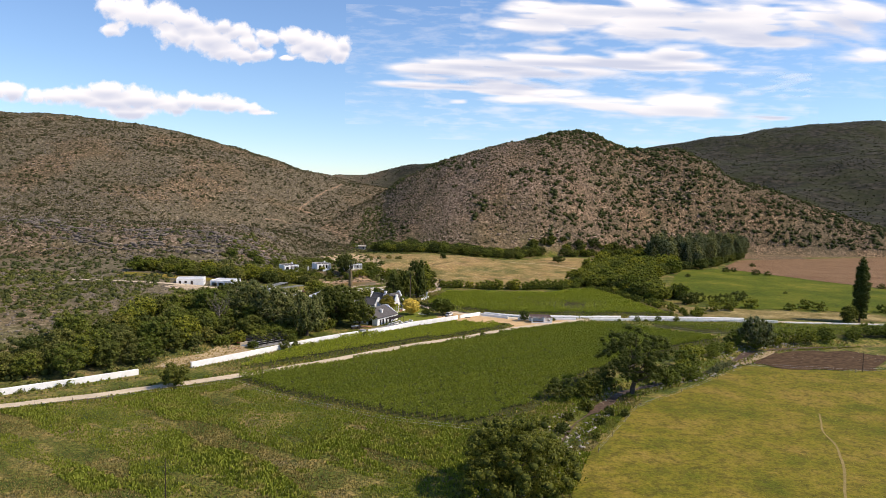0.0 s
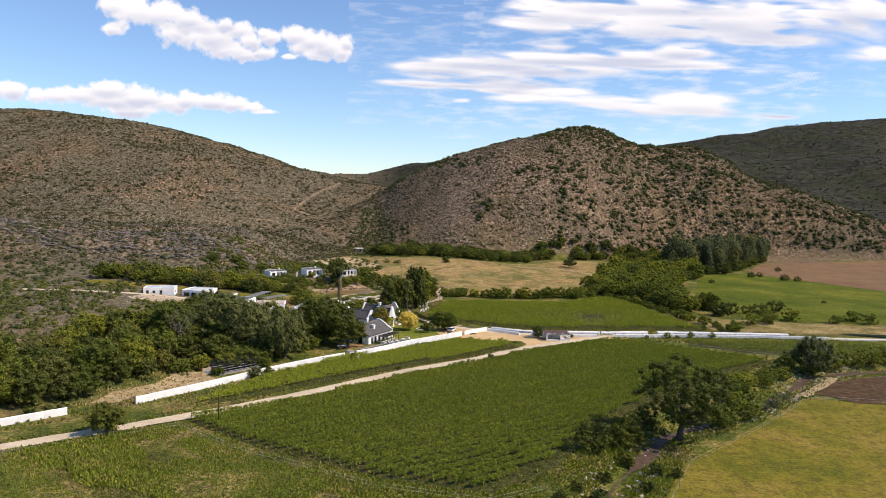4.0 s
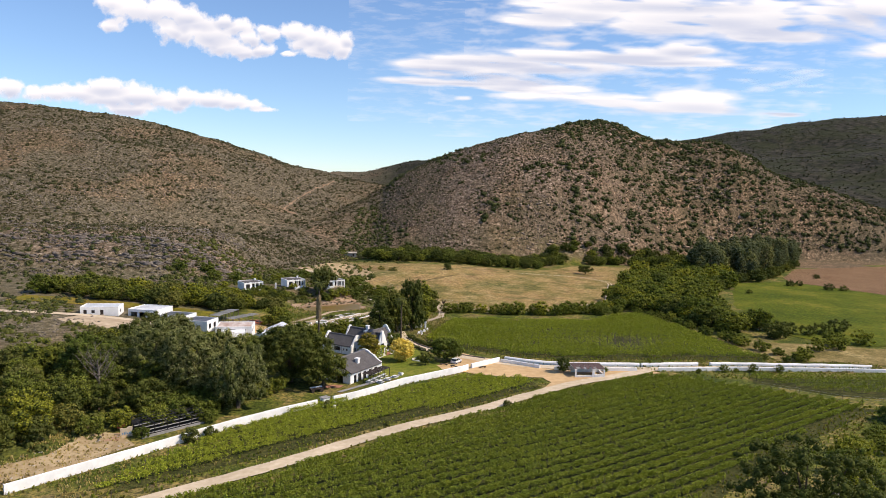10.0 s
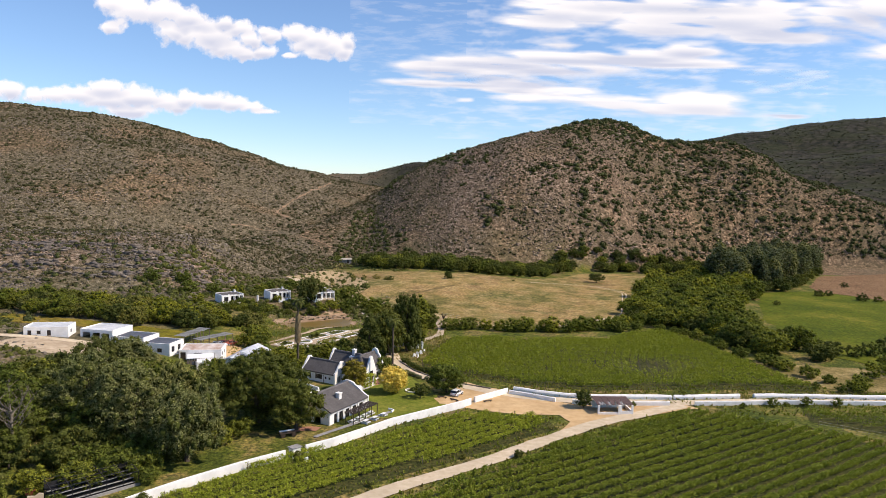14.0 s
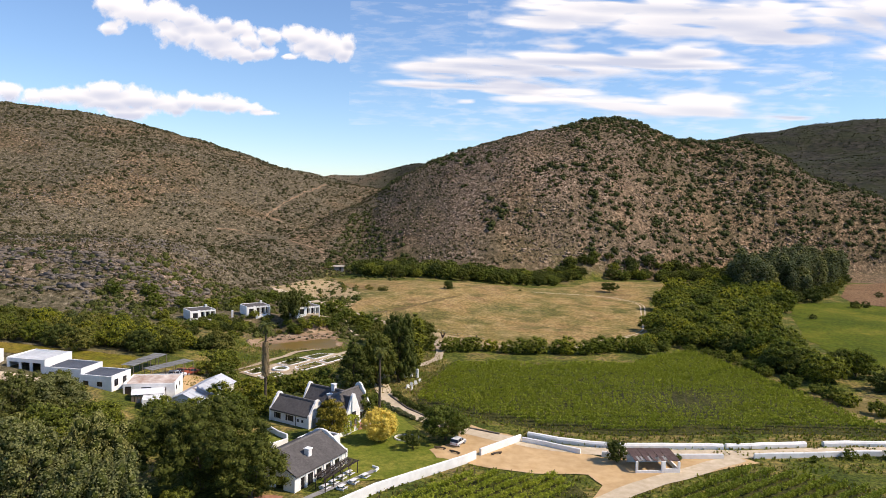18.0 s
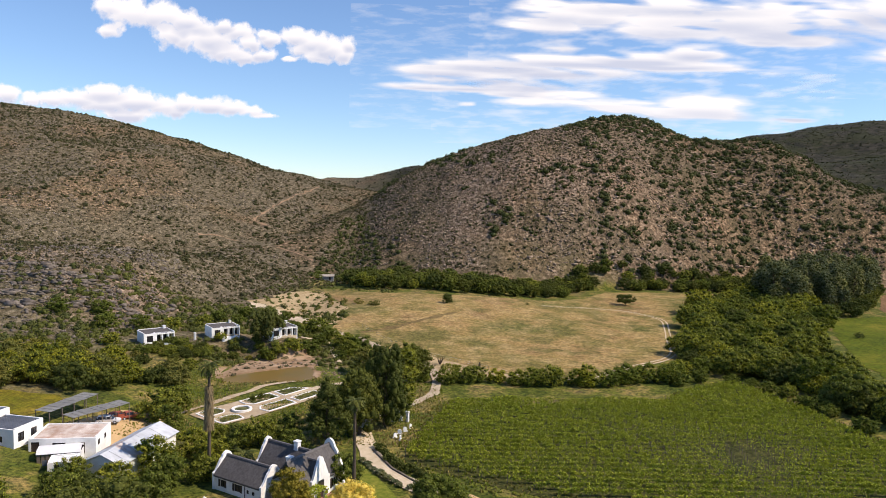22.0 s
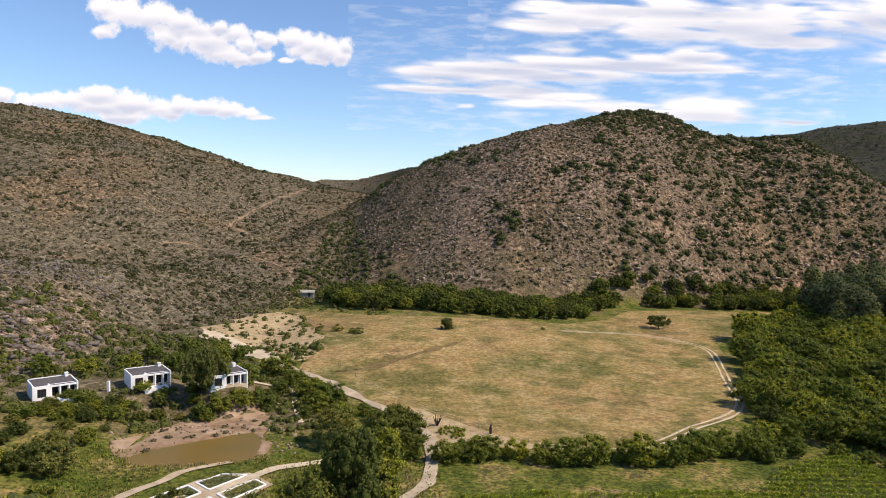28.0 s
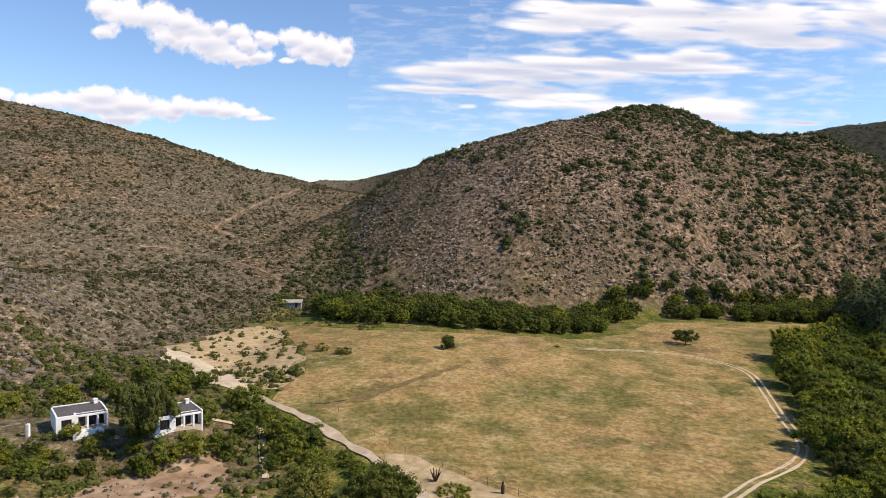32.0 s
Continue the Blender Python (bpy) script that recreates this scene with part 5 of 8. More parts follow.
slab_house("workshop", "white workshop with a rusty corrugated roof", -73.7, 303.8, 9, 11.4, 8.4, 2.7, M["rust"], "rust-stained white corrugated roof", [(0.4, 1.8, 0, 2.1), (4.0, 6.2, 1.5, 1.9), (7.2, 7.7, 1.0, 1.5), (8.8, 9.5, -0.2, 1.9)], [(1.2, 2.2, 0.9, 1.9), (4.6, 5.6, 0.9, 1.9)], 2.4, 0.35)
slab_house("outbuilding", "small flat white outbuilding among the trees", -66.2, 296.8, 20, 4.5, 3.6, 2.4, M["white_sheet"], "white sheet roof", [(1, 1.8, 0, 2)], [], 1.2)

barn = thing("tin_barn", "long barn with a weathered zinc sheet roof", "barn", pose(-57.6, 298.0, 1.0, 0, 0, -8.0) @ Matrix.Diagonal((1.35, 1.05, 1.1, 1)))
box_part("wall", W, barn, -2.6, -2.3, 0, 17, -1.5, 2.2)
box_part("wall", W, barn, 2.3, 2.6, 0, 17, -1.5, 2.2)
for y in (0, 16.7):
    prism_part("end_wall", W, barn, [(-2.3, -1.5), (2.3, -1.5), (2.3, 2.2), (0, 3.5), (-2.3, 2.2)], "y", y, y + 0.3)
for i in range(9):
    y0, y1 = -0.3 + i * 1.96, -0.3 + (i + 1) * 1.96 - 0.03
    for sg in (-1, 1):
        lift = 0.02 * (i % 2)
        prism_part("roof_sheet", M["rust"] if (i * 7 + sg) % 5 == 0 and i < 4 else M["zinc"], barn, [(sg * 3.0, 2.0 + lift), (0, 3.6 + lift), (0, 3.66 + lift), (sg * 3.0, 2.06 + lift)], "y", y0, y1)


def carport(x, y, turn, length, width, z):
    e = thing("carport", "long carport roofed with sagging grey shade netting", "carport", pose(x, y, z, 0, 0, turn), "carports")
    n = 5
    for i in range(n):
        for sx in (0.1, width - 0.1):
            yy = 0.1 + (length - 0.2) * i / (n - 1)
            box_part("post", M["post"], e, sx - 0.06, sx + 0.06, yy - 0.06, yy + 0.06, -1.6, 2.35)
    for i in range(9):
        y0 = length * i / 9
        box_part("roof_panel", M["shade_net"], e, -0.2, width + 0.2, y0, y0 + length / 9 - 0.05, 2.36 + 0.04 * (i % 3), 2.41 + 0.04 * (i % 3))


carport(-79.6, 315.6, -13, 13.2, 3.4, 4.2)
carport(-74.4, 316.2, -31, 12.2, 3.4, 3.3)
tent = thing("shade_tent", "long low shelter under a white plastic sheet", "tent", pose(-70.2, 300.2, 2.0, 0, 0, 18))
prism_part("cover", M["white_sheet"], tent, [(-0.2, 1.7), (0.5, 2.25), (1.9, 2.5), (3.2, 2.2), (3.9, 1.5), (3.8, 1.45), (1.9, 2.42), (-0.1, 1.62)], "x", 0, 7.0, "creased white plastic sheet")
for i in range(10):
    box_part("pole_screen", M["post"], tent, 0.1 + i * 0.7, 0.62 + i * 0.7, 0.0, 0.08, -0.8, 1.62)
box_part("end_screen", M["white_sheet"], tent, 6.9, 7.0, 0.2, 3.7, -0.8, 1.5)
line_t = thing("washing_line", "washing line with pale cloths", "washing line", pose(-68.5, 298.6, 1.8, 0, 0, 15))
for xx in (0, 4):
    box_part("post", M["post"], line_t, xx - 0.04, xx + 0.04, -0.04, 0.04, -0.6, 1.6)
for i, mt in enumerate(("solar_blue", "white_sheet", "solar_blue", "car_red")):
    box_part("cloth", M[mt], line_t, 0.3 + i * 0.95, 1.05 + i * 0.95, -0.02, 0.02, 0.5, 1.5)
sheet("car_park", [(-75, 313), (-61, 312), (-57, 318), (-59, 327), (-63, 333), (-70, 331), (-74, 322)], M["yard"], "bare sand car park behind the workshop", "yard", 2.5, 0.14, 0.6)
sheet("store_yard", [(-116, 303), (-104, 303.5), (-90, 305), (-88, 298), (-98, 291), (-108, 289), (-119, 295)], M["garden_sand"], "bare stony yard in front of the stores", "yard", 2.5, 0.14, 0.8)
sheet("store_lawn", [(-120, 319), (-104, 321), (-84, 318), (-80, 326), (-84, 333), (-100, 329), (-130, 330), (-150, 330), (-150, 318)], M["pasture"], "dry grass strip behind the stores", "grass", 3, 0.14, 0.8)
ribbon("store_track", [(-160, 296), (-140, 300), (-122, 302), (-106, 304), (-90, 303)], 3.0, M["track"], "sandy track in front of the stores", "track", 2, 0.2)


# ---- the cottages ----
def cottage(x, y, turn, z, label, terrace=True):
    e = thing("cottage", label, "cottage", pose(x, y, z, 0, 0, turn), "guest cottages")
    w, d = 8.8, 5.4
    # front: a bay on one side, then a porch with pillars
    wall_part("bay_wall", e, "y", -1.4, 0.3, 0, 3.4, -2.5, 2.75, [(0.9, 2.6, 0.3, 2.1)], W)
    window_part(e, "y", -1.4, 0.9, 2.6, 0.3, 2.1, -1, M["dark_wood"], False, 3)
    box_part("bay_wall", W, e, 3.1, 3.4, -1.1, 0, -2.5, 2.85)
    holes = [(3.7, 5.1, 0.1, 2.1), (5.5, 6.9, 0.1, 2.1), (7.2, 8.3, 0.1, 2.1)]
    wall_part("wall", e, "y", 0, 0.3, 3.1, w - 0.3, -2.5, 2.6, holes, W)
    for lo, hi, s, h in holes:
        window_part(e, "y", 0, lo, hi, s, h, -1, M["dark_wood"], False, 2)
    box_part("wall", W, e, 0.3, w - 0.3, d - 0.3, d, -2.5, 3.1)
    box_part("end_wall", W, e, 0, 0.3, -1.1, d, -2.5, 2.95, "", 0.04)
    box_part("end_wall", W, e, w - 0.3, w, -1.4, d, -2.5, 2.95, "", 0.04)
    for u in (3.55, 5.3, 7.05):
        box_part("pillar", W, e, u - 0.16, u + 0.16, -1.35, -1.03, -1.5, 2.3)
    box_part("beam", W, e, 3.4, w - 0.3, -1.4, -1.0, 2.3, 2.6)
    prism_part("roof", M["thatch_grey"], e, [(-1.0, 2.35), (d - 0.3, 2.85), (d - 0.3, 2.97), (-1.0, 2.47)], "x", 0.31, w - 0.31, "dark grey low-pitched roof")
    box_part("porch_floor", M["track"], e, 3.4, w - 0.3, -1.4, 0, -1.0, 0.05, "pale porch floor")
    if terrace:
        box_part("terrace", M["whitewash"], e, 2.4, 7.6, -4.2, -1.45, -1.6, 0.0, "white plastered terrace", 0.05)
    chimney(e, w - 1.2, d - 0.8, 2.2, 3.7, 0.7)


cottage(-87.8, 381.4, 40, 6.0, "small white guest cottage, grey roof, among dense green trees")
cottage(-71.7, 392.1, 37, 6.2, "small white guest cottage with dark glazed doors")
cottage(-54.0, 393.3, 38, 6.3, "small white guest cottage partly hidden by trees", False)
gatew = thing("gatepost", "single white square gatepost", "gatepost", pose(-76, 391.0, gz(-76, 391.0)))
box_part("pillar", W, gatew, -0.3, 0.3, -0.3, 0.3, -0.4, 2.4, "", 0.05)
hut = thing("stone_hut", "low pale stone hut with a flat roof", "hut", pose(-70, 556, gz(-66, 558) + 0.3, 0, 0, 8))
box_part("wall", M["grey_plank"], hut, 0, 8, 0, 5, -1.5, 2.1)
prism_part("roof", M["pebble"], hut, [(-0.4, 2.1), (5.4, 2.6), (5.4, 2.75), (-0.4, 2.25)], "x", -0.4, 8.4, "pale earthen roof")
box_part("door", M["dark_wood"], hut, 5.5, 6.5, -0.03, 0.02, 0, 1.9)
box_part("lean_to", M["bare"], hut, -4.5, -0.1, 0.4, 4.4, -1.5, 1.3, "pale plastered lean-to")
chapel = thing("white_monument", "small white walled monument behind dark trees", "monument", pose(-9.0, 334.0, gz(-9.0, 334), 0, 0, -25))
box_part("pillar", W, chapel, -0.3, 0.3, -0.3, 0.3, -0.4, 2.2, "", 0.06)
box_part("pillar", W, chapel, 1.4, 2.0, -0.3, 0.3, -0.4, 2.1, "", 0.06)
box_part("lintel", W, chapel, -0.4, 2.1, -0.25, 0.25, 2.1, 2.4, "", 0.05)
box_part("low_wall", W, chapel, -2.4, -0.45, -1.6, -1.2, -0.4, 0.8, "", 0.05)
for i, (x, y) in enumerate(((-8.6, 325.6), (-7.6, 327.2), (-9.4, 323.4), (-6.6, 329.2), (-8.2, 322.2))):
    g = thing("gravestone", "small white gravestone in the grass", "gravestone", pose(x, y, gz(x, y), 0, 0, 20 * i), "gravestones")
    prism_part("stone", W, g, [(-0.4, -0.3), (0.4, -0.3), (0.4, 0.7), (0.25, 0.95), (-0.25, 0.95), (-0.4, 0.7)], "y", -0.12, 0.12)
    box_part("plinth", W, g, -0.55, 0.55, -0.3, 0.3, -0.3, 0.12)

# ---- ruined shed beside the yard ----
shed = thing("ruined_shed", "ruined open shed with dark broken roof and white pillars", "shed", pose(35.7, 272.4, 0.05, 0, 0, 4))
box_part("wall", W, shed, 0, 8.0, 5.2, 5.5, -0.4, 1.9)
box_part("wall", W, shed, 0, 4.8, -0.15, 0.15, -0.4, 0.6, "low white wall")
box_part("wall", W, shed, 5.4, 8.2, -0.15, 0.15, -0.4, 0.9, "low white wall")
box_part("wall", W, shed, 7.9, 8.2, 0.15, 5.2, -0.4, 0.9)
for x, y in ((4.9, 0), (5.35, 0.2), (0.15, 0.1), (8.05, 0.1)):
    box_part("pillar", W, shed, x - 0.2, x + 0.2, y - 0.2, y + 0.2, -0.4, 2.2, "white pillar")
for i in range(12):
    x0 = -0.2 + i * 0.71
    if i in (1, 2, 4, 8):
        prism_part("roof_board", M["grey_plank"], shed, [(-0.3 + 0.4 * (i % 3), 2.2), (2.2, 2.35), (2.2, 2.41), (-0.3 + 0.4 * (i % 3), 2.26)], "x", x0, x0 + 0.5)
    prism_part("roof_sheet", M["brown_sheet"], shed, [(2.0 if i in (1, 2, 4, 8, 6) else 0.2, 2.30), (5.8, 2.6), (5.8, 2.66), (2.0 if i in (1, 2, 4, 8, 6) else 0.2, 2.36)], "x", x0, x0 + 0.69, "dark broken roof sheet")
gate_h = thing("gatehouse", "small square white gate pier hut in the wall", "gatehouse", pose(-27.6, 241.8, -0.05, 0, 0, 47))
box_part("wall", W, gate_h, -0.9, 0.9, -0.7, 0.7, -0.4, 2.0, "", 0.05)
box_part("roof", M["grey_plank"], gate_h, -1.1, 1.1, -0.9, 0.9, 2.0, 2.15, "grey slab roof", 0.03)
box_part("opening", M["dark_wood"], gate_h, -0.92, -0.88, -0.4, 0.4, 0.2, 1.5)
bin_w = thing("white_drum", "small white water drum beside the wall", "drum", pose(-25.0, 239.6, 0))
bm = bmesh.new()
tube(bm, [(0, 0, -0.1), (0, 0, 0.9)], [0.35, 0.35], 14)
part("drum", bm, M["white_sheet"], bin_w)

# ---- burnt-out steel stall with plank tiers ----
stall = thing("steel_stall", "black steel frame shelter with tiers of grey planks", "shelter", pose(-59.6, 218.4, 0.1, 0, 0, 47.8))
L, D = 13.0, 4.6
for i in range(6):
    x = L * i / 5
    box_part("post", M["black_steel"], stall, x - 0.06, x + 0.06, -0.06, 0.06, -0.4, 2.1)
    box_part("post", M["black_steel"], stall, x - 0.06, x + 0.06, D - 0.06, D + 0.06, -0.4, 3.0)
    prism_part("rafter", M["black_steel"], stall, [(0, 2.1), (D, 3.0), (D, 3.1), (0, 2.2)], "x", x - 0.05, x + 0.05)
for k in range(5):
    y, z = D * k / 4, 2.2 + 0.9 * k / 4
    box_part("rail", M["black_steel"], stall, 0, L, y - 0.05, y + 0.05, z, z + 0.08)
for k in range(4):
    y = 0.5 + k * 1.05
    box_part("tier", M["grey_plank"], stall, 0.1, L - 0.1, y, y + 0.34, 0.25 + 0.35 * k, 0.31 + 0.35 * k, "weathered grey plank seat")
    box_part("riser", M["black_steel"], stall, 0.1, L - 0.1, y + 0.5, y + 0.56, -0.4, 0.28 + 0.35 * k)
box_part("kerb", M["grey_plank"], stall, -0.1, L + 0.1, -0.35, -0.12, -0.4, 0.3, "pale concrete kerb")
box_part("back_screen", M["black_steel"], stall, 0, L, D + 0.08, D + 0.14, -0.4, 2.3, "dark screen")
ruin = thing("broken_wall", "broken pale plaster wall with faded blue paint", "wall", pose(-64.0, 218.6, 0.4, 0, 0, 20))
prism_part("panel", M["track"], ruin, [(0, -0.8), (2.2, -0.8), (2.2, 1.5), (1.6, 1.6), (1.0, 1.2), (0, 1.3)], "y", 0, 0.25)
box_part("floor_slab", M["bare"], ruin, -5.5, 0.0, -2.4, 1.8, -0.9, -0.15, "cracked earth slab")
for i in range(6):
    u = 0.35 + i * 0.3
    box_part("paint_mark", M["paint_blue"], ruin, u, u + 0.2, -0.012, -0.003, 0.0, 0.35 + 0.12 * (i % 3))
beam = thing("fallen_beam", "rusty fallen beam on the bank", "beam", pose(-66.2, 216.2, 1.2, 0, 14, 118))
box_part("beam", M["rust_dark"], beam, -1.6, 1.6, -0.1, 0.1, 0, 0.2)
redbox = thing("red_machine", "small red machine beside the broken wall", "machine", pose(-65.4, 221.4, 1.0, 0, 0, 15))
box_part("housing", M["car_red"], redbox, -0.5, 0.5, -0.35, 0.35, -0.3, 0.7, "", 0.08)
box_part("chute", M["car_red"], redbox, 0.45, 0.9, -0.2, 0.2, 0.3, 0.5)
sheet("bare_bank_1", [(-81, 190), (-74, 192.5), (-64, 207), (-60, 214), (-64, 219), (-69, 219), (-72, 208), (-79, 199)], M["bank"], "dry sandy bank behind the wall", "bank", 2, 0.16, 1.2)


# ---- trees ----
def place(proto, rows):
    """The first row moves the prototype itself; the others are copies."""
    base = None
    for i, (x, y, s, *rest) in enumerate(rows):
        m = put(x, y, s, None, rest[0] if rest else 1.0)
        if i == 0:
            base = m
        else:
            copy_thing(proto, m)
    proto.matrix_basis = base


def scatter(poly, gap, seed, keep=1.0):
    rg = np.random.default_rng(seed)
    xs, ys = [p[0] for p in poly], [p[1] for p in poly]
    out = []
    y = min(ys)
    while y < max(ys):
        x = min(xs)
        while x < max(xs):
            px, py = x + rg.uniform(-0.45, 0.45) * gap, y + rg.uniform(-0.45, 0.45) * gap
            if rg.random() < keep and inside(np.array([px]), np.array([py]), poly)[0]:
                out.append((px, py, rg.uniform(0.7, 1.2)))
            x += gap
        y += gap * 0.9
    return out


def variants(rows, protos):
    for i, p in enumerate(protos):
        mine = rows[i::len(protos)]
        if mine:
            place(p, mine)


WEST_WOOD = [(-125, 150), (-108, 166), (-97, 176), (-84, 188), (-78, 204), (-68, 226), (-60, 238), (-60, 258), (-62, 278), (-74, 276), (-88, 270), (-95, 252), (-101, 228), (-107, 200), (-122, 176)]
variants(scatter(WEST_WOOD, 6.6, 3), [
    make_tree("broadleaf_tree", "dense mid-green tree in the wood", "tree", "round", 9, 8, 1.2, M["leaf_mid"], 60, 40, 0.34, 1.3, 0.22, 11, group="wood trees"),
    make_tree("broadleaf_tree", "dark green bushy tree in the wood", "tree", "round", 8, 7, 0.8, M["leaf_dark"], 55, 40, 0.34, 1.3, 0.2, 12, group="wood trees"),
    make_tree("broadleaf_tree", "olive-green bushy tree in the wood", "tree", "round", 8, 6.5, 0.8, M["leaf_olive"], 55, 40, 0.32, 1.25, 0.2, 13, group="wood trees")])
LOW_WOOD = [(-84, 272), (-64, 276), (-50, 275), (-47, 291), (-56, 290), (-62, 284), (-72, 284), (-78, 284)]
variants([(x, y, s * 0.62) for x, y, s in scatter(LOW_WOOD, 5.2, 4)], [
    make_tree("garden_tree", "mid-green bushy tree in front of the stores", "tree", "round", 9, 7, 0.4, M["leaf_mid"], 60, 44, 0.36, 1.3, 0.2, 14, group="trees before the stores"),
    make_tree("garden_tree", "olive-green bushy tree in front of the stores", "tree", "round", 9, 7, 0.4, M["leaf_olive"], 60, 44, 0.36, 1.3, 0.2, 15, group="trees before the stores")])
THICKET = [(70, 405), (80, 385), (90, 376), (98, 352), (106, 336), (118, 340), (124, 352), (122, 385), (128, 425), (146, 452), (165, 480), (170, 530), (150, 545), (130, 520), (107, 492), (96, 450), (84, 425)]
variants([(x, y, s * float(0.72 + 0.55 * sm(-0.4, 0.4, vnoise(x, y, 11, 71)) + 0.25 * rng.random())) for x, y, s in scatter(THICKET, 6.9, 5)], [
    make_tree("thicket_tree", "deep green thorn tree in the river thicket", "tree", "round", 8.5, 6, 0.4, M["leaf_mid"], 55, 38, 0.32, 1.2, 0.2, 23, group="thicket trees"),
    make_tree("thicket_tree", "mid-green thorn tree in the river thicket", "tree", "round", 9, 6.5, 0.5, M["leaf_bright"], 60, 38, 0.34, 1.3, 0.2, 21, group="thicket trees"),
    make_tree("thicket_tree", "dark green shrub tree in the river thicket", "tree", "round", 7.5, 5, 0.3, M["leaf_dark"], 50, 38, 0.34, 1.2, 0.18, 22, group="thicket trees")])
FOOT_WOOD = [(-58, 560), (-50, 536), (-32, 514), (-5, 507), (25, 513), (46, 521), (66, 542), (80, 574), (110, 580), (165, 582), (200, 600), (260, 640), (240, 656), (190, 636), (120, 598), (76, 588), (56, 566), (20, 556), (-20, 560), (-40, 576)]
variants([(x, y, q * 0.92) for x, y, q in scatter(FOOT_WOOD, 7.2, 6)], [
    make_tree("valley_tree", "dark green tree along the foot of the hill", "tree", "round", 9, 7, 0.3, M["leaf_dark"], 50, 34, 0.42, 1.4, 0.2, 31, group="trees at the hill foot"),
    make_tree("valley_tree", "mid-green tree along the foot of the hill", "tree", "round", 9, 6, 0.3, M["leaf_mid"], 50, 34, 0.42, 1.4, 0.2, 32, group="trees at the hill foot")])
POPLARS = [(160, 560), (155, 512), (185, 508), (215, 545), (260, 605), (290, 655), (240, 640), (190, 600)]
variants(scatter(POPLARS, 9, 8), [
    make_tree("poplar", "tall grey-green poplar in a dense stand", "tree", "column", 9.5, 21, 0.6, M["leaf_grey"], 90, 40, 0.42, 1.4, 0.3, 41, group="poplar stand"),
    make_tree("poplar", "tall dark grey-green poplar in a dense stand", "tree", "column", 10, 17, 0.5, M["leaf_grey"], 90, 40, 0.42, 1.5, 0.3, 42, group="poplar stand")])


# single trees that stand out
def one(x, y, *args, **kw):
    t = make_tree(*args, **kw)
    t.matrix_basis = put(x, y)
    return t


one(13.5, 115, "oak_tree", "large dense dark green tree beside the stream", "tree", "round", 19, 13.5, 1.0, M["leaf_dark"], 190, 60, 0.36, 1.7, 0.5, 51, 10)
one(50.8, 179.7, "oak_tree", "large airy dark oak with open limbs beside the stream", "tree", "round", 19, 17.5, 3.5, M["leaf_dark"], 130, 55, 0.34, 1.5, 0.6, 52, 16)
one(109.8, 239.7, "willow_tree", "drooping grey-green willow over the stream", "tree", "weeping", 11, 11, 1.5, M["leaf_grey"], 90, 50, 0.34, 1.3, 0.4, 53, 9)
one(-39.8, 260.5, "oak_tree", "broad dark oak shading the restaurant house", "tree", "round", 20, 15, 1.5, M["leaf_dark"], 220, 60, 0.34, 1.7, 0.6, 54, 12)
one(-30.5, 256.5, "oak_tree", "spreading dark oak at the house corner", "tree", "round", 12, 9, 2.0, M["leaf_dark"], 90, 55, 0.32, 1.4, 0.4, 55, 9)
one(-46.5, 238.5, "pepper_tree", "drooping olive-green pepper tree beside the wall", "tree", "weeping", 12.5, 14.5, 1.0, M["leaf_gum"], 130, 60, 0.32, 1.4, 0.45, 56, 9)
one(-59, 242, "gum_tree", "tall olive-green gum tree with pale limbs", "tree", "round", 14, 17, 1.5, M["leaf_gum"], 140, 58, 0.33, 1.5, 0.45, 57, 10)
one(-69, 246, "gum_tree", "tall olive-green gum tree in the wood", "tree", "round", 14, 16, 1.0, M["leaf_gum"], 130, 55, 0.33, 1.5, 0.45, 58, 10)
one(-54, 252, "gum_tree", "tall grey-green gum tree in the wood", "tree", "weeping", 11, 15, 1.0, M["leaf_gum"], 110, 55, 0.33, 1.4, 0.4, 59, 9)
for k, (x, y, ww, hh, mm) in enumerate(((-77, 284, 10, 8.5, "leaf_gum"), (-80, 289, 8, 7.5, "leaf_dark"), (-84, 280, 10, 9, "leaf_olive"), (-66, 279, 8, 7, "leaf_bright"), (-56, 287, 7, 5.5, "leaf_dark"))):
    one(x, y, "broadleaf_tree", "tall leafy tree in front of the white stores", "tree", "round", ww, hh, 0.5, M[mm], 90, 50, 0.33, 1.3, 0.35, 160 + k, 9, "tall trees before the stores")
one(-80, 238, "broadleaf_tree", "large mid-green tree in the wood", "tree", "round", 13, 12, 1.0, M["leaf_mid"], 110, 50, 0.34, 1.5, 0.4, 60, 9)
one(-67, 172.5, "wild_plum", "round dark reddish-green bush tree beside the track", "tree", "round", 7, 6.4, 0.4, M["leaf_dark"], 55, 55, 0.28, 1.1, 0.2, 61, 7)
one(178.5, 294, "cypress", "very tall dark column cypress", "tree", "column", 6.6, 28, 0.6, M["leaf_dark"], 330, 46, 0.36, 1.25, 0.4, 62, 6)
one(172, 291, "broadleaf_tree", "low dark tree beside the cypress", "tree", "round", 6.5, 7, 0.4, M["leaf_dark"], 70, 46, 0.34, 1.1, 0.3, 63, 5)
one(-22.5, 318, "cedar_tree", "dark conical cedar behind the farmhouse", "tree", "cone", 10, 14, 0.5, M["leaf_dark"], 120, 46, 0.32, 1.1, 0.35, 64, 9)
one(-17.0, 324, "gum_tree", "broad dark tree behind the farmhouse", "tree", "weeping", 8, 14, 0.8, M["leaf_dark"], 90, 55, 0.33, 1.4, 0.4, 65, 9)
one(-12.0, 330, "gum_tree", "tall dark green tree behind the farmhouse", "tree", "weeping", 8.5, 18, 0.8, M["leaf_dark"], 110, 55, 0.33, 1.5, 0.45, 66, 9)
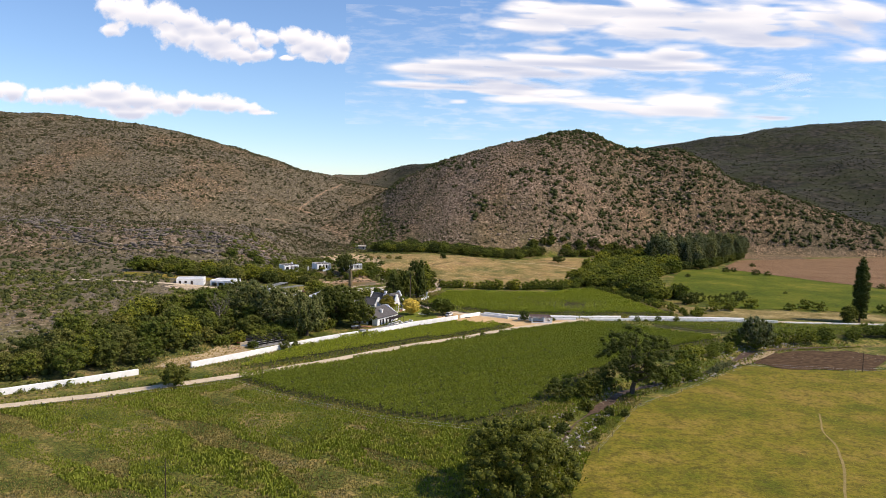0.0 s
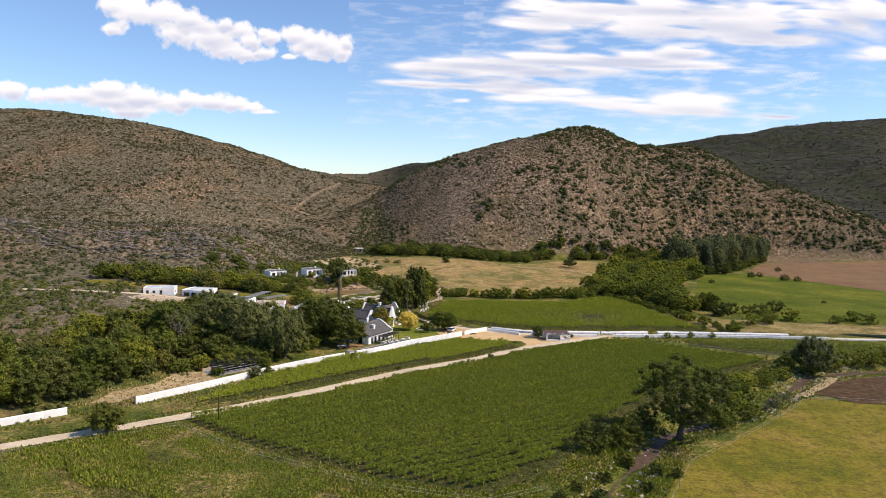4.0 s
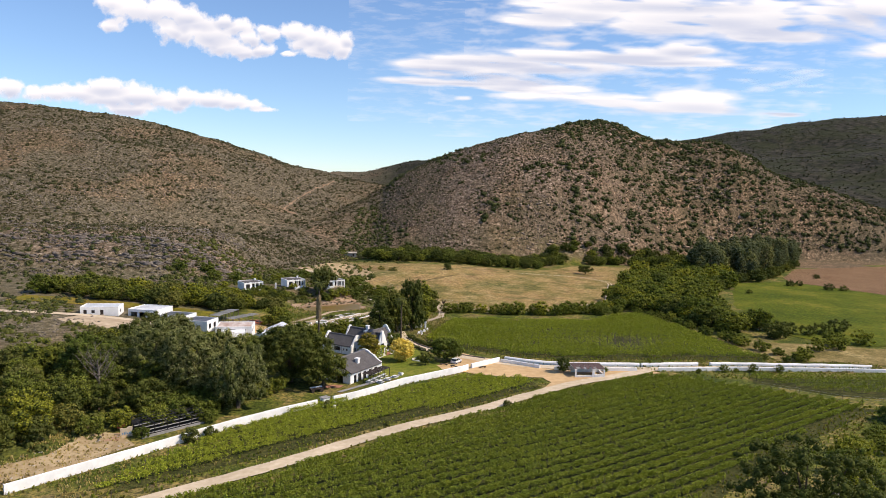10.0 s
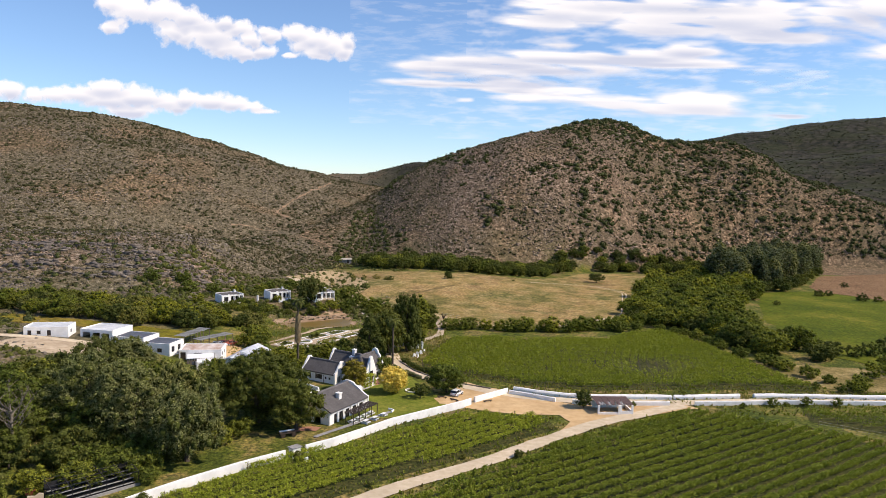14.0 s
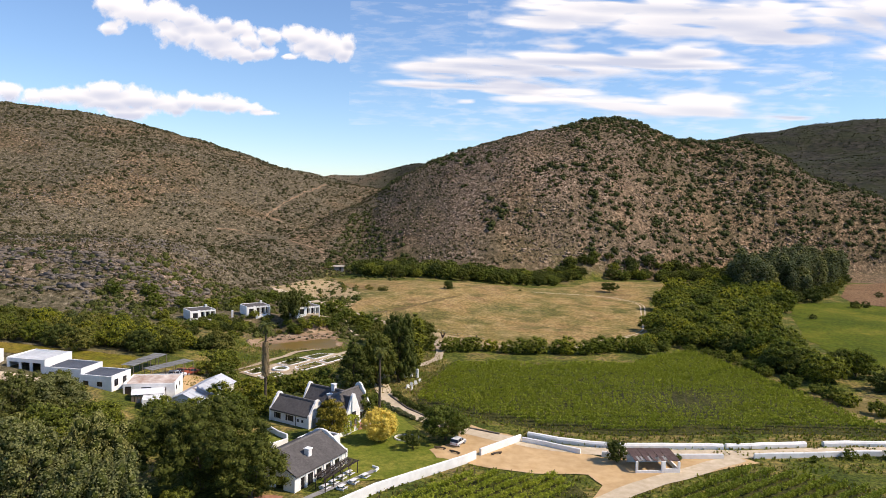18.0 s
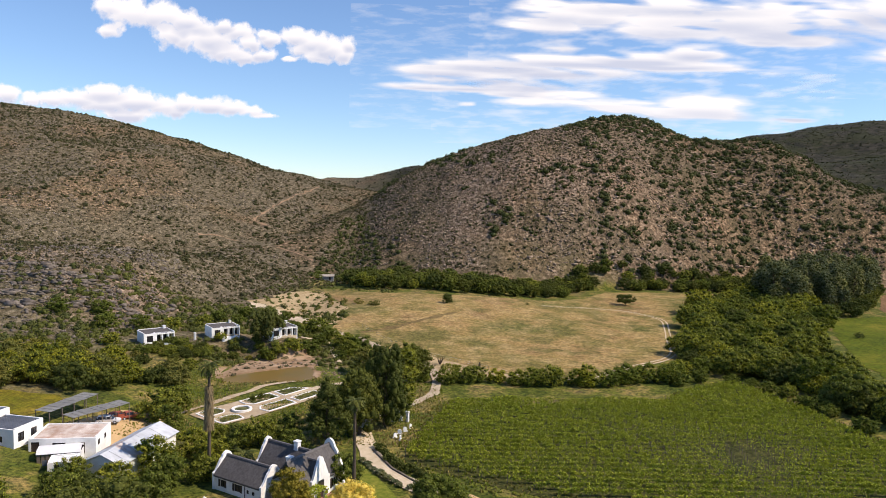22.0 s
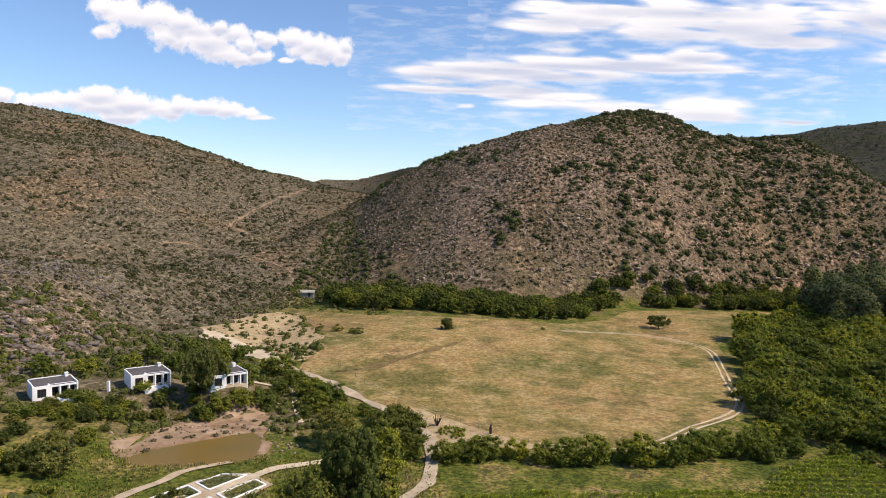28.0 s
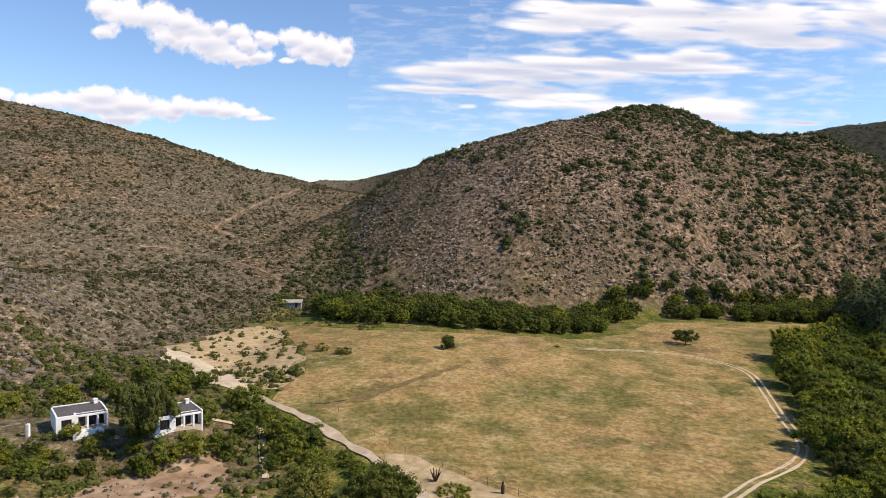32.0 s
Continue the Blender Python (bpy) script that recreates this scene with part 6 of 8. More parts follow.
one(-9.0, 338, "gum_tree", "tall bright-green tree behind the farmhouse", "tree", "round", 7, 16.5, 1.0, M["leaf_mid"], 80, 50, 0.33, 1.4, 0.4, 67, 9)
one(-19, 336, "broadleaf_tree", "mid-green tree beside the garden lane", "tree", "round", 9, 10, 0.6, M["leaf_mid"], 70, 45, 0.33, 1.3, 0.3, 68, 8)
one(-12.8, 284.8, "golden_tree", "round golden-yellow clipped tree on the lawn", "tree", "ball", 7.0, 6.9, 0.7, M["leaf_gold"], 120, 64, 0.2, 0.95, 0.22, 69, 8)
one(-22.6, 286.2, "golden_cypress", "golden-green egg-shaped conifer beside the house", "tree", "ball", 6.2, 8.0, 0.2, M["leaf_yew"], 150, 60, 0.19, 0.75, 0.2, 70, 6)
one(0.6, 287.2, "shade_tree", "round dark green tree beside the car park", "tree", "round", 9.2, 6.8, 1.0, M["leaf_mid"], 100, 60, 0.26, 1.1, 0.28, 71, 9)
one(-5.7, 281.4, "small_tree", "small dark green tree on the lawn", "tree", "round", 4.6, 3.9, 0.8, M["leaf_dark"], 35, 50, 0.2, 0.7, 0.12, 72, 6)
one(-16.3, 299.5, "fig_tree", "leafy green tree beside the house stoep", "tree", "round", 6.5, 5.5, 0.4, M["leaf_mid"], 60, 55, 0.24, 0.95, 0.18, 73, 7)
one(-8.5, 369, "broadleaf_tree", "large dark green tree beside the garden lane", "tree", "round", 11, 9.5, 0.3, M["leaf_dark"], 110, 55, 0.32, 1.4, 0.35, 74, 9)
one(-21, 372, "broadleaf_tree", "open mid-green tree beside the garden lane", "tree", "round", 9, 7.5, 0.5, M["leaf_olive"], 60, 45, 0.32, 1.2, 0.25, 75, 9)
one(-55, 394, "pepper_tree", "tall olive-brown tree among the cottages", "tree", "weeping", 10, 9.5, 0.4, M["leaf_olive"], 100, 60, 0.3, 1.2, 0.3, 76, 8)
one(87, 520, "thorn_tree", "lone flat green thorn tree on the meadow", "tree", "round", 8.5, 5.5, 1.2, M["leaf_dark"], 50, 40, 0.34, 1.1, 0.22, 77, 7)
one(0.3, 474.5, "shrub", "lone round green shrub on the meadow", "shrub", "round", 4.6, 4.0, 0.1, M["leaf_dark"], 30, 40, 0.3, 0.9, 0.12, 78, 5)
one(33.3, 277.5, "small_tree", "small dark green tree beside the ruined shed", "tree", "round", 4.4, 4.2, 0.6, M["leaf_dark"], 36, 50, 0.22, 0.8, 0.12, 79, 6)


def shrubs(rows, name, label, category, kind, w, h, mat, seed, group, n=26, leaves=36, size=0.28, clump=0.8):
    p = make_tree(name, label, category, kind, w, h, 0.1, mat, n, leaves, size, clump, 0.1, seed, 4, group=group)
    place(p, rows)


def along(pts, gap, seed, spread=1.5, lo=0.7, hi=1.3):
    rg = np.random.default_rng(seed)
    return [(x + rg.uniform(-spread, spread), y + rg.uniform(-spread, spread), rg.uniform(lo, hi)) for x, y in resample(pts, gap)]


# hedges, clumps and lone shrubs
shrubs([(-60, 226, 1), (-56, 230, 1.1), (-52, 233, .9), (-63, 232, 1.1), (-49, 243, 1), (-44, 247, .9), (-53, 240, 1.2), (-57, 236, 1.1), (-66, 223, .9), (-41, 252, .8), (-70, 218, .8), (-60, 219, .5), (-50, 229, .6)], "wood_shrub", "dense dark green shrub at the edge of the wood", "shrub", "round", 6.5, 4.4, M["leaf_mid"], 94, "wood edge shrubs", 40, 44, 0.3, 1.0)
shrubs([(x, y, q) for x, y, q in along([(146, 510), (165, 503), (187, 504), (215, 540), (240, 580), (258, 604)], 7, 12, 3)], "valley_shrub", "dark green shrub at the foot of the poplars", "shrub", "round", 8, 6, M["leaf_dark"], 95, "shrubs below the poplars", 40, 40, 0.4, 1.2)
HEDGE = [(-6, 366), (10, 369), (30, 369), (45, 371), (62, 376), (74, 386)]
shrubs(along(HEDGE, 4.4, 1, 1.6), "hedge_shrub", "bushy mid-green hedge shrub between vineyard and meadow", "shrub", "round", 6, 4.2, M["leaf_bright"], 81, "hedge shrubs", 32, 40, 0.3, 1.0)
shrubs(along([(66, 374), (82, 378), (90, 362), (96, 335), (103, 312), (112, 300)], 5.5, 2, 2.0), "hedge_shrub", "low green shrub along the vineyard edge", "shrub", "round", 5, 3, M["leaf_mid"], 82, "vineyard edge shrubs")
shrubs(along([(31, 171), (36, 174), (41, 178), (44, 183)], 3, 3, 1.5), "stream_shrub", "dark green stream-side shrub", "shrub", "round", 6, 4.6, M["leaf_dark"], 83, "stream shrubs", 34, 40)
shrubs(along([(60, 188), (66, 190), (78, 212), (86, 222), (95, 232), (103, 240), (118, 243), (140, 254), (170, 262), (210, 268)], 6, 4, 2.5), "stream_shrub", "green stream-side shrub with dense leaves", "shrub", "round", 6, 4.4, M["leaf_mid"], 84, "stream shrubs", 34, 40)
shrubs(along([(88, 214), (92, 217), (80, 203)], 3, 5, 0.6, 0.4, 0.7), "stream_shrub", "small round grey-green shrub among stream stones", "shrub", "round", 4.5, 3.4, M["leaf_grey"], 85, "stream shrubs")
shrubs([(21, 138, .7), (27, 149, .75), (30, 158, .6), (36, 166, .8), (18, 130, .6), (58, 193, .7), (70, 203, .7), (24, 152, .5), (20, 147, .5), (36, 152, .55), (40, 160, .6), (33, 143, .4), (43, 158, .5)], "stream_shrub", "small dark shrub on the stream bank", "shrub", "round", 4.5, 3.2, M["leaf_dark"], 86, "stream shrubs")
shrubs(along([(112, 302), (125, 310), (137, 326), (150, 322), (170, 328), (190, 322), (215, 326), (240, 318)], 9, 6, 4), "field_shrub", "green thorn shrub along the field edge", "shrub", "round", 6.5, 4.4, M["leaf_mid"], 87, "field edge shrubs", 34, 40)
shrubs(along([(117, 332), (135, 343), (150, 345)], 6, 7, 3), "field_shrub", "dark green thorn shrub along the field edge", "shrub", "round", 6.5, 4.6, M["leaf_dark"], 88, "field edge shrubs", 34, 40)
shrubs([(200, 488, .9), (206, 490, .8), (215, 474, 1.0), (222, 472, .8), (160, 451, .6), (237, 530, .8), (189, 380, .4), (240, 360, .5), (262, 412, .8), (270, 408, .7)], "field_shrub", "dark shrub standing in the fields", "shrub", "round", 6, 4, M["leaf_dark"], 89, "shrubs in the fields")
shrubs([(80.5, 282.5, .55), (89, 283.2, .6), (72.3, 280.2, .35), (97, 284, .55), (84, 283, .3), (105.2, 297, .6), (60, 287.6, .5), (45.5, 279.2, .35), (100, 300, .5)], "wall_shrub", "small green tree beside the low white wall", "shrub", "round", 4.5, 4, M["leaf_mid"], 90, "shrubs beside the walls")
shrubs([(-41.8, 221.6, .5), (-46.5, 219.6, .7), (-49.5, 217.0, .9), (-26.7, 240.6, .5), (14.7, 244.6, .5), (-12, 229.5, .3), (4, 243.5, .3)], "wall_shrub", "dusty green shrub beside the white wall", "shrub", "round", 3.6, 3.4, M["leaf_olive"], 91, "shrubs along the track")
shrubs(along([(-14.5, 310), (-9, 302.5), (-5, 298.8), (2, 294)], 1.5, 8, 0.2, 0.8, 1.2), "edging_shrub", "small clipped grey-green edging shrub beside the drive", "shrub", "round", 1.5, 0.9, M["leaf_grey"], 92, "drive edging shrubs", 10, 40, 0.13, 0.35)
shrubs(along([(-12.5, 317), (-8, 309), (-2, 303), (3, 299)], 1.7, 9, 0.3, 0.8, 1.2), "edging_shrub", "low dark hedge shrub above the drive wall", "shrub", "round", 2.0, 1.2, M["leaf_dark"], 93, "drive hedge shrubs", 14, 40, 0.16, 0.45)
COTTAGE_WOOD = [(-150, 335), (-100, 330), (-80, 336), (-68, 344), (-63, 355), (-66, 372), (-60, 380), (-50, 384), (-50, 394), (-62, 396), (-72, 392), (-80, 376), (-100, 374), (-150, 375)]
variants([(x, y, s * float(np.interp(y, [346, 360, 370], [1.0, 0.62, 0.38]))) for x, y, s in scatter(COTTAGE_WOOD, 6.5, 15)], [
    make_tree("broadleaf_tree", "bright mid-green tree below the cottages", "tree", "round", 9, 6, 0.5, M["leaf_bright"], 60, 45, 0.3, 1.2, 0.2, 101, group="cottage trees"),
    make_tree("broadleaf_tree", "dark green tree below the cottages", "tree", "round", 8, 5.2, 0.3, M["leaf_dark"], 55, 45, 0.3, 1.2, 0.2, 102, group="cottage trees"),
    make_tree("thorn_tree", "olive-green thorn tree below the cottages", "tree", "round", 8, 5, 0.3, M["leaf_olive"], 50, 45, 0.28, 1.1, 0.2, 103, group="cottage trees")])
shrubs([(-49.5, 388.5, .8), (-45.5, 391.5, .85), (-53.5, 386.5, .75), (-41.5, 395.5, .9), (-24, 393, .7), (-18, 394, .6), (-31, 391, .6), (-15, 389, .6), (-25, 384, .7), (-75, 384, .5), (-79, 378, .5), (-95, 377, .8), (-63.5, 389.5, .5), (-96, 400, 1), (-104, 392, 1.1), (-88, 404, .9), (-80, 410, 1), (-72, 418, 1), (-62, 424, 1.1), (-58, 430, .9), (-48, 424, .8), (-44, 420, 1.2), (-39, 412, 1), (-41, 406, .8), (-33, 405, 1.1), (-27, 401, 1.2), (-29, 396, 1), (-22, 388, .8), (-47, 402, 1), (-52, 404, .9), (-65, 436, .9), (-72, 430, 1), (-80, 424, .9), (-110, 402, 1), (-120, 396, 1)], "cottage_shrub", "bushy green shrub among the cottages", "shrub", "round", 6.5, 4.6, M["leaf_mid"], 104, "cottage shrubs", 36, 44, 0.3, 1.0)
variants([(x, y, s * 0.62) for x, y, s in scatter([(-84, 372), (-64, 376), (-58, 386), (-60, 395), (-68, 393), (-78, 384), (-88, 382)], 5.0, 16)], [
    make_tree("cottage_shrub", "dense mid-green thorn bush below the cottages", "shrub", "round", 6.5, 4.2, 0.1, M["leaf_mid"], 40, 46, 0.3, 1.0, 0.12, 111, 4, group="bushes below the cottages"),
    make_tree("cottage_shrub", "dense dark green thorn bush below the cottages", "shrub", "round", 6, 3.8, 0.1, M["leaf_dark"], 40, 46, 0.3, 1.0, 0.12, 112, 4, group="bushes below the cottages")])
shrubs([(-36, 317, 1), (-31.5, 318.5, 1.05), (-40, 314.5, .9), (-44, 316, .8), (-28, 313, .8), (-42, 308, .9), (-47, 311, .9), (-50, 303, 1.1), (-46, 297, 1), (-52, 292, 1), (-45, 288, 1), (-55, 285, 1.1), (-60, 290, 1), (-41, 300, .8), (-62, 296, .8), (-48, 281, 1.1), (-56, 276, 1.1), (-40, 276, .9), (-34, 273, .9), (-62, 330, 1.2), (-57, 325, .9), (-60, 337, 1), (-54, 318, .7)], "garden_tree", "leafy green garden tree behind the houses", "tree", "round", 7, 5.6, M["leaf_mid"], 105, "garden trees", 44, 46, 0.3, 1.1)
shrubs([(-28.6, 463, .6), (-36.7, 468, .7), (-31, 464, .5), (-43.6, 475, .5), (-48, 470, .4), (-52, 462, .45), (-57, 456, .5), (-50, 480, .5), (36, 494, .3), (-60, 470, .5), (-66, 462, .5)], "hill_shrub", "low olive shrub at the meadow's edge", "shrub", "round", 6, 3.4, M["leaf_olive"], 106, "meadow edge shrubs")
shrubs([(-58, 562, 1), (-50, 556, .9), (-44, 566, 1), (-70, 556, .8), (-72, 566, .9)], "valley_shrub", "bright green shrub around a stone hut", "shrub", "round", 7, 4, M["leaf_mid"], 107, "shrubs around the hut")
shrubs([(2.0, 382.4, 1)], "groundcover", "low rounded bright-green succulent mound", "plant", "round", 7, 1.5, M["leaf_mid"], 108, "", 26, 50, 0.2, 0.6)


bare = thing("bare_tree", "dead bare tree with pale grey branches in the wood", "tree", put(-75.5, 233.0, 1.0, 0))
rg = np.random.default_rng(90)
bm = bmesh.new()
tube(bm, [(0, 0, -0.3), (0.2, 0, 4), (0, 0.2, 8)], [0.28, 0.22, 0.16], 7)
part("trunk", bm, M["rock_pale"], bare, "weathered grey trunk")
for i in range(16):
    a, z0 = 2.4 * i, 4 + 0.26 * i
    ln = 3.4 + 2.2 * rg.random()
    bm = bmesh.new()
    tip = (math.cos(a) * ln * 0.8, math.sin(a) * ln * 0.8, z0 + ln * 0.95)
    mid = (tip[0] * 0.5, tip[1] * 0.5, z0 + ln * 0.35)
    tube(bm, [(0, 0, z0), mid, tip], [0.12, 0.08, 0.025], 5)
    for k in range(4):
        q = Vector(mid).lerp(Vector(tip), 0.15 + 0.22 * k)
        tube(bm, [tuple(q), tuple(q + Vector((rg.normal(0, 0.9), rg.normal(0, 0.9), 0.9 + rg.random())))], [0.045, 0.015], 4)
    part("branch", bm, M["rock_pale"], bare)


# ---- palms ----
def palm(name, label, x, y, h, frond, skirt, n=26, seed=1):
    rg = np.random.default_rng(seed)
    e = thing(name, label, "palm tree", put(x, y, 1.0, 0))
    bm = bmesh.new()
    tube(bm, [(0, 0, -0.3), (0.05, 0, h * 0.5), (0, 0.05, h)], [0.34, 0.26, 0.2], 9)
    part("trunk", bm, M["bark"], e, "ringed grey-brown palm trunk")
    if skirt:
        k = 1900
        z = rg.uniform(h * 0.45, h * 0.82, k)
        a = rg.uniform(0, 6.28, k)
        r = 0.35 + 0.85 * rg.random(k) * (1 - (z / (h * 0.8)) * 0.6)
        c = np.stack([np.cos(a) * r, np.sin(a) * r, z], -1)
        d = np.stack([np.cos(a) * 0.35, np.sin(a) * 0.35, -np.ones(k)], -1) * 0.5
        s = np.stack([-np.sin(a), np.cos(a), np.zeros(k)], -1) * 0.08
        mesh_part("skirt", leaf_mesh("skirt", np.stack([c - s, c + s, c + d + s * 0.3, c + d - s * 0.3], 1), M["dry_frond"]), e, "grey skirt of dead fronds")
    for i in range(n):
        a, tilt = 2.4 * i, 1.1 - 1.9 * i / n
        bm = bmesh.new()
        m = 6
        pts = []
        for j in range(m + 1):
            u = j / m
            rr = frond * u * math.cos(tilt - u * 0.9)
            zz = h + frond * u * math.sin(tilt - u * 0.9)
            pts.append(Vector((math.cos(a) * rr, math.sin(a) * rr, zz)))
        side = Vector((-math.sin(a), math.cos(a), 0))
        for j in range(m):
            w0, w1 = 0.42 * math.sin(math.pi * min(0.98, j / m + 0.08)), 0.42 * math.sin(math.pi * min(0.98, (j + 1) / m + 0.04))
            for sg in (-1, 1):
                p0, p1 = pts[j], pts[j + 1]
                bm.faces.new([bm.verts.new(v) for v in (p0, p1, p1 + side * sg * w1 - Vector((0, 0, w1 * 0.5)), p0.lerp(p1, 0.45) + side * sg * w0 - Vector((0, 0, w0 * 0.5)))])
        part("frond", bm, M["dry_frond"] if i > n * 0.82 else M["palm"], e)
    return e


palm("fan_palm", "tall fan palm with a shaggy skirt of dead fronds", -40.0, 300.5, 20.3, 2.4, True, 34, 5)
palm("fan_palm", "slender tall fan palm beside the farmhouse", -13.6, 292.3, 17.2, 2.0, False, 30, 6)
palm("date_palm", "low feathery date palm behind the farmhouse", -35.5, 305.5, 2.4, 3.4, False, 34, 7)


# ---- vines ----
def vine_rows(poly, angle, gap, label, group, per_m, width, height, size, mat, seed, keep=None, stakes=None):
    rg = np.random.default_rng(seed)
    d = np.array([math.cos(radians(angle)), math.sin(radians(angle))])
    n = np.array([-d[1], d[0]])
    p = np.array(poly, float)
    lo, hi = (p @ n).min(), (p @ n).max()
    a0, a1 = (p @ d).min(), (p @ d).max()
    post = None
    c = lo + gap * 0.5
    while c < hi:
        s = np.arange(a0, a1, 0.5)
        xy = s[:, None] * d + c * n
        ok = inside(xy[:, 0], xy[:, 1], poly)
        c += gap
        if ok.sum() < 8:
            continue
        s = s[ok]
        k = int(len(s) * 0.5 * per_m)
        shoots = rg.uniform(s[0] - 0.25, s[-1] + 0.25, int(len(s) * 0.5 * 8.0))
        pick = rg.integers(0, len(shoots), k)
        tall, lean = (0.7 + 0.45 * rg.random(len(shoots)))[pick], rg.normal(0, 0.2, len(shoots))[pick]
        t = shoots[pick] + rg.normal(0, 0.17, k)
        gap_noise = vnoise(t, np.full(k, c), 2.2, seed)
        base = t[:, None] * d + c * n
        if keep is not None:
            m = rg.random(k) < keep(base[:, 0], base[:, 1])
            t, gap_noise, base, k, tall, lean = t[m], gap_noise[m], base[m], int(m.sum()), tall[m], lean[m]
        if k < 10:
            continue
        rise = np.sqrt(rg.random(k))
        off = (rg.normal(0, 0.24, k) + lean * (0.4 + rise)) * width
        up = height * (0.25 + 0.75 * rise * tall) * (1 + 0.25 * gap_noise) - 0.25 * np.abs(off)
        q = base + off[:, None] * n
        pos = np.stack([q[:, 0], q[:, 1], ground_z(q[:, 0], q[:, 1]) + np.maximum(up, 0.15)], -1)
        nr = np.stack([n[0] * off, n[1] * off, np.full(k, 0.5)], -1)
        nr /= np.linalg.norm(nr, axis=1)[:, None]
        row = tagged(new("trellised_vine", leaf_mesh("trellised_vine", leaf_quads(pos, nr, size, rg, 0.45), mat)), label, "vine", group)
        for end in (s[0], s[-1]):
            e = end * d + c * n
            if post is None:
                bm = bmesh.new()
                tube(bm, [(0, 0, -0.3), (0, 0, 1.7)], [0.06, 0.05], 6)
                post = part("end_post", bm, M["post"], row, "weathered wooden end post")
                ob = post
            else:
                ob = new("end_post", post.data)
                ob.parent = row
            ob.location = (e[0], e[1], gz(e[0], e[1]))
        if stakes:
            for u in np.arange(s[0] + 1, s[-1], 2.6):
                e = u * d + c * n
                if ((e[0] - stakes[0]) / stakes[2]) ** 2 + ((e[1] - stakes[1]) / stakes[3]) ** 2 < 1:
                    ob = new("stake", post.data)
                    ob.parent = row
                    ob.location = (e[0], e[1], gz(e[0], e[1]) - 0.1)


vine_rows(BIG_VINES, 35.5, 2.6, "long dense green vine row in the large vineyard", "large vineyard rows", 170, 0.62, 1.65, 0.13, M["leaf_vine"], 201)
vine_rows(SMALL_VINES, 43.0, 2.4, "bright green bushy vine row beside the white wall", "strip vineyard rows", 120, 0.9, 1.45, 0.13, M["leaf_vine_bright"], 202)
vine_rows(BACK_VINES, 1.0, 2.3, "green trellised vine row behind the low walls", "back vineyard rows", 100, 0.46, 1.55, 0.15, M["leaf_vine_bright"], 203,
          lambda x, y: 0.95 - 0.75 * np.exp(-(((x - 57) / 20) ** 2 + ((y - 318) / 14) ** 2)) - 0.25 * (vnoise(x, y, 12, 8) < -0.12), (55, 320, 26, 18))
vine_rows(EAST_VINES, 2.0, 2.6, "sparse vine row on wooden posts", "east vineyard rows", 44, 0.6, 1.4, 0.14, M["leaf_vine"], 204)


# ---- water ----
def flat_sheet(name, poly, z, mat, label, category):
    bm = bmesh.new()
    bm.faces.new([bm.verts.new((x, y, z)) for x, y in poly])
    me = bpy.data.meshes.new(name)
    bm.to_mesh(me)
    bm.free()
    me.materials.append(mat)
    return tagged(new(name, me), label, category, kind="structure")


flat_sheet("pond", [(-46.5 + (x + 46.5) * 1.06, 366 + (y - 366) * 1.08) for x, y in POND], 1.58, M["water"], "small muddy brown farm pond", "pond")
sheet("pond_shore", SHORE, M["shore"], "bare reddish earth bank beside the pond", "shore", 1.0, 0.06, 1.9)
p = smooth_line(STREAM[:-2], 2.0)
d = np.gradient(p, axis=0)
d /= np.linalg.norm(d, axis=1)[:, None]
nn = np.stack([-d[:, 1], d[:, 0]], -1)
wid = np.clip(0.8 + 3.4 * vnoise(p[:, 0], p[:, 1], 8, 5), 0.2, 2.4)
zw = ground_z(p[:, 0], p[:, 1])
zw = np.convolve(np.pad(zw, 6, "edge"), np.ones(13) / 13, "valid") + 0.28
v = np.stack([np.column_stack([p + nn * wid[:, None], zw]), np.column_stack([p - nn * wid[:, None], zw])], 1)
ii = np.arange(len(p) * 2).reshape(-1, 2)
me = raw_mesh("stream", v, np.stack([ii[:-1, 0], ii[:-1, 1], ii[1:, 1], ii[1:, 0]], -1), 4, M["stream_water"], True)
tagged(new("stream", me), "shallow stony stream between the fields", "stream", kind="structure")


# ---- scattered stuff ----
def boulders(name, xy, r, mat, label, category, seed):
    """Many small faceted stones in one mesh."""
    rg = np.random.default_rng(seed)
    t = (1 + 5 ** 0.5) / 2
    ico = np.array([(-1, t, 0), (1, t, 0), (-1, -t, 0), (1, -t, 0), (0, -1, t), (0, 1, t), (0, -1, -t), (0, 1, -t), (t, 0, -1), (t, 0, 1), (-t, 0, -1), (-t, 0, 1)]) / 1.9
    fc = np.array([(0, 11, 5), (0, 5, 1), (0, 1, 7), (0, 7, 10), (0, 10, 11), (1, 5, 9), (5, 11, 4), (11, 10, 2), (10, 7, 6), (7, 1, 8), (3, 9, 4), (3, 4, 2), (3, 2, 6), (3, 6, 8), (3, 8, 9), (4, 9, 5), (2, 4, 11), (6, 2, 10), (8, 6, 7), (9, 8, 1)])
    n = len(xy)
    z = ground_z(xy[:, 0], xy[:, 1])
    v = ico[None] * (0.55 + 0.9 * rg.random((n, 12, 1)))
    a = rg.uniform(0, 6.28, n)
    ca, sa = np.cos(a)[:, None], np.sin(a)[:, None]
    sc = r[:, None, None] * np.stack([np.ones(n), 0.6 + 0.5 * rg.random(n), 0.5 + 0.35 * rg.random(n)], -1)[:, None, :]
    v = v * sc
    v = np.stack([v[..., 0] * ca - v[..., 1] * sa, v[..., 0] * sa + v[..., 1] * ca, v[..., 2]], -1)
    v += np.stack([xy[:, 0], xy[:, 1], z + r * 0.12], -1)[:, None, :]
    f = fc[None] + (np.arange(n) * 12)[:, None, None]
    return tagged(new(name, raw_mesh(name, v, f, 3, mat)), label, category, kind="stuff")


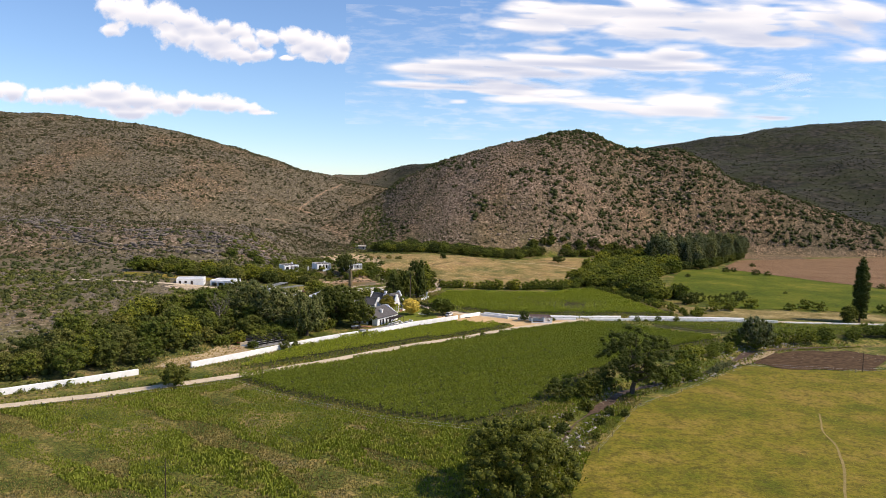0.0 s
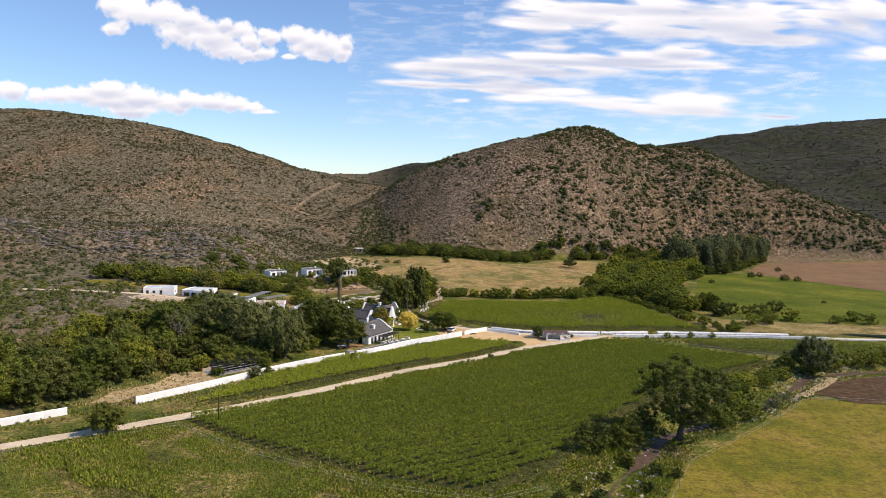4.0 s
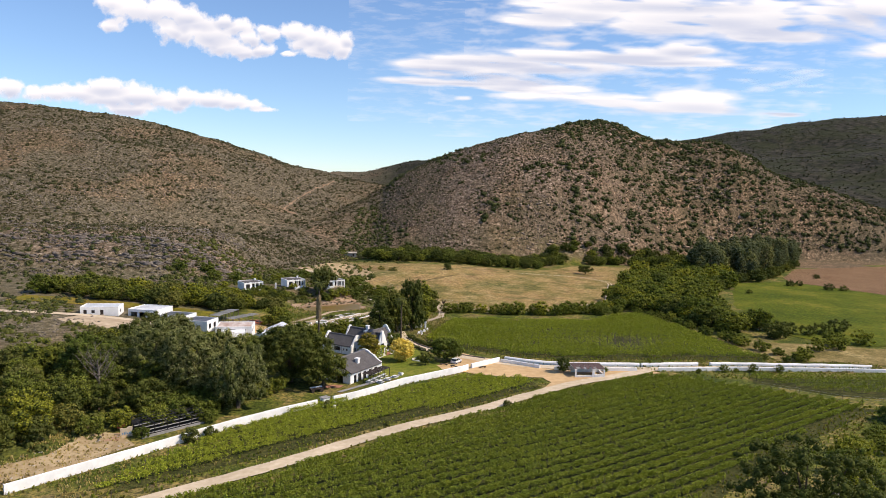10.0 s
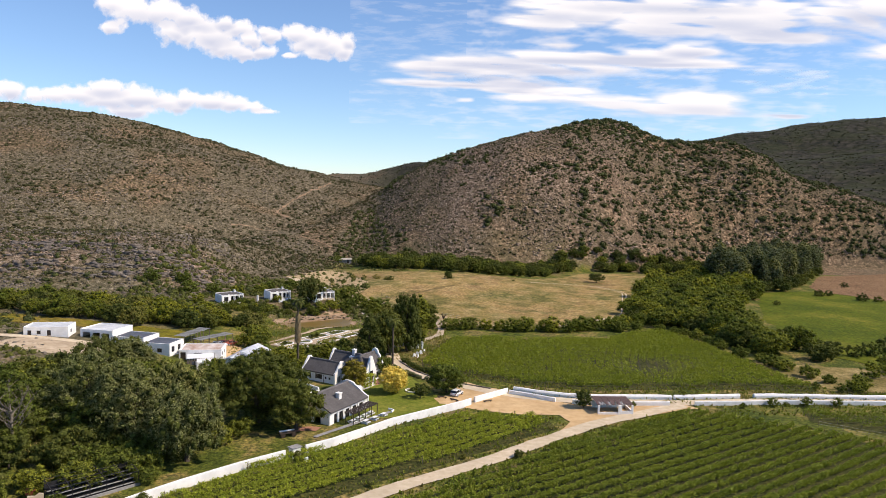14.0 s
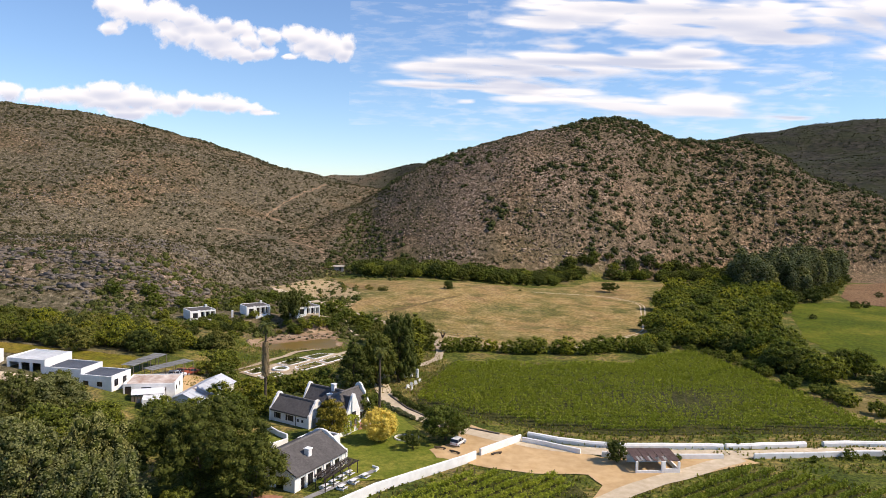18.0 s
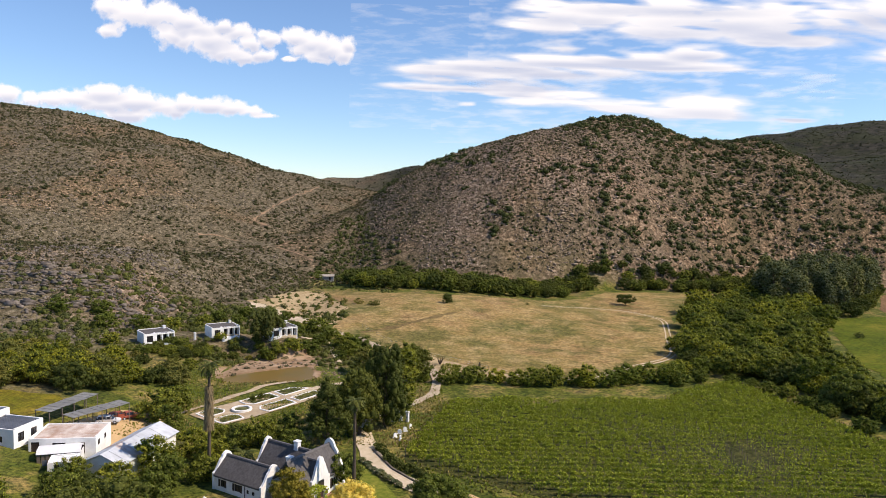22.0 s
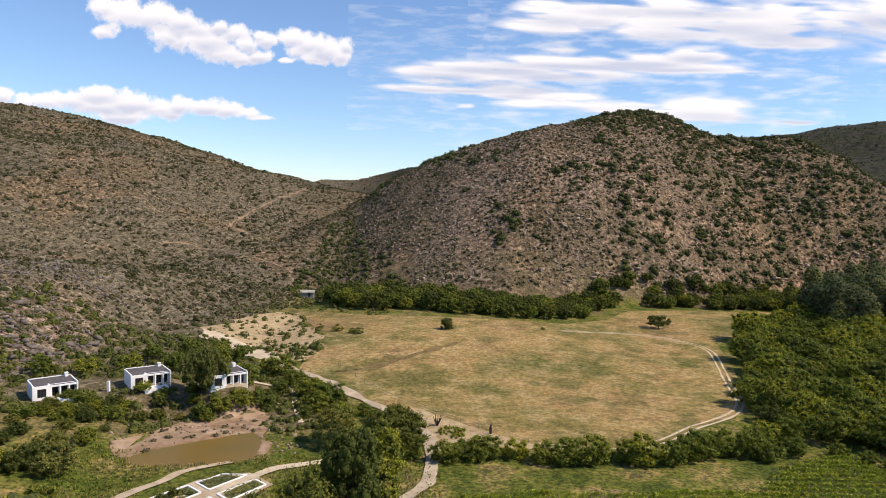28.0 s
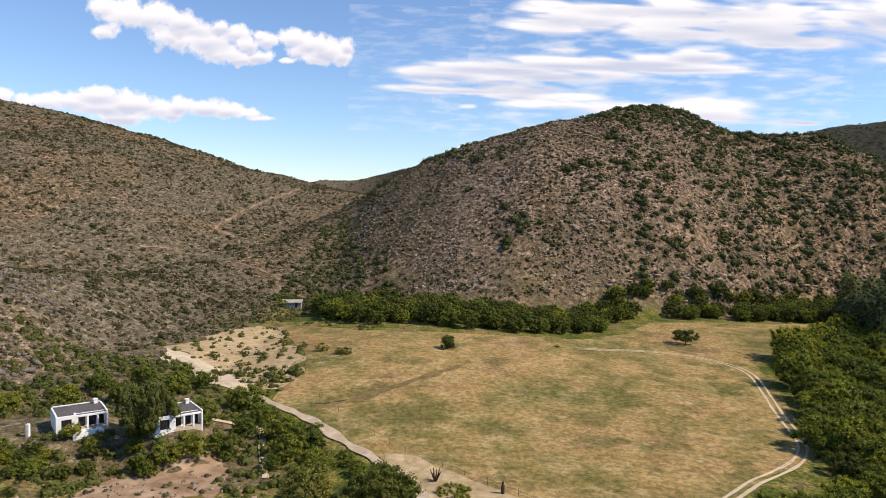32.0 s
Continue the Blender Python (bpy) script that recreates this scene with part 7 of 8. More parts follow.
def scrub(name, xy, r, h, leaves, size, mat, label, seed, core=False):
    rg = np.random.default_rng(seed)
    n = len(xy)
    z = ground_z(xy[:, 0], xy[:, 1])
    d = rg.normal(size=(n, leaves, 3))
    d[..., 2] = np.abs(d[..., 2])
    d /= np.linalg.norm(d, axis=2)[..., None]
    foot = np.stack([xy[:, 0], xy[:, 1], z], -1)[:, None, :]
    c = foot + d * np.stack([r, r, h], -1)[:, None, :] * (0.6 + 0.5 * rg.random((n, leaves, 1)))
    s = np.repeat(r * size, leaves)[:, None]
    q = leaf_quads(c.reshape(-1, 3), d.reshape(-1, 3), s, rg, 0.7)
    if not core:
        return tagged(new(name, leaf_mesh(name, q, mat)), label, "scrub", kind="stuff")
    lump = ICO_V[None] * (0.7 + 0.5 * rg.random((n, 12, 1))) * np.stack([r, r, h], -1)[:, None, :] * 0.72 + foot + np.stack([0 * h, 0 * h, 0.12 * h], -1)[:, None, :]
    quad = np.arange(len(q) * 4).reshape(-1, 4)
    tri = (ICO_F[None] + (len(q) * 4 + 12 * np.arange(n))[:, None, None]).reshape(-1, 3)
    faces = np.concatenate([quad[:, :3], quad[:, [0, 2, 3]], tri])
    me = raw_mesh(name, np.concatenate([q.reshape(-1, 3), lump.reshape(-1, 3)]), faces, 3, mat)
    return tagged(new(name, me), label, "scrub", kind="stuff")


def random_xy(n, x0, x1, y0, y1, seed, test):
    rg = np.random.default_rng(seed)
    xy = np.column_stack([rg.uniform(x0, x1, n), rg.uniform(y0, y1, n)])
    return xy[test(xy[:, 0], xy[:, 1])]


def on_left_hill(x, y):
    return ((y > np.interp(x, [-500, -130, -100, -40], [345, 385, 425, 585])) & (x < np.interp(y, [560, 830], [-50, -62])) & (y < 860)
            & (line_dist(x, y, [(-74, 457), (-54, 437), (-42, 427)]) > 3) & (line_dist(x, y, TRAIL) > 2.4) & (line_dist(x, y, TRAIL_TOP) > 2.8))


def on_right_hill(x, y):
    return (y > np.interp(x, [-62, 30, 120, 200, 280, 350, 520], [594, 572, 594, 645, 670, 674, 664])) & (x > np.interp(y, [560, 830], [-50, -62])) & (y < 800) & (x < 480)


BANK = [(-84, 188), (-74, 190), (-60, 214), (-64, 220), (-82, 200)]
LANE = [(-1.5, 360), (-1.7, 371), (-2.5, 380), (-7.6, 390), (-14, 399), (-26, 413), (-42.5, 427), (-54, 437), (-74, 457)]
TRAIL = [(-160, 623), (-147, 633), (-136, 634), (-128.5, 635), (-109.5, 621), (-96, 617), (-83, 605)]
TRAIL_TOP = [(-130, 672), (-133, 677), (-141.5, 681), (-139, 705), (-137.5, 722), (-133.5, 746), (-127, 770), (-117, 806)]
ribbon("hill_trail_1", TRAIL[:4], 0.7, M["trail"], "orange cut of a hill track", "track", 2.0, 0.3, 1.2)
ribbon("hill_trail_2", TRAIL_TOP, 1.2, M["trail"], "orange jeep track climbing the hill", "track", 2.0, 0.3, 1.6)
ribbon("hill_trail_3", TRAIL[4:], 0.6, M["trail"], "pale eroded end of a hill track", "track", 2.0, 0.3, 1.0)

rg = np.random.default_rng(52)


def thick(x, y, seed):
    """How thickly bushes stand: drifts and gaps at two scales."""
    return vnoise(x, y, 34, seed) + 0.7 * vnoise(x, y, 12, seed + 1)


xy = random_xy(44000, -520, -40, 340, 860, 51, on_left_hill)
r = 0.4 + 0.7 * rg.random(len(xy)) ** 2
scrub("hill_scrub", xy, r, r * 0.8, 7, 0.62, M["scrub"], "low brown-green scrub bushes covering the hill", 53)
xy = random_xy(9000, -520, -40, 340, 860, 54, on_left_hill)
xy = xy[thick(xy[:, 0], xy[:, 1], 46) + 0.5 * rg.random(len(xy)) > 0.12]
r = 0.7 + 1.5 * rg.random(len(xy)) ** 2.4
scrub("hill_bushes", xy, r, r * 0.85, 30, 0.26, M["scrub_olive"], "dull olive bushes dotted over the hill", 55, True)
xy = random_xy(30000, -60, 480, 560, 800, 56, on_right_hill)
r = 0.35 + 0.55 * rg.random(len(xy)) ** 2
scrub("hill_scrub", xy, r, r * 0.8, 7, 0.62, M["scrub"], "low dry scrub on the reddish conical hill", 57)
xy = random_xy(15000, -60, 480, 560, 800, 58, on_right_hill)
xy = xy[thick(xy[:, 0], xy[:, 1], 48) + 0.45 * sm(10, -45, xy[:, 0]) + 0.3 * sm(70, 190, xy[:, 0]) + 0.5 * rg.random(len(xy)) > 0.2]
r = 0.55 + 0.9 * rg.random(len(xy)) ** 2
scrub("hill_bushes", xy, r, r * 0.85, 22, 0.3, M["scrub_olive"], "dull olive bushes on the conical hill", 59, True)
xy = random_xy(7200, -60, 480, 560, 800, 158, on_right_hill)
xy = xy[thick(xy[:, 0], xy[:, 1], 50) + 0.75 * sm(40, 170, xy[:, 0]) + 0.4 * sm(690, 790, xy[:, 1]) + 0.4 * rg.random(len(xy)) > 0.54]
r = 1.2 + 2.3 * rg.random(len(xy)) ** 1.9
scrub("hill_bushes", xy, r, r * 0.85, 60, 0.19, M["scrub_green"], "large dark green bushes in drifts on the conical hill", 159, True)
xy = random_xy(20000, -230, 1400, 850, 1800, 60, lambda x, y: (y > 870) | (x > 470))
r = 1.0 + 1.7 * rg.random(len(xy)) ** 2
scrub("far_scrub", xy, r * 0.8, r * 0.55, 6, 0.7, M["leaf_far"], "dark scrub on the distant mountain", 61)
# bushes on the terraces behind the wood and round the cottages
xy = random_xy(3000, -320, -62, 170, 440, 62, lambda x, y: (x < np.interp(y, [170, 300, 330, 400, 440], [-112, -122, -122, -98, -62])))
r = 0.7 + 1.3 * rg.random(len(xy)) ** 2
scrub("slope_scrub", xy, r, r * 0.9, 44, 0.19, M["scrub_green"], "green and olive scrub on the stony slope", 63, True)
xy = random_xy(800, -85, -20, 432, 560, 64, lambda x, y: ~inside(x, y, MEADOW) & (line_dist(x, y, [(-74, 457), (-54, 437), (-42, 427)]) > 3))
r = 0.3 + 1.2 * rg.random(len(xy)) ** 2.5
scrub("slope_scrub", xy, r, r * 0.9, 44, 0.2, M["scrub_mid"], "olive scrub at the upper edge of the meadow", 65, True)
xy = random_xy(1500, -125, -22, 374, 452, 164, lambda x, y: ~inside(x, y, MEADOW) & (line_dist(x, y, LANE) > 2.6) & ~inside(x, y, SHORE) & (line_dist(x, y, [(-90, 386), (-84, 394)]) > 6) & (line_dist(x, y, [(-74, 397), (-50, 407)]) > 5))
r = 0.5 + 1.5 * rg.random(len(xy)) ** 2
scrub("cottage_scrub", xy, r, r * 0.95, 54, 0.18, M["scrub_mid"], "green and olive bushes on the slope round the cottages", 165, True)
xy = random_xy(700, -95, -35, 570, 690, 166, lambda x, y: np.abs(x + 64 + 0.12 * (y - 640)) < np.interp(y, [570, 690], [24, 7]))
r = 0.9 + 1.2 * rg.random(len(xy))
scrub("gully_bushes", xy, r, r * 0.95, 24, 0.28, M["scrub_green"], "fresh green bushes in the gully", 167, True)
xy = random_xy(3000, -175, -58, 150, 330, 168, lambda x, y: ~inside(x, y, BANK) & (x > np.interp(y, [150, 200, 262, 270, 300], [-150, -118, -108, -92, -84])) & (x < np.interp(y, [150, 180, 200, 215, 240, 300, 330], [-108, -86, -76, -66, -58, -84, -84])) & (line_dist(x, y, [(-160, 296), (-122, 302), (-90, 303)]) > 3) & ~((x > -122) & (x < -74) & (y > 294)))
r = 0.5 + 1.2 * rg.random(len(xy)) ** 2
scrub("wood_undergrowth", xy, r, r * 0.95, 26, 0.28, M["scrub_mid"], "green undergrowth between the wood's trees", 169, True)
xy = random_xy(4000, -215, -98, 160, 318, 176, lambda x, y: (x < np.interp(y, [160, 176, 200, 252, 270, 318], [-128, -122, -108, -97, -92, -124])) & (line_dist(x, y, [(-160, 296), (-122, 302), (-90, 303)]) > 3) & ~((x > -122) & (y > 292)) & (vnoise(x, y, 9, 65) > -0.25))
r = 0.3 + 1.3 * rg.random(len(xy)) ** 2.2
scrub("slope_bushes", xy, r, r * 0.9, 40, 0.2, M["scrub_mid"], "olive and green bushes on the stony slope", 177, True)
xy = random_xy(9000, -230, -90, 160, 330, 178, lambda x, y: (x < np.interp(y, [160, 200, 270, 330], [-122, -106, -92, -120])) & (vnoise(x, y, 11, 66) > -0.05))
boulders("slope_stones", xy, 0.12 + 0.5 * rg.random(len(xy)) ** 3, M["rock_pale"], "pale stones on the slope behind the wood", "stones", 179)
# stones
xy = random_xy(15000, -330, -98, 372, 480, 66, lambda x, y: vnoise(x, y * 2, 24, 16) + 0.6 * vnoise(x, y * 2, 9, 17) > 0.08)
boulders("spur_rocks", xy, 0.2 + 0.7 * rg.random(len(xy)) ** 3, M["rock"], "grey broken rocks on the stony spur", "rocks", 67)


def slabs(name, xy, r, mat, label, seed, strike=0.12):
    """Jagged tilted blocks of bedded rock in one mesh."""
    rg = np.random.default_rng(seed)
    n = len(xy)
    c = np.array([(x, y, z) for z in (-1, 1) for x, y in ((-1, -1), (1, -1), (1, 1), (-1, 1))], float)
    v = c[None] * (1 + 0.32 * rg.normal(size=(n, 8, 3)))
    v = v * np.stack([r * (1.0 + 1.4 * rg.random(n)), r * (0.45 + 0.3 * rg.random(n)), r * (0.3 + 0.4 * rg.random(n))], -1)[:, None, :]
    t = 0.45 + 0.18 * rg.normal(size=n)
    ct, st = np.cos(t)[:, None], np.sin(t)[:, None]
    v = np.stack([v[..., 0], v[..., 1] * ct - v[..., 2] * st, v[..., 1] * st + v[..., 2] * ct], -1)
    a = strike + 0.35 * rg.normal(size=n)
    ca, sa = np.cos(a)[:, None], np.sin(a)[:, None]
    v = np.stack([v[..., 0] * ca - v[..., 1] * sa, v[..., 0] * sa + v[..., 1] * ca, v[..., 2]], -1)
    v += np.stack([xy[:, 0], xy[:, 1], ground_z(xy[:, 0], xy[:, 1]) + 0.3 * r], -1)[:, None, :]
    f = np.array([(3, 2, 1, 0), (4, 5, 6, 7), (0, 1, 5, 4), (1, 2, 6, 5), (2, 3, 7, 6), (3, 0, 4, 7)])
    return tagged(new(name, raw_mesh(name, v, f[None] + (8 * np.arange(n))[:, None, None], 4, mat)), label, "rocks", kind="stuff")


OUTCROP = [(-100, 421), (-111, 419), (-124, 412), (-143, 407), (-165, 411), (-195, 411), (-235, 424), (-280, 455)]
ledge = []
for k in range(9):
    p = smooth_line([(x, y - 15 + 3.6 * k) for x, y in OUTCROP], 0.7)
    p = p + np.stack([3.0 * vnoise(p[:, 0], p[:, 1], 9, 80 + k), 5.0 * vnoise(p[:, 0], p[:, 1], 12, 90 + k)], -1)
    ledge.append(p[vnoise(p[:, 0], p[:, 1], 13, 100 + k) > -0.06])
xy = np.concatenate(ledge)
xy = xy + rg.normal(0, 0.8, xy.shape)
slabs("rock_ledges", xy, 0.25 + 0.75 * rg.random(len(xy)) ** 2, M["rock"], "broken grey rock ledges on the spur", 167)
xy = random_xy(5000, 0, 300, 575, 760, 180, lambda x, y: on_right_hill(x, y) & (vnoise(x, y * 2, 24, 47) + 0.5 * vnoise(x, y * 2, 8, 48) > 0.22))
slabs("hill_ledges", xy, 0.3 + 0.8 * rg.random(len(xy)) ** 2, M["rock_warm"], "pale reddish rock ledges on the conical hill", 181)
xy = random_xy(34000, -60, 420, 565, 770, 68, lambda x, y: on_right_hill(x, y) & (vnoise(x, y, 30, 18) + 0.25 * sm(150, 60, x) > -0.02))
boulders("hill_rocks", xy, 0.3 + 0.7 * rg.random(len(xy)) ** 3, M["rock_warm"], "pale reddish stones on the conical hill", "rocks", 69)
xy = random_xy(16000, -400, -50, 395, 780, 70, lambda x, y: on_left_hill(x, y) & (vnoise(x, y, 40, 19) > 0.0))
boulders("hill_rocks", xy, 0.3 + 0.6 * rg.random(len(xy)) ** 3, M["rock_pale"], "pale grey stones on the scrubby hill", "rocks", 71)
xy = random_xy(15000, 4, 130, 100, 250, 72, lambda x, y: (line_dist(x, y, STREAM) < 5.5) & (vnoise(x, y, 7, 20) > -0.15) & (line_dist(x, y, STREAM) > 0.35))
boulders("stream_stones", xy, 0.14 + 0.36 * rg.random(len(xy)) ** 2, M["pebble"], "pale stones on the stream bed", "stones", 73)
xy = random_xy(700, -72, -26, 350, 392, 74, lambda x, y: (np.hypot((x + 47.5) / 15, (y - 366) / 10) > 1.0) & (np.hypot((x + 47) / 18, (y - 370) / 14) < 1.2) & (y > 366))
boulders("shore_rocks", xy, 0.12 + 0.5 * rg.random(len(xy)) ** 3, M["rock_warm"], "pale rocks on the pond shore", "rocks", 75)


xy = random_xy(260, -64, -33, 356, 396, 174, lambda x, y: inside(x, y, SHORE) & ~inside(x, y, POND) & (vnoise(x, y, 5, 63) > 0.05))
r = 0.2 + 0.6 * rg.random(len(xy)) ** 2
scrub("shore_scrub", xy, r, r * 0.8, 18, 0.34, M["scrub"], "dry brown weeds on the pond bank", 175, True)


# ---- grass and weeds ----
def grass(name, xy, h, blades, mat, label, seed):
    rg = np.random.default_rng(seed)
    n = len(xy)
    z = ground_z(xy[:, 0], xy[:, 1])
    c = np.repeat(np.stack([xy[:, 0], xy[:, 1], z], -1), blades, 0)
    hh = np.repeat(h, blades)[:, None]
    k = len(c)
    a = rg.uniform(0, 6.28, k)
    out = np.stack([np.cos(a), np.sin(a), np.zeros(k)], -1)
    s = np.stack([-np.sin(a), np.cos(a), np.zeros(k)], -1) * (0.10 + 0.12 * rg.random((k, 1))) * hh / 0.5
    c = c + out * 0.25 * rg.random((k, 1)) * hh
    top = c + out * hh * 0.5 * rg.random((k, 1)) + np.array([0, 0, 1]) * hh * (0.6 + 0.6 * rg.random((k, 1)))
    q = np.stack([c - s, c + s, top + s * 0.5, top - s * 0.5], 1)
    return tagged(new(name, leaf_mesh(name, q, mat)), label, "grass", kind="stuff")


def rough_field(x, y):
    return ~inside(x, y, BIG_VINES) & ~inside(x, y, PASTURE) & (line_dist(x, y, TRACK) > 2.4) & (line_dist(x, y, STREAM) > 2.0) & (y < 200) & (y < np.interp(x, [-99, -51, 0, 45], [151, 185, 200, 190]))


xy = random_xy(210000, -170, 50, 40, 200, 81, lambda x, y: rough_field(x, y) & (vnoise(x, y, 3, 64) < 1.2 * sm(40, 100, y) + 1.2 * sm(-170, -100, x) - 1.3))
along_x, across_y = 0.82 * xy[:, 0] - 0.57 * xy[:, 1], 0.57 * xy[:, 0] + 0.82 * xy[:, 1]
h = 0.2 + 0.6 * np.clip(vnoise(along_x * 0.4, across_y, 9, 23) + 0.5, 0, 1) ** 1.5
m = vnoise(along_x * 0.28, across_y, 5.5, 24) + 0.5 * vnoise(along_x * 0.35, across_y, 2.6, 26) + 0.5 * vnoise(along_x, across_y, 30, 27) > -0.08
grass("rough_grass", xy[m], h[m], 3, M["grass_blade"], "tall green and yellow weeds in the rough field", 82)
grass("rough_grass", xy[~m], h[~m] * 0.55, 3, M["dry_grass"], "dry yellow grass in the rough field", 83)


def verge(x, y):
    ok = np.zeros(np.shape(x), bool)
    for ln, a, b in ((TRACK, 1.8, 4.2), (STREAM, 1.2, 7.5), (BIG_VINES + BIG_VINES[:1], 0.0, 3.5), (SMALL_VINES + SMALL_VINES[:1], 0.0, 3.0), (BACK_VINES + BACK_VINES[:1], 0.0, 4.0), ([(-104, 161), (-93, 170), (-81, 182), (-57, 206), (-35, 234), (-10, 260), (6, 275)], 0.5, 3.0), ([(18, 293), (34, 288), (75, 292), (128, 294)], 0.5, 4.5), ([(60, 279), (90, 281), (140, 283)], 0.5, 5)):
        dd = line_dist(x, y, ln)
        ok |= (dd > a) & (dd < b)
    return ok & ~inside(x, y, PASTURE) & (line_dist(x, y, TRACK) > 1.8) & ~inside(x, y, YARD)


xy = random_xy(110000, -110, 150, 130, 380, 84, verge)
h = 0.2 + 0.35 * rg.random(len(xy))
grass("verge_weeds", xy[::2], h[::2], 4, M["grass_blade"], "green weeds along tracks, walls and stream", 85)
grass("verge_weeds", xy[1::4], h[1::4], 4, M["dry_grass"], "dry grass along tracks, walls and stream", 86)
xy = random_xy(34000, 10, 150, 100, 225, 87, lambda x, y: inside(x, y, PASTURE))
grass("pasture_tufts", xy, 0.08 + 0.12 * rg.random(len(xy)), 3, M["grass_blade"], "short yellow tufts on the pasture", 88)
xy = random_xy(34000, -60, 130, 372, 545, 89, lambda x, y: inside(x, y, MEADOW))
grass("meadow_tufts", xy, 0.12 + 0.2 * rg.random(len(xy)) ** 2, 3, M["dry_grass"], "dry golden tufts on the meadow", 90)
xy = random_xy(9000, -70, 0, 318, 365, 91, lambda x, y: ~inside(x, y, POND) & (x > -66) & ~inside(x, y, GARDEN))
h = 0.15 + 0.3 * rg.random(len(xy))
m = vnoise(xy[:, 0], xy[:, 1], 7, 67) + 0.3 * rg.random(len(xy)) > 0.12
grass("garden_grass", xy[m], h[m], 4, M["grass_blade"], "rough green grass round the formal garden", 92)
grass("garden_grass", xy[~m], h[~m], 4, M["straw"], "dry straw-coloured grass round the formal garden", 193)

xy = random_xy(9000, -95, -56, 160, 245, 93, lambda x, y: inside(x, y, BANK) | ((x + y < 172) & (x + y > 118) & (vnoise(x, y, 6, 61) > 0)))
grass("bank_grass", xy, 0.15 + 0.35 * rg.random(len(xy)), 3, M["straw"], "dry straw-coloured grass on the sandy bank", 94)
xy = random_xy(500, -84, -58, 185, 222, 95, lambda x, y: inside(x, y, BANK))
boulders("bank_rubble", xy, 0.08 + 0.3 * rg.random(len(xy)) ** 2, M["pebble"], "pale rubble strewn on the sandy bank", "rubble", 96)
xy = random_xy(500, 95, 150, 206, 238, 97, lambda x, y: vnoise(x, y, 8, 62) > 0.1)
boulders("straw_clods", xy, 0.1 + 0.2 * rg.random(len(xy)) ** 2, M["pebble"], "pale clods on the churned soil", "clods", 98)
sheet("churned_ground", [(95, 216), (104, 224), (116, 231), (138, 237), (150, 229), (136, 213), (124, 207), (104, 209)], M["manure"], "dark churned soil beside the stream", "soil", 1.5, 0.16, 2.6)
ribbon("cattle_path", [(93, 213), (100, 220), (108, 228), (112, 233)], 3.0, M["bank"], "trodden sandy cattle path to the stream", "path", 1.5, 0.22, 0.8)
ribbon("cattle_path", [(68, 112), (70.5, 116.8), (77.7, 129.7), (83.3, 142.2), (84.5, 150), (91.2, 163.5)], 0.4, M["dust"], "thin trodden path across the pasture", "path", 1.5, 0.14, 0.12)
RING = smooth_line([(20, 377.5), (36.7, 374.8), (47.5, 382), (57, 392), (69, 401), (76.5, 412), (82, 436), (86, 451), (92, 474), (92, 486), (82.5, 501), (65.6, 503), (43, 496)], 2.0)
along_ring = np.gradient(RING, axis=0)
along_ring /= np.linalg.norm(along_ring, axis=1)[:, None]
for off in (-0.85, 0.85):
    ribbon("meadow_track", [tuple(q) for q in RING + off * np.stack([-along_ring[:, 1], along_ring[:, 0]], -1)], 0.6, M["track"], "worn sandy wheel rut round the meadow", "track", 2.0, 0.15, 0.15)
ribbon("farm_lane", [(-18, 331), (-14, 338), (-8, 345), (-3, 353), (-1.5, 361), (-1.7, 371), (-2.5, 380), (-7.6, 390), (-14, 399), (-18, 402.5), (-26, 413), (-35, 421.5), (-42.5, 427), (-54, 437), (-66, 449), (-74, 457)], 2.5, M["lane"], "pale sandy lane climbing past the cottages", "lane", 1.5, 0.26, 0.8)
sheet("turning_place", [(-80, 464), (-66, 457), (-52, 443), (-43, 430), (-52, 432), (-60, 436), (-70, 446), (-79, 454)], M["track"], "pale sandy turning place above the cottages", "yard", 1.5, 0.22, 1.2)
sheet("lane_verge", [(-12, 400), (-5, 399), (12, 382), (20, 376), (16, 373), (4, 377), (-1, 374), (-6, 384)], M["bank"], "pale sandy verge beside the meadow fence", "verge", 2, 0.2, 0.8)
ribbon("foot_path", [(-60, 416), (-50, 410), (-43, 410.4), (-39, 412.4)], 1.2, M["track"], "narrow sandy footpath to the cottages", "path", 1.0, 0.22, 0.2)
ribbon("foot_path", [(-39.5, 412), (-37, 406), (-35.3, 400), (-33, 392), (-31, 386)], 1.3, M["track"], "narrow sandy footpath down to the pond", "path", 1.0, 0.22, 0.3)
sheet("eroded_slope", [(-80, 466), (-64, 446), (-48, 434), (-41, 433), (-37, 446), (-43, 468), (-51, 490), (-62, 516), (-72, 500)], M["bank"], "pale eroded earth above the cottages", "slope", 1.2, 0.1, 3.6)

ribbon("mown_strip", [(-30, 425), (-22, 428), (-13.7, 435.5), (-4.3, 446), (4, 456)], 2.2, M["mown"], "faint mown strip across the meadow", "path", 1.5, 0.17, 1.4)

# ---- formal garden ----
GU, GV = Vector((0.62, 0.785, 0)), Vector((-0.785, 0.62, 0))


def garden_at(u, v):
    q = Vector((-45.8, 338.6, 0)) + GU * u + GV * v
    return (q.x, q.y)


sheet("garden_paving", [garden_at(*q) for q in ((-9.5, -6), (-2, -6.4), (12, -6), (21.5, -4.8), (21.5, 1.4), (14, 5.8), (-3, 6.4), (-9.5, 6))], M["garden_sand"], "sandy paths of a formal garden", "path", 1.5, 0.2, 0.2)
ribbon("garden_walk", [garden_at(14, 0), garden_at(20, 0), garden_at(26, 0.2), garden_at(32, -3), (-18, 366)], 1.8, M["track"], "pale paved walk leading out of the garden", "path", 1.0, 0.26, 0.1)


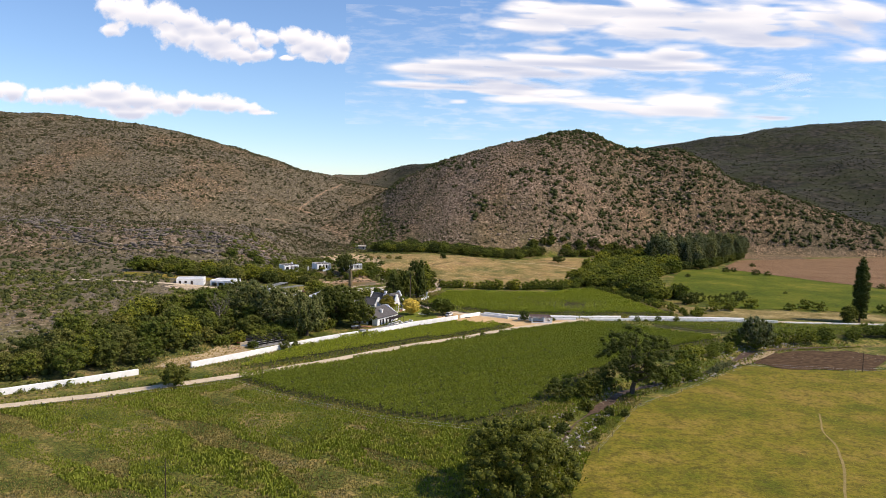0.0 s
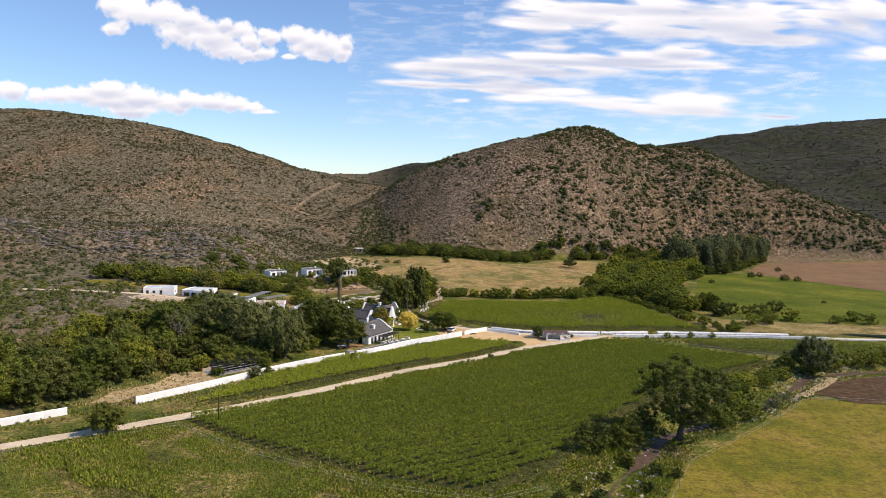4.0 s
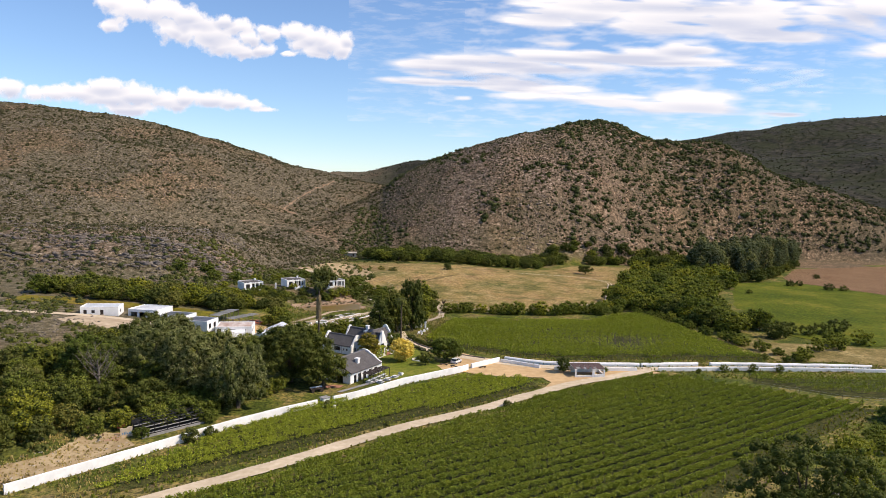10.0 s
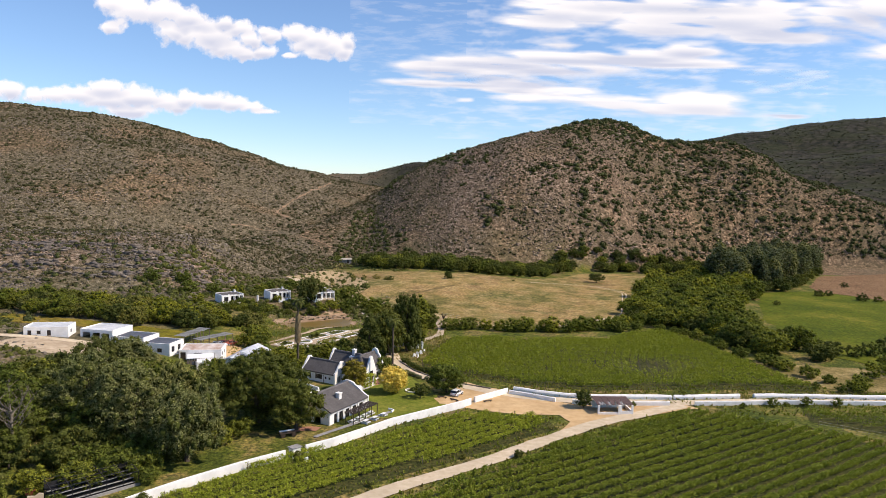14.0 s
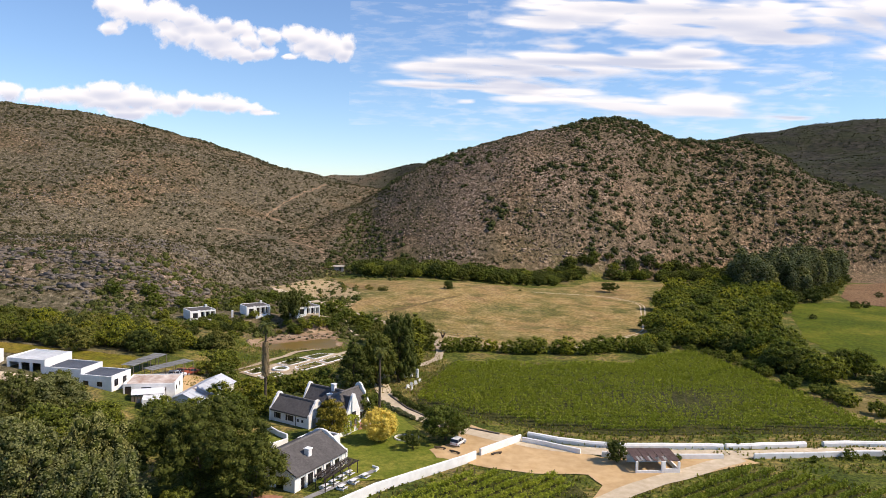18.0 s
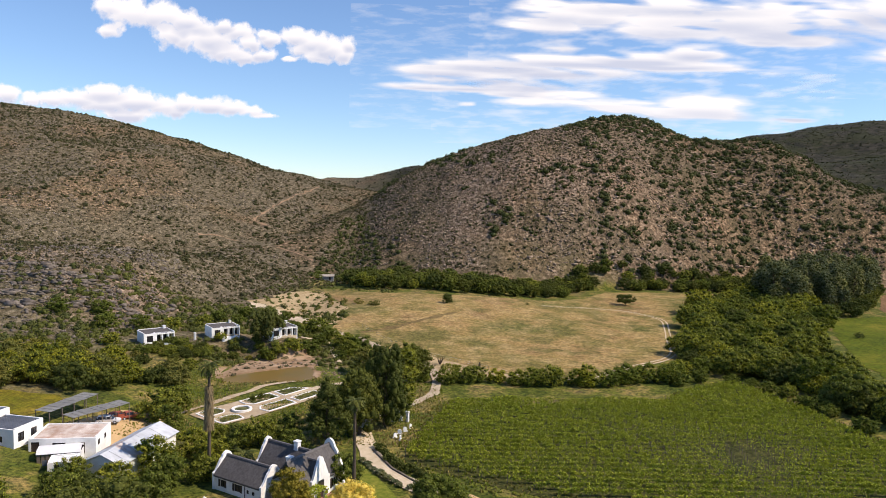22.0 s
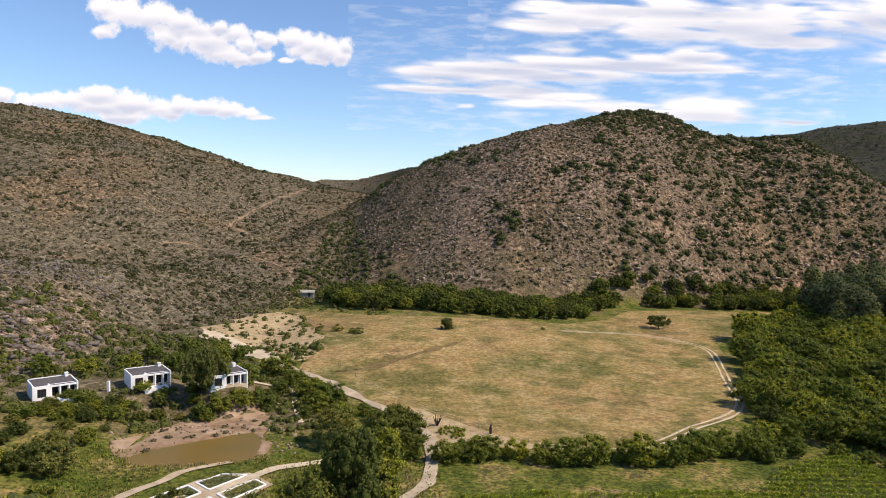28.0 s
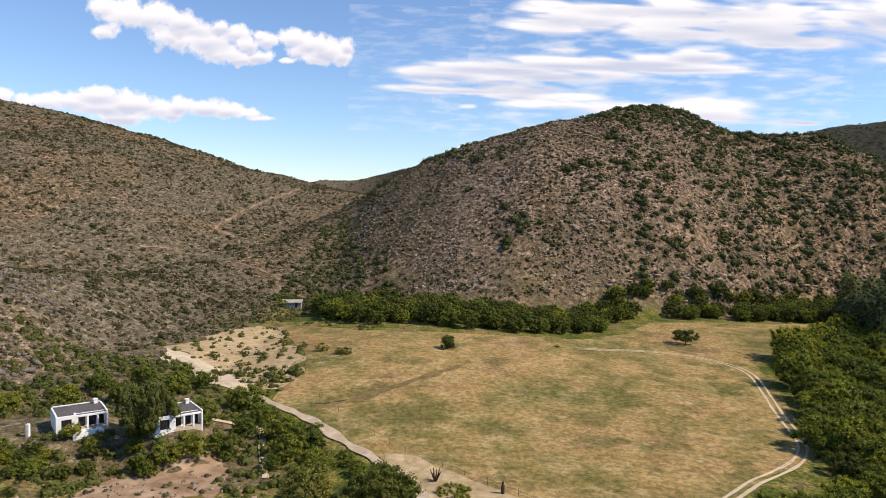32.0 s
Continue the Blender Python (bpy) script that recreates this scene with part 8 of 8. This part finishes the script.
ribbon("garden_side_path", [(-60, 334), (-57, 339), (-53.6, 344), (-50, 350), (-46, 355), (-38, 360)], 1.5, M["garden_sand"], "worn sandy path beside the formal garden", "path", 1.0, 0.2, 0.4)


def garden_bed(pts, label):
    e = thing("flower_bed", label, "flower bed", group="flower beds")
    w = [garden_at(*q) for q in pts]
    c = np.mean(np.array(w), 0)
    for a, b in zip(w, w[1:] + w[:1]):
        p = resample([a, b], 1.5)
        bm = bmesh.new()
        d = (Vector(b) - Vector(a)).normalized()
        n = Vector((-d.y, d.x)) * 0.17
        z = [gz(*q) for q in p]
        for (q0, z0), (q1, z1) in zip(zip(p, z), zip(p[1:], z[1:])):
            v = []
            for q, zz in ((q0, z0), (q1, z1)):
                v += [bm.verts.new((q[0] + n.x, q[1] + n.y, zz - 0.2)), bm.verts.new((q[0] + n.x, q[1] + n.y, zz + 0.34)), bm.verts.new((q[0] - n.x, q[1] - n.y, zz + 0.34)), bm.verts.new((q[0] - n.x, q[1] - n.y, zz - 0.2))]
            for k in range(3):
                bm.faces.new((v[k], v[k + 4], v[k + 5], v[k + 1]))
        part("edging_wall", bm, M["whitewash"], e)
    bm = bmesh.new()
    bm.faces.new([bm.verts.new((c[0] + (x - c[0]) * 0.96, c[1] + (y - c[1]) * 0.96, gz(x, y) + 0.2)) for x, y in w])
    part("soil", bm, M["garden_bed"], e)
    rg = np.random.default_rng(int(abs(c[0] * 13)))
    k = 1100
    cc = np.stack([c[0] + rg.uniform(-1, 1, k) * 4.2, c[1] + rg.uniform(-1, 1, k) * 4.2, np.full(k, gz(*c) + 0.25) + 0.6 * rg.random(k)], -1)
    ok = inside(cc[:, 0], cc[:, 1], [(c[0] + (x - c[0]) * 0.85, c[1] + (y - c[1]) * 0.85) for x, y in w])
    tagged(mesh_part("planting", leaf_mesh("planting", leaf_quads(cc[ok], np.tile([0, 0, 1.0], (int(ok.sum()), 1)), 0.15, rg), M["leaf_olive"]), e, "low herbs and scrub"), "low herbs and scrub", kind="stuff")


garden_bed([(3.2, -5.6), (11.5, -5.2), (11.5, -1.2), (4.2, -1.2), (3.0, -2.8)], "white-edged flower bed with scrubby herbs")
garden_bed([(13, -4.6), (20.5, -4.2), (20.5, -1.2), (13, -1.2)], "white-edged flower bed with dry herbs")
garden_bed([(4.2, 1.2), (11.5, 1.2), (11.5, 5.2), (3.2, 5.6), (3.0, 2.8)], "white-edged flower bed with green herbs")
garden_bed([(13, 1.2), (20.5, 1.2), (17.5, 4.4), (13, 5.0)], "white-edged flower bed with grey herbs")
garden_bed([(-3.2, 5.4), (-8.5, 5.0), (-8.5, 1.2), (-4.0, 1.2), (-2.8, 2.6)], "white-edged flower bed with low shrubs")
garden_bed([(-3.2, -5.4), (-8.5, -5.0), (-8.5, -1.2), (-4.0, -1.2), (-2.8, -2.6)], "white-edged flower bed with mixed herbs")
gx0, gy0 = garden_at(0, 0)
basin = thing("garden_basin", "round white-walled basin in the garden's centre", "basin", pose(gx0, gy0, gz(gx0, gy0)))
bm = bmesh.new()
for i in range(28):
    a0, a1 = 2 * math.pi * i / 28, 2 * math.pi * (i + 1) / 28
    v = [bm.verts.new((r * math.cos(a), r * math.sin(a), z)) for a in (a0, a1) for r, z in ((2.3, -0.2), (2.3, 0.6), (1.75, 0.6), (1.75, 0.1))]
    for k in range(3):
        bm.faces.new((v[k], v[k + 4], v[k + 5], v[k + 1]))
part("rim", bm, M["whitewash"], basin)
bm = bmesh.new()
bmesh.ops.create_circle(bm, cap_ends=True, segments=28, radius=1.8, matrix=pose(0, 0, 0.35))
part("water", bm, M["garden_bed"], basin, "weedy dark water")
shrubs([(*garden_at(8, 3.4), 1.0), (*garden_at(5.6, 3.4), .9), (*garden_at(-6, 3), .8), (*garden_at(10, 2), .5)], "topiary", "small round clipped green shrub in a flower bed", "shrub", "ball", 1.8, 1.6, M["leaf_dark"], 110, "topiary shrubs", 16, 44, 0.13, 0.4)


# ---- posts and fences ----
def post_row(pts, gap, h, label, name="fence_post", r=0.05, mat=None):
    f = thing("fence", label, "fence")
    bm = bmesh.new()
    tube(bm, [(0, 0, -0.3), (0, 0, h)], [r, r * 0.9], 6)
    first = part(name, bm, mat or M["post"], f)
    q = resample(pts, gap)
    for i, (x, y) in enumerate(q):
        ob = first if i == 0 else new(name, first.data)
        ob.parent = f
        ob.location = (x, y, gz(x, y))
    for z in (0.5, 0.95):
        for (x0, y0), (x1, y1) in zip(q, q[1:]):
            bm = bmesh.new()
            tube(bm, [(x0, y0, gz(x0, y0) + z * h), (x1, y1, gz(x1, y1) + z * h)], [0.012, 0.012], 3)
            part("wire", bm, M["zinc"], f)


post_row([(-98, 150), (-72, 165), (-54, 177), (-40, 165.5), (-12, 150), (8, 144.5), (18, 150)], 7.0, 1.3, "wire fence on thin posts beside the rough field")
post_row([(-30, 430), (-18, 413), (-4, 397.5), (8, 387), (18, 378)], 5.0, 1.4, "wire fence on wooden posts along the meadow")
post_row([(31.5, 134), (47, 163), (71, 186), (94, 210), (124, 204.5), (160, 213)], 9.0, 1.2, "wire fence along the stream-side pasture")
post_row([(84, 268), (100, 257), (118, 253)], 4.0, 1.3, "posts of the sparse vineyard's fence")
rail = thing("hitching_rail", "simple pale wooden rail beside the track", "rail", pose(-79, 158.4, gz(-79, 158.4), 0, 0, 33))
for u in (-2.6, 0, 2.6):
    box_part("post", M["post"], rail, u - 0.07, u + 0.07, -0.07, 0.07, -0.3, 1.3)
box_part("bar", M["post"], rail, -2.8, 2.8, -0.06, 0.06, 1.1, 1.22)
for x, y, h in ((-43.5, 107.5, 7.5), (-47, 180, 6.5), (127, 206, 6.0)):
    pl = thing("pole", "slim dark wooden utility pole in the field", "pole", pose(x, y, gz(x, y)))
    bm = bmesh.new()
    tube(bm, [(0, 0, -0.4), (0, 0, h)], [0.10, 0.07], 7)
    part("shaft", bm, M["dark_wood"], pl)
stump = thing("garden_statue", "slim dark stone figure post with a pale top", "statue", pose(10.4, 383.2, gz(10.4, 383.2) + 0.1))
bm = bmesh.new()
tube(bm, [(0, 0, -0.2), (0, 0, 0.5), (0, 0, 1.4), (0, 0, 1.7), (0, 0, 2.1)], [0.38, 0.3, 0.34, 0.16, 0.2], 10)
part("body", bm, M["dark_wood"], stump)
aloe = thing("aloe", "dark branching aloe on the sandy verge", "plant", pose(-1.2, 387.4, gz(-1.2, 387.4) + 0.2))
for i in range(9):
    a = 2 * math.pi * i / 9
    bm = bmesh.new()
    tube(bm, [(0, 0, -0.2), (0.5 * math.cos(a), 0.5 * math.sin(a), 0.9), (1.0 * math.cos(a), 1.0 * math.sin(a), 1.9 + 0.4 * (i % 2))], [0.16, 0.13, 0.04], 6)
    part("branch", bm, M["dark_wood"], aloe)
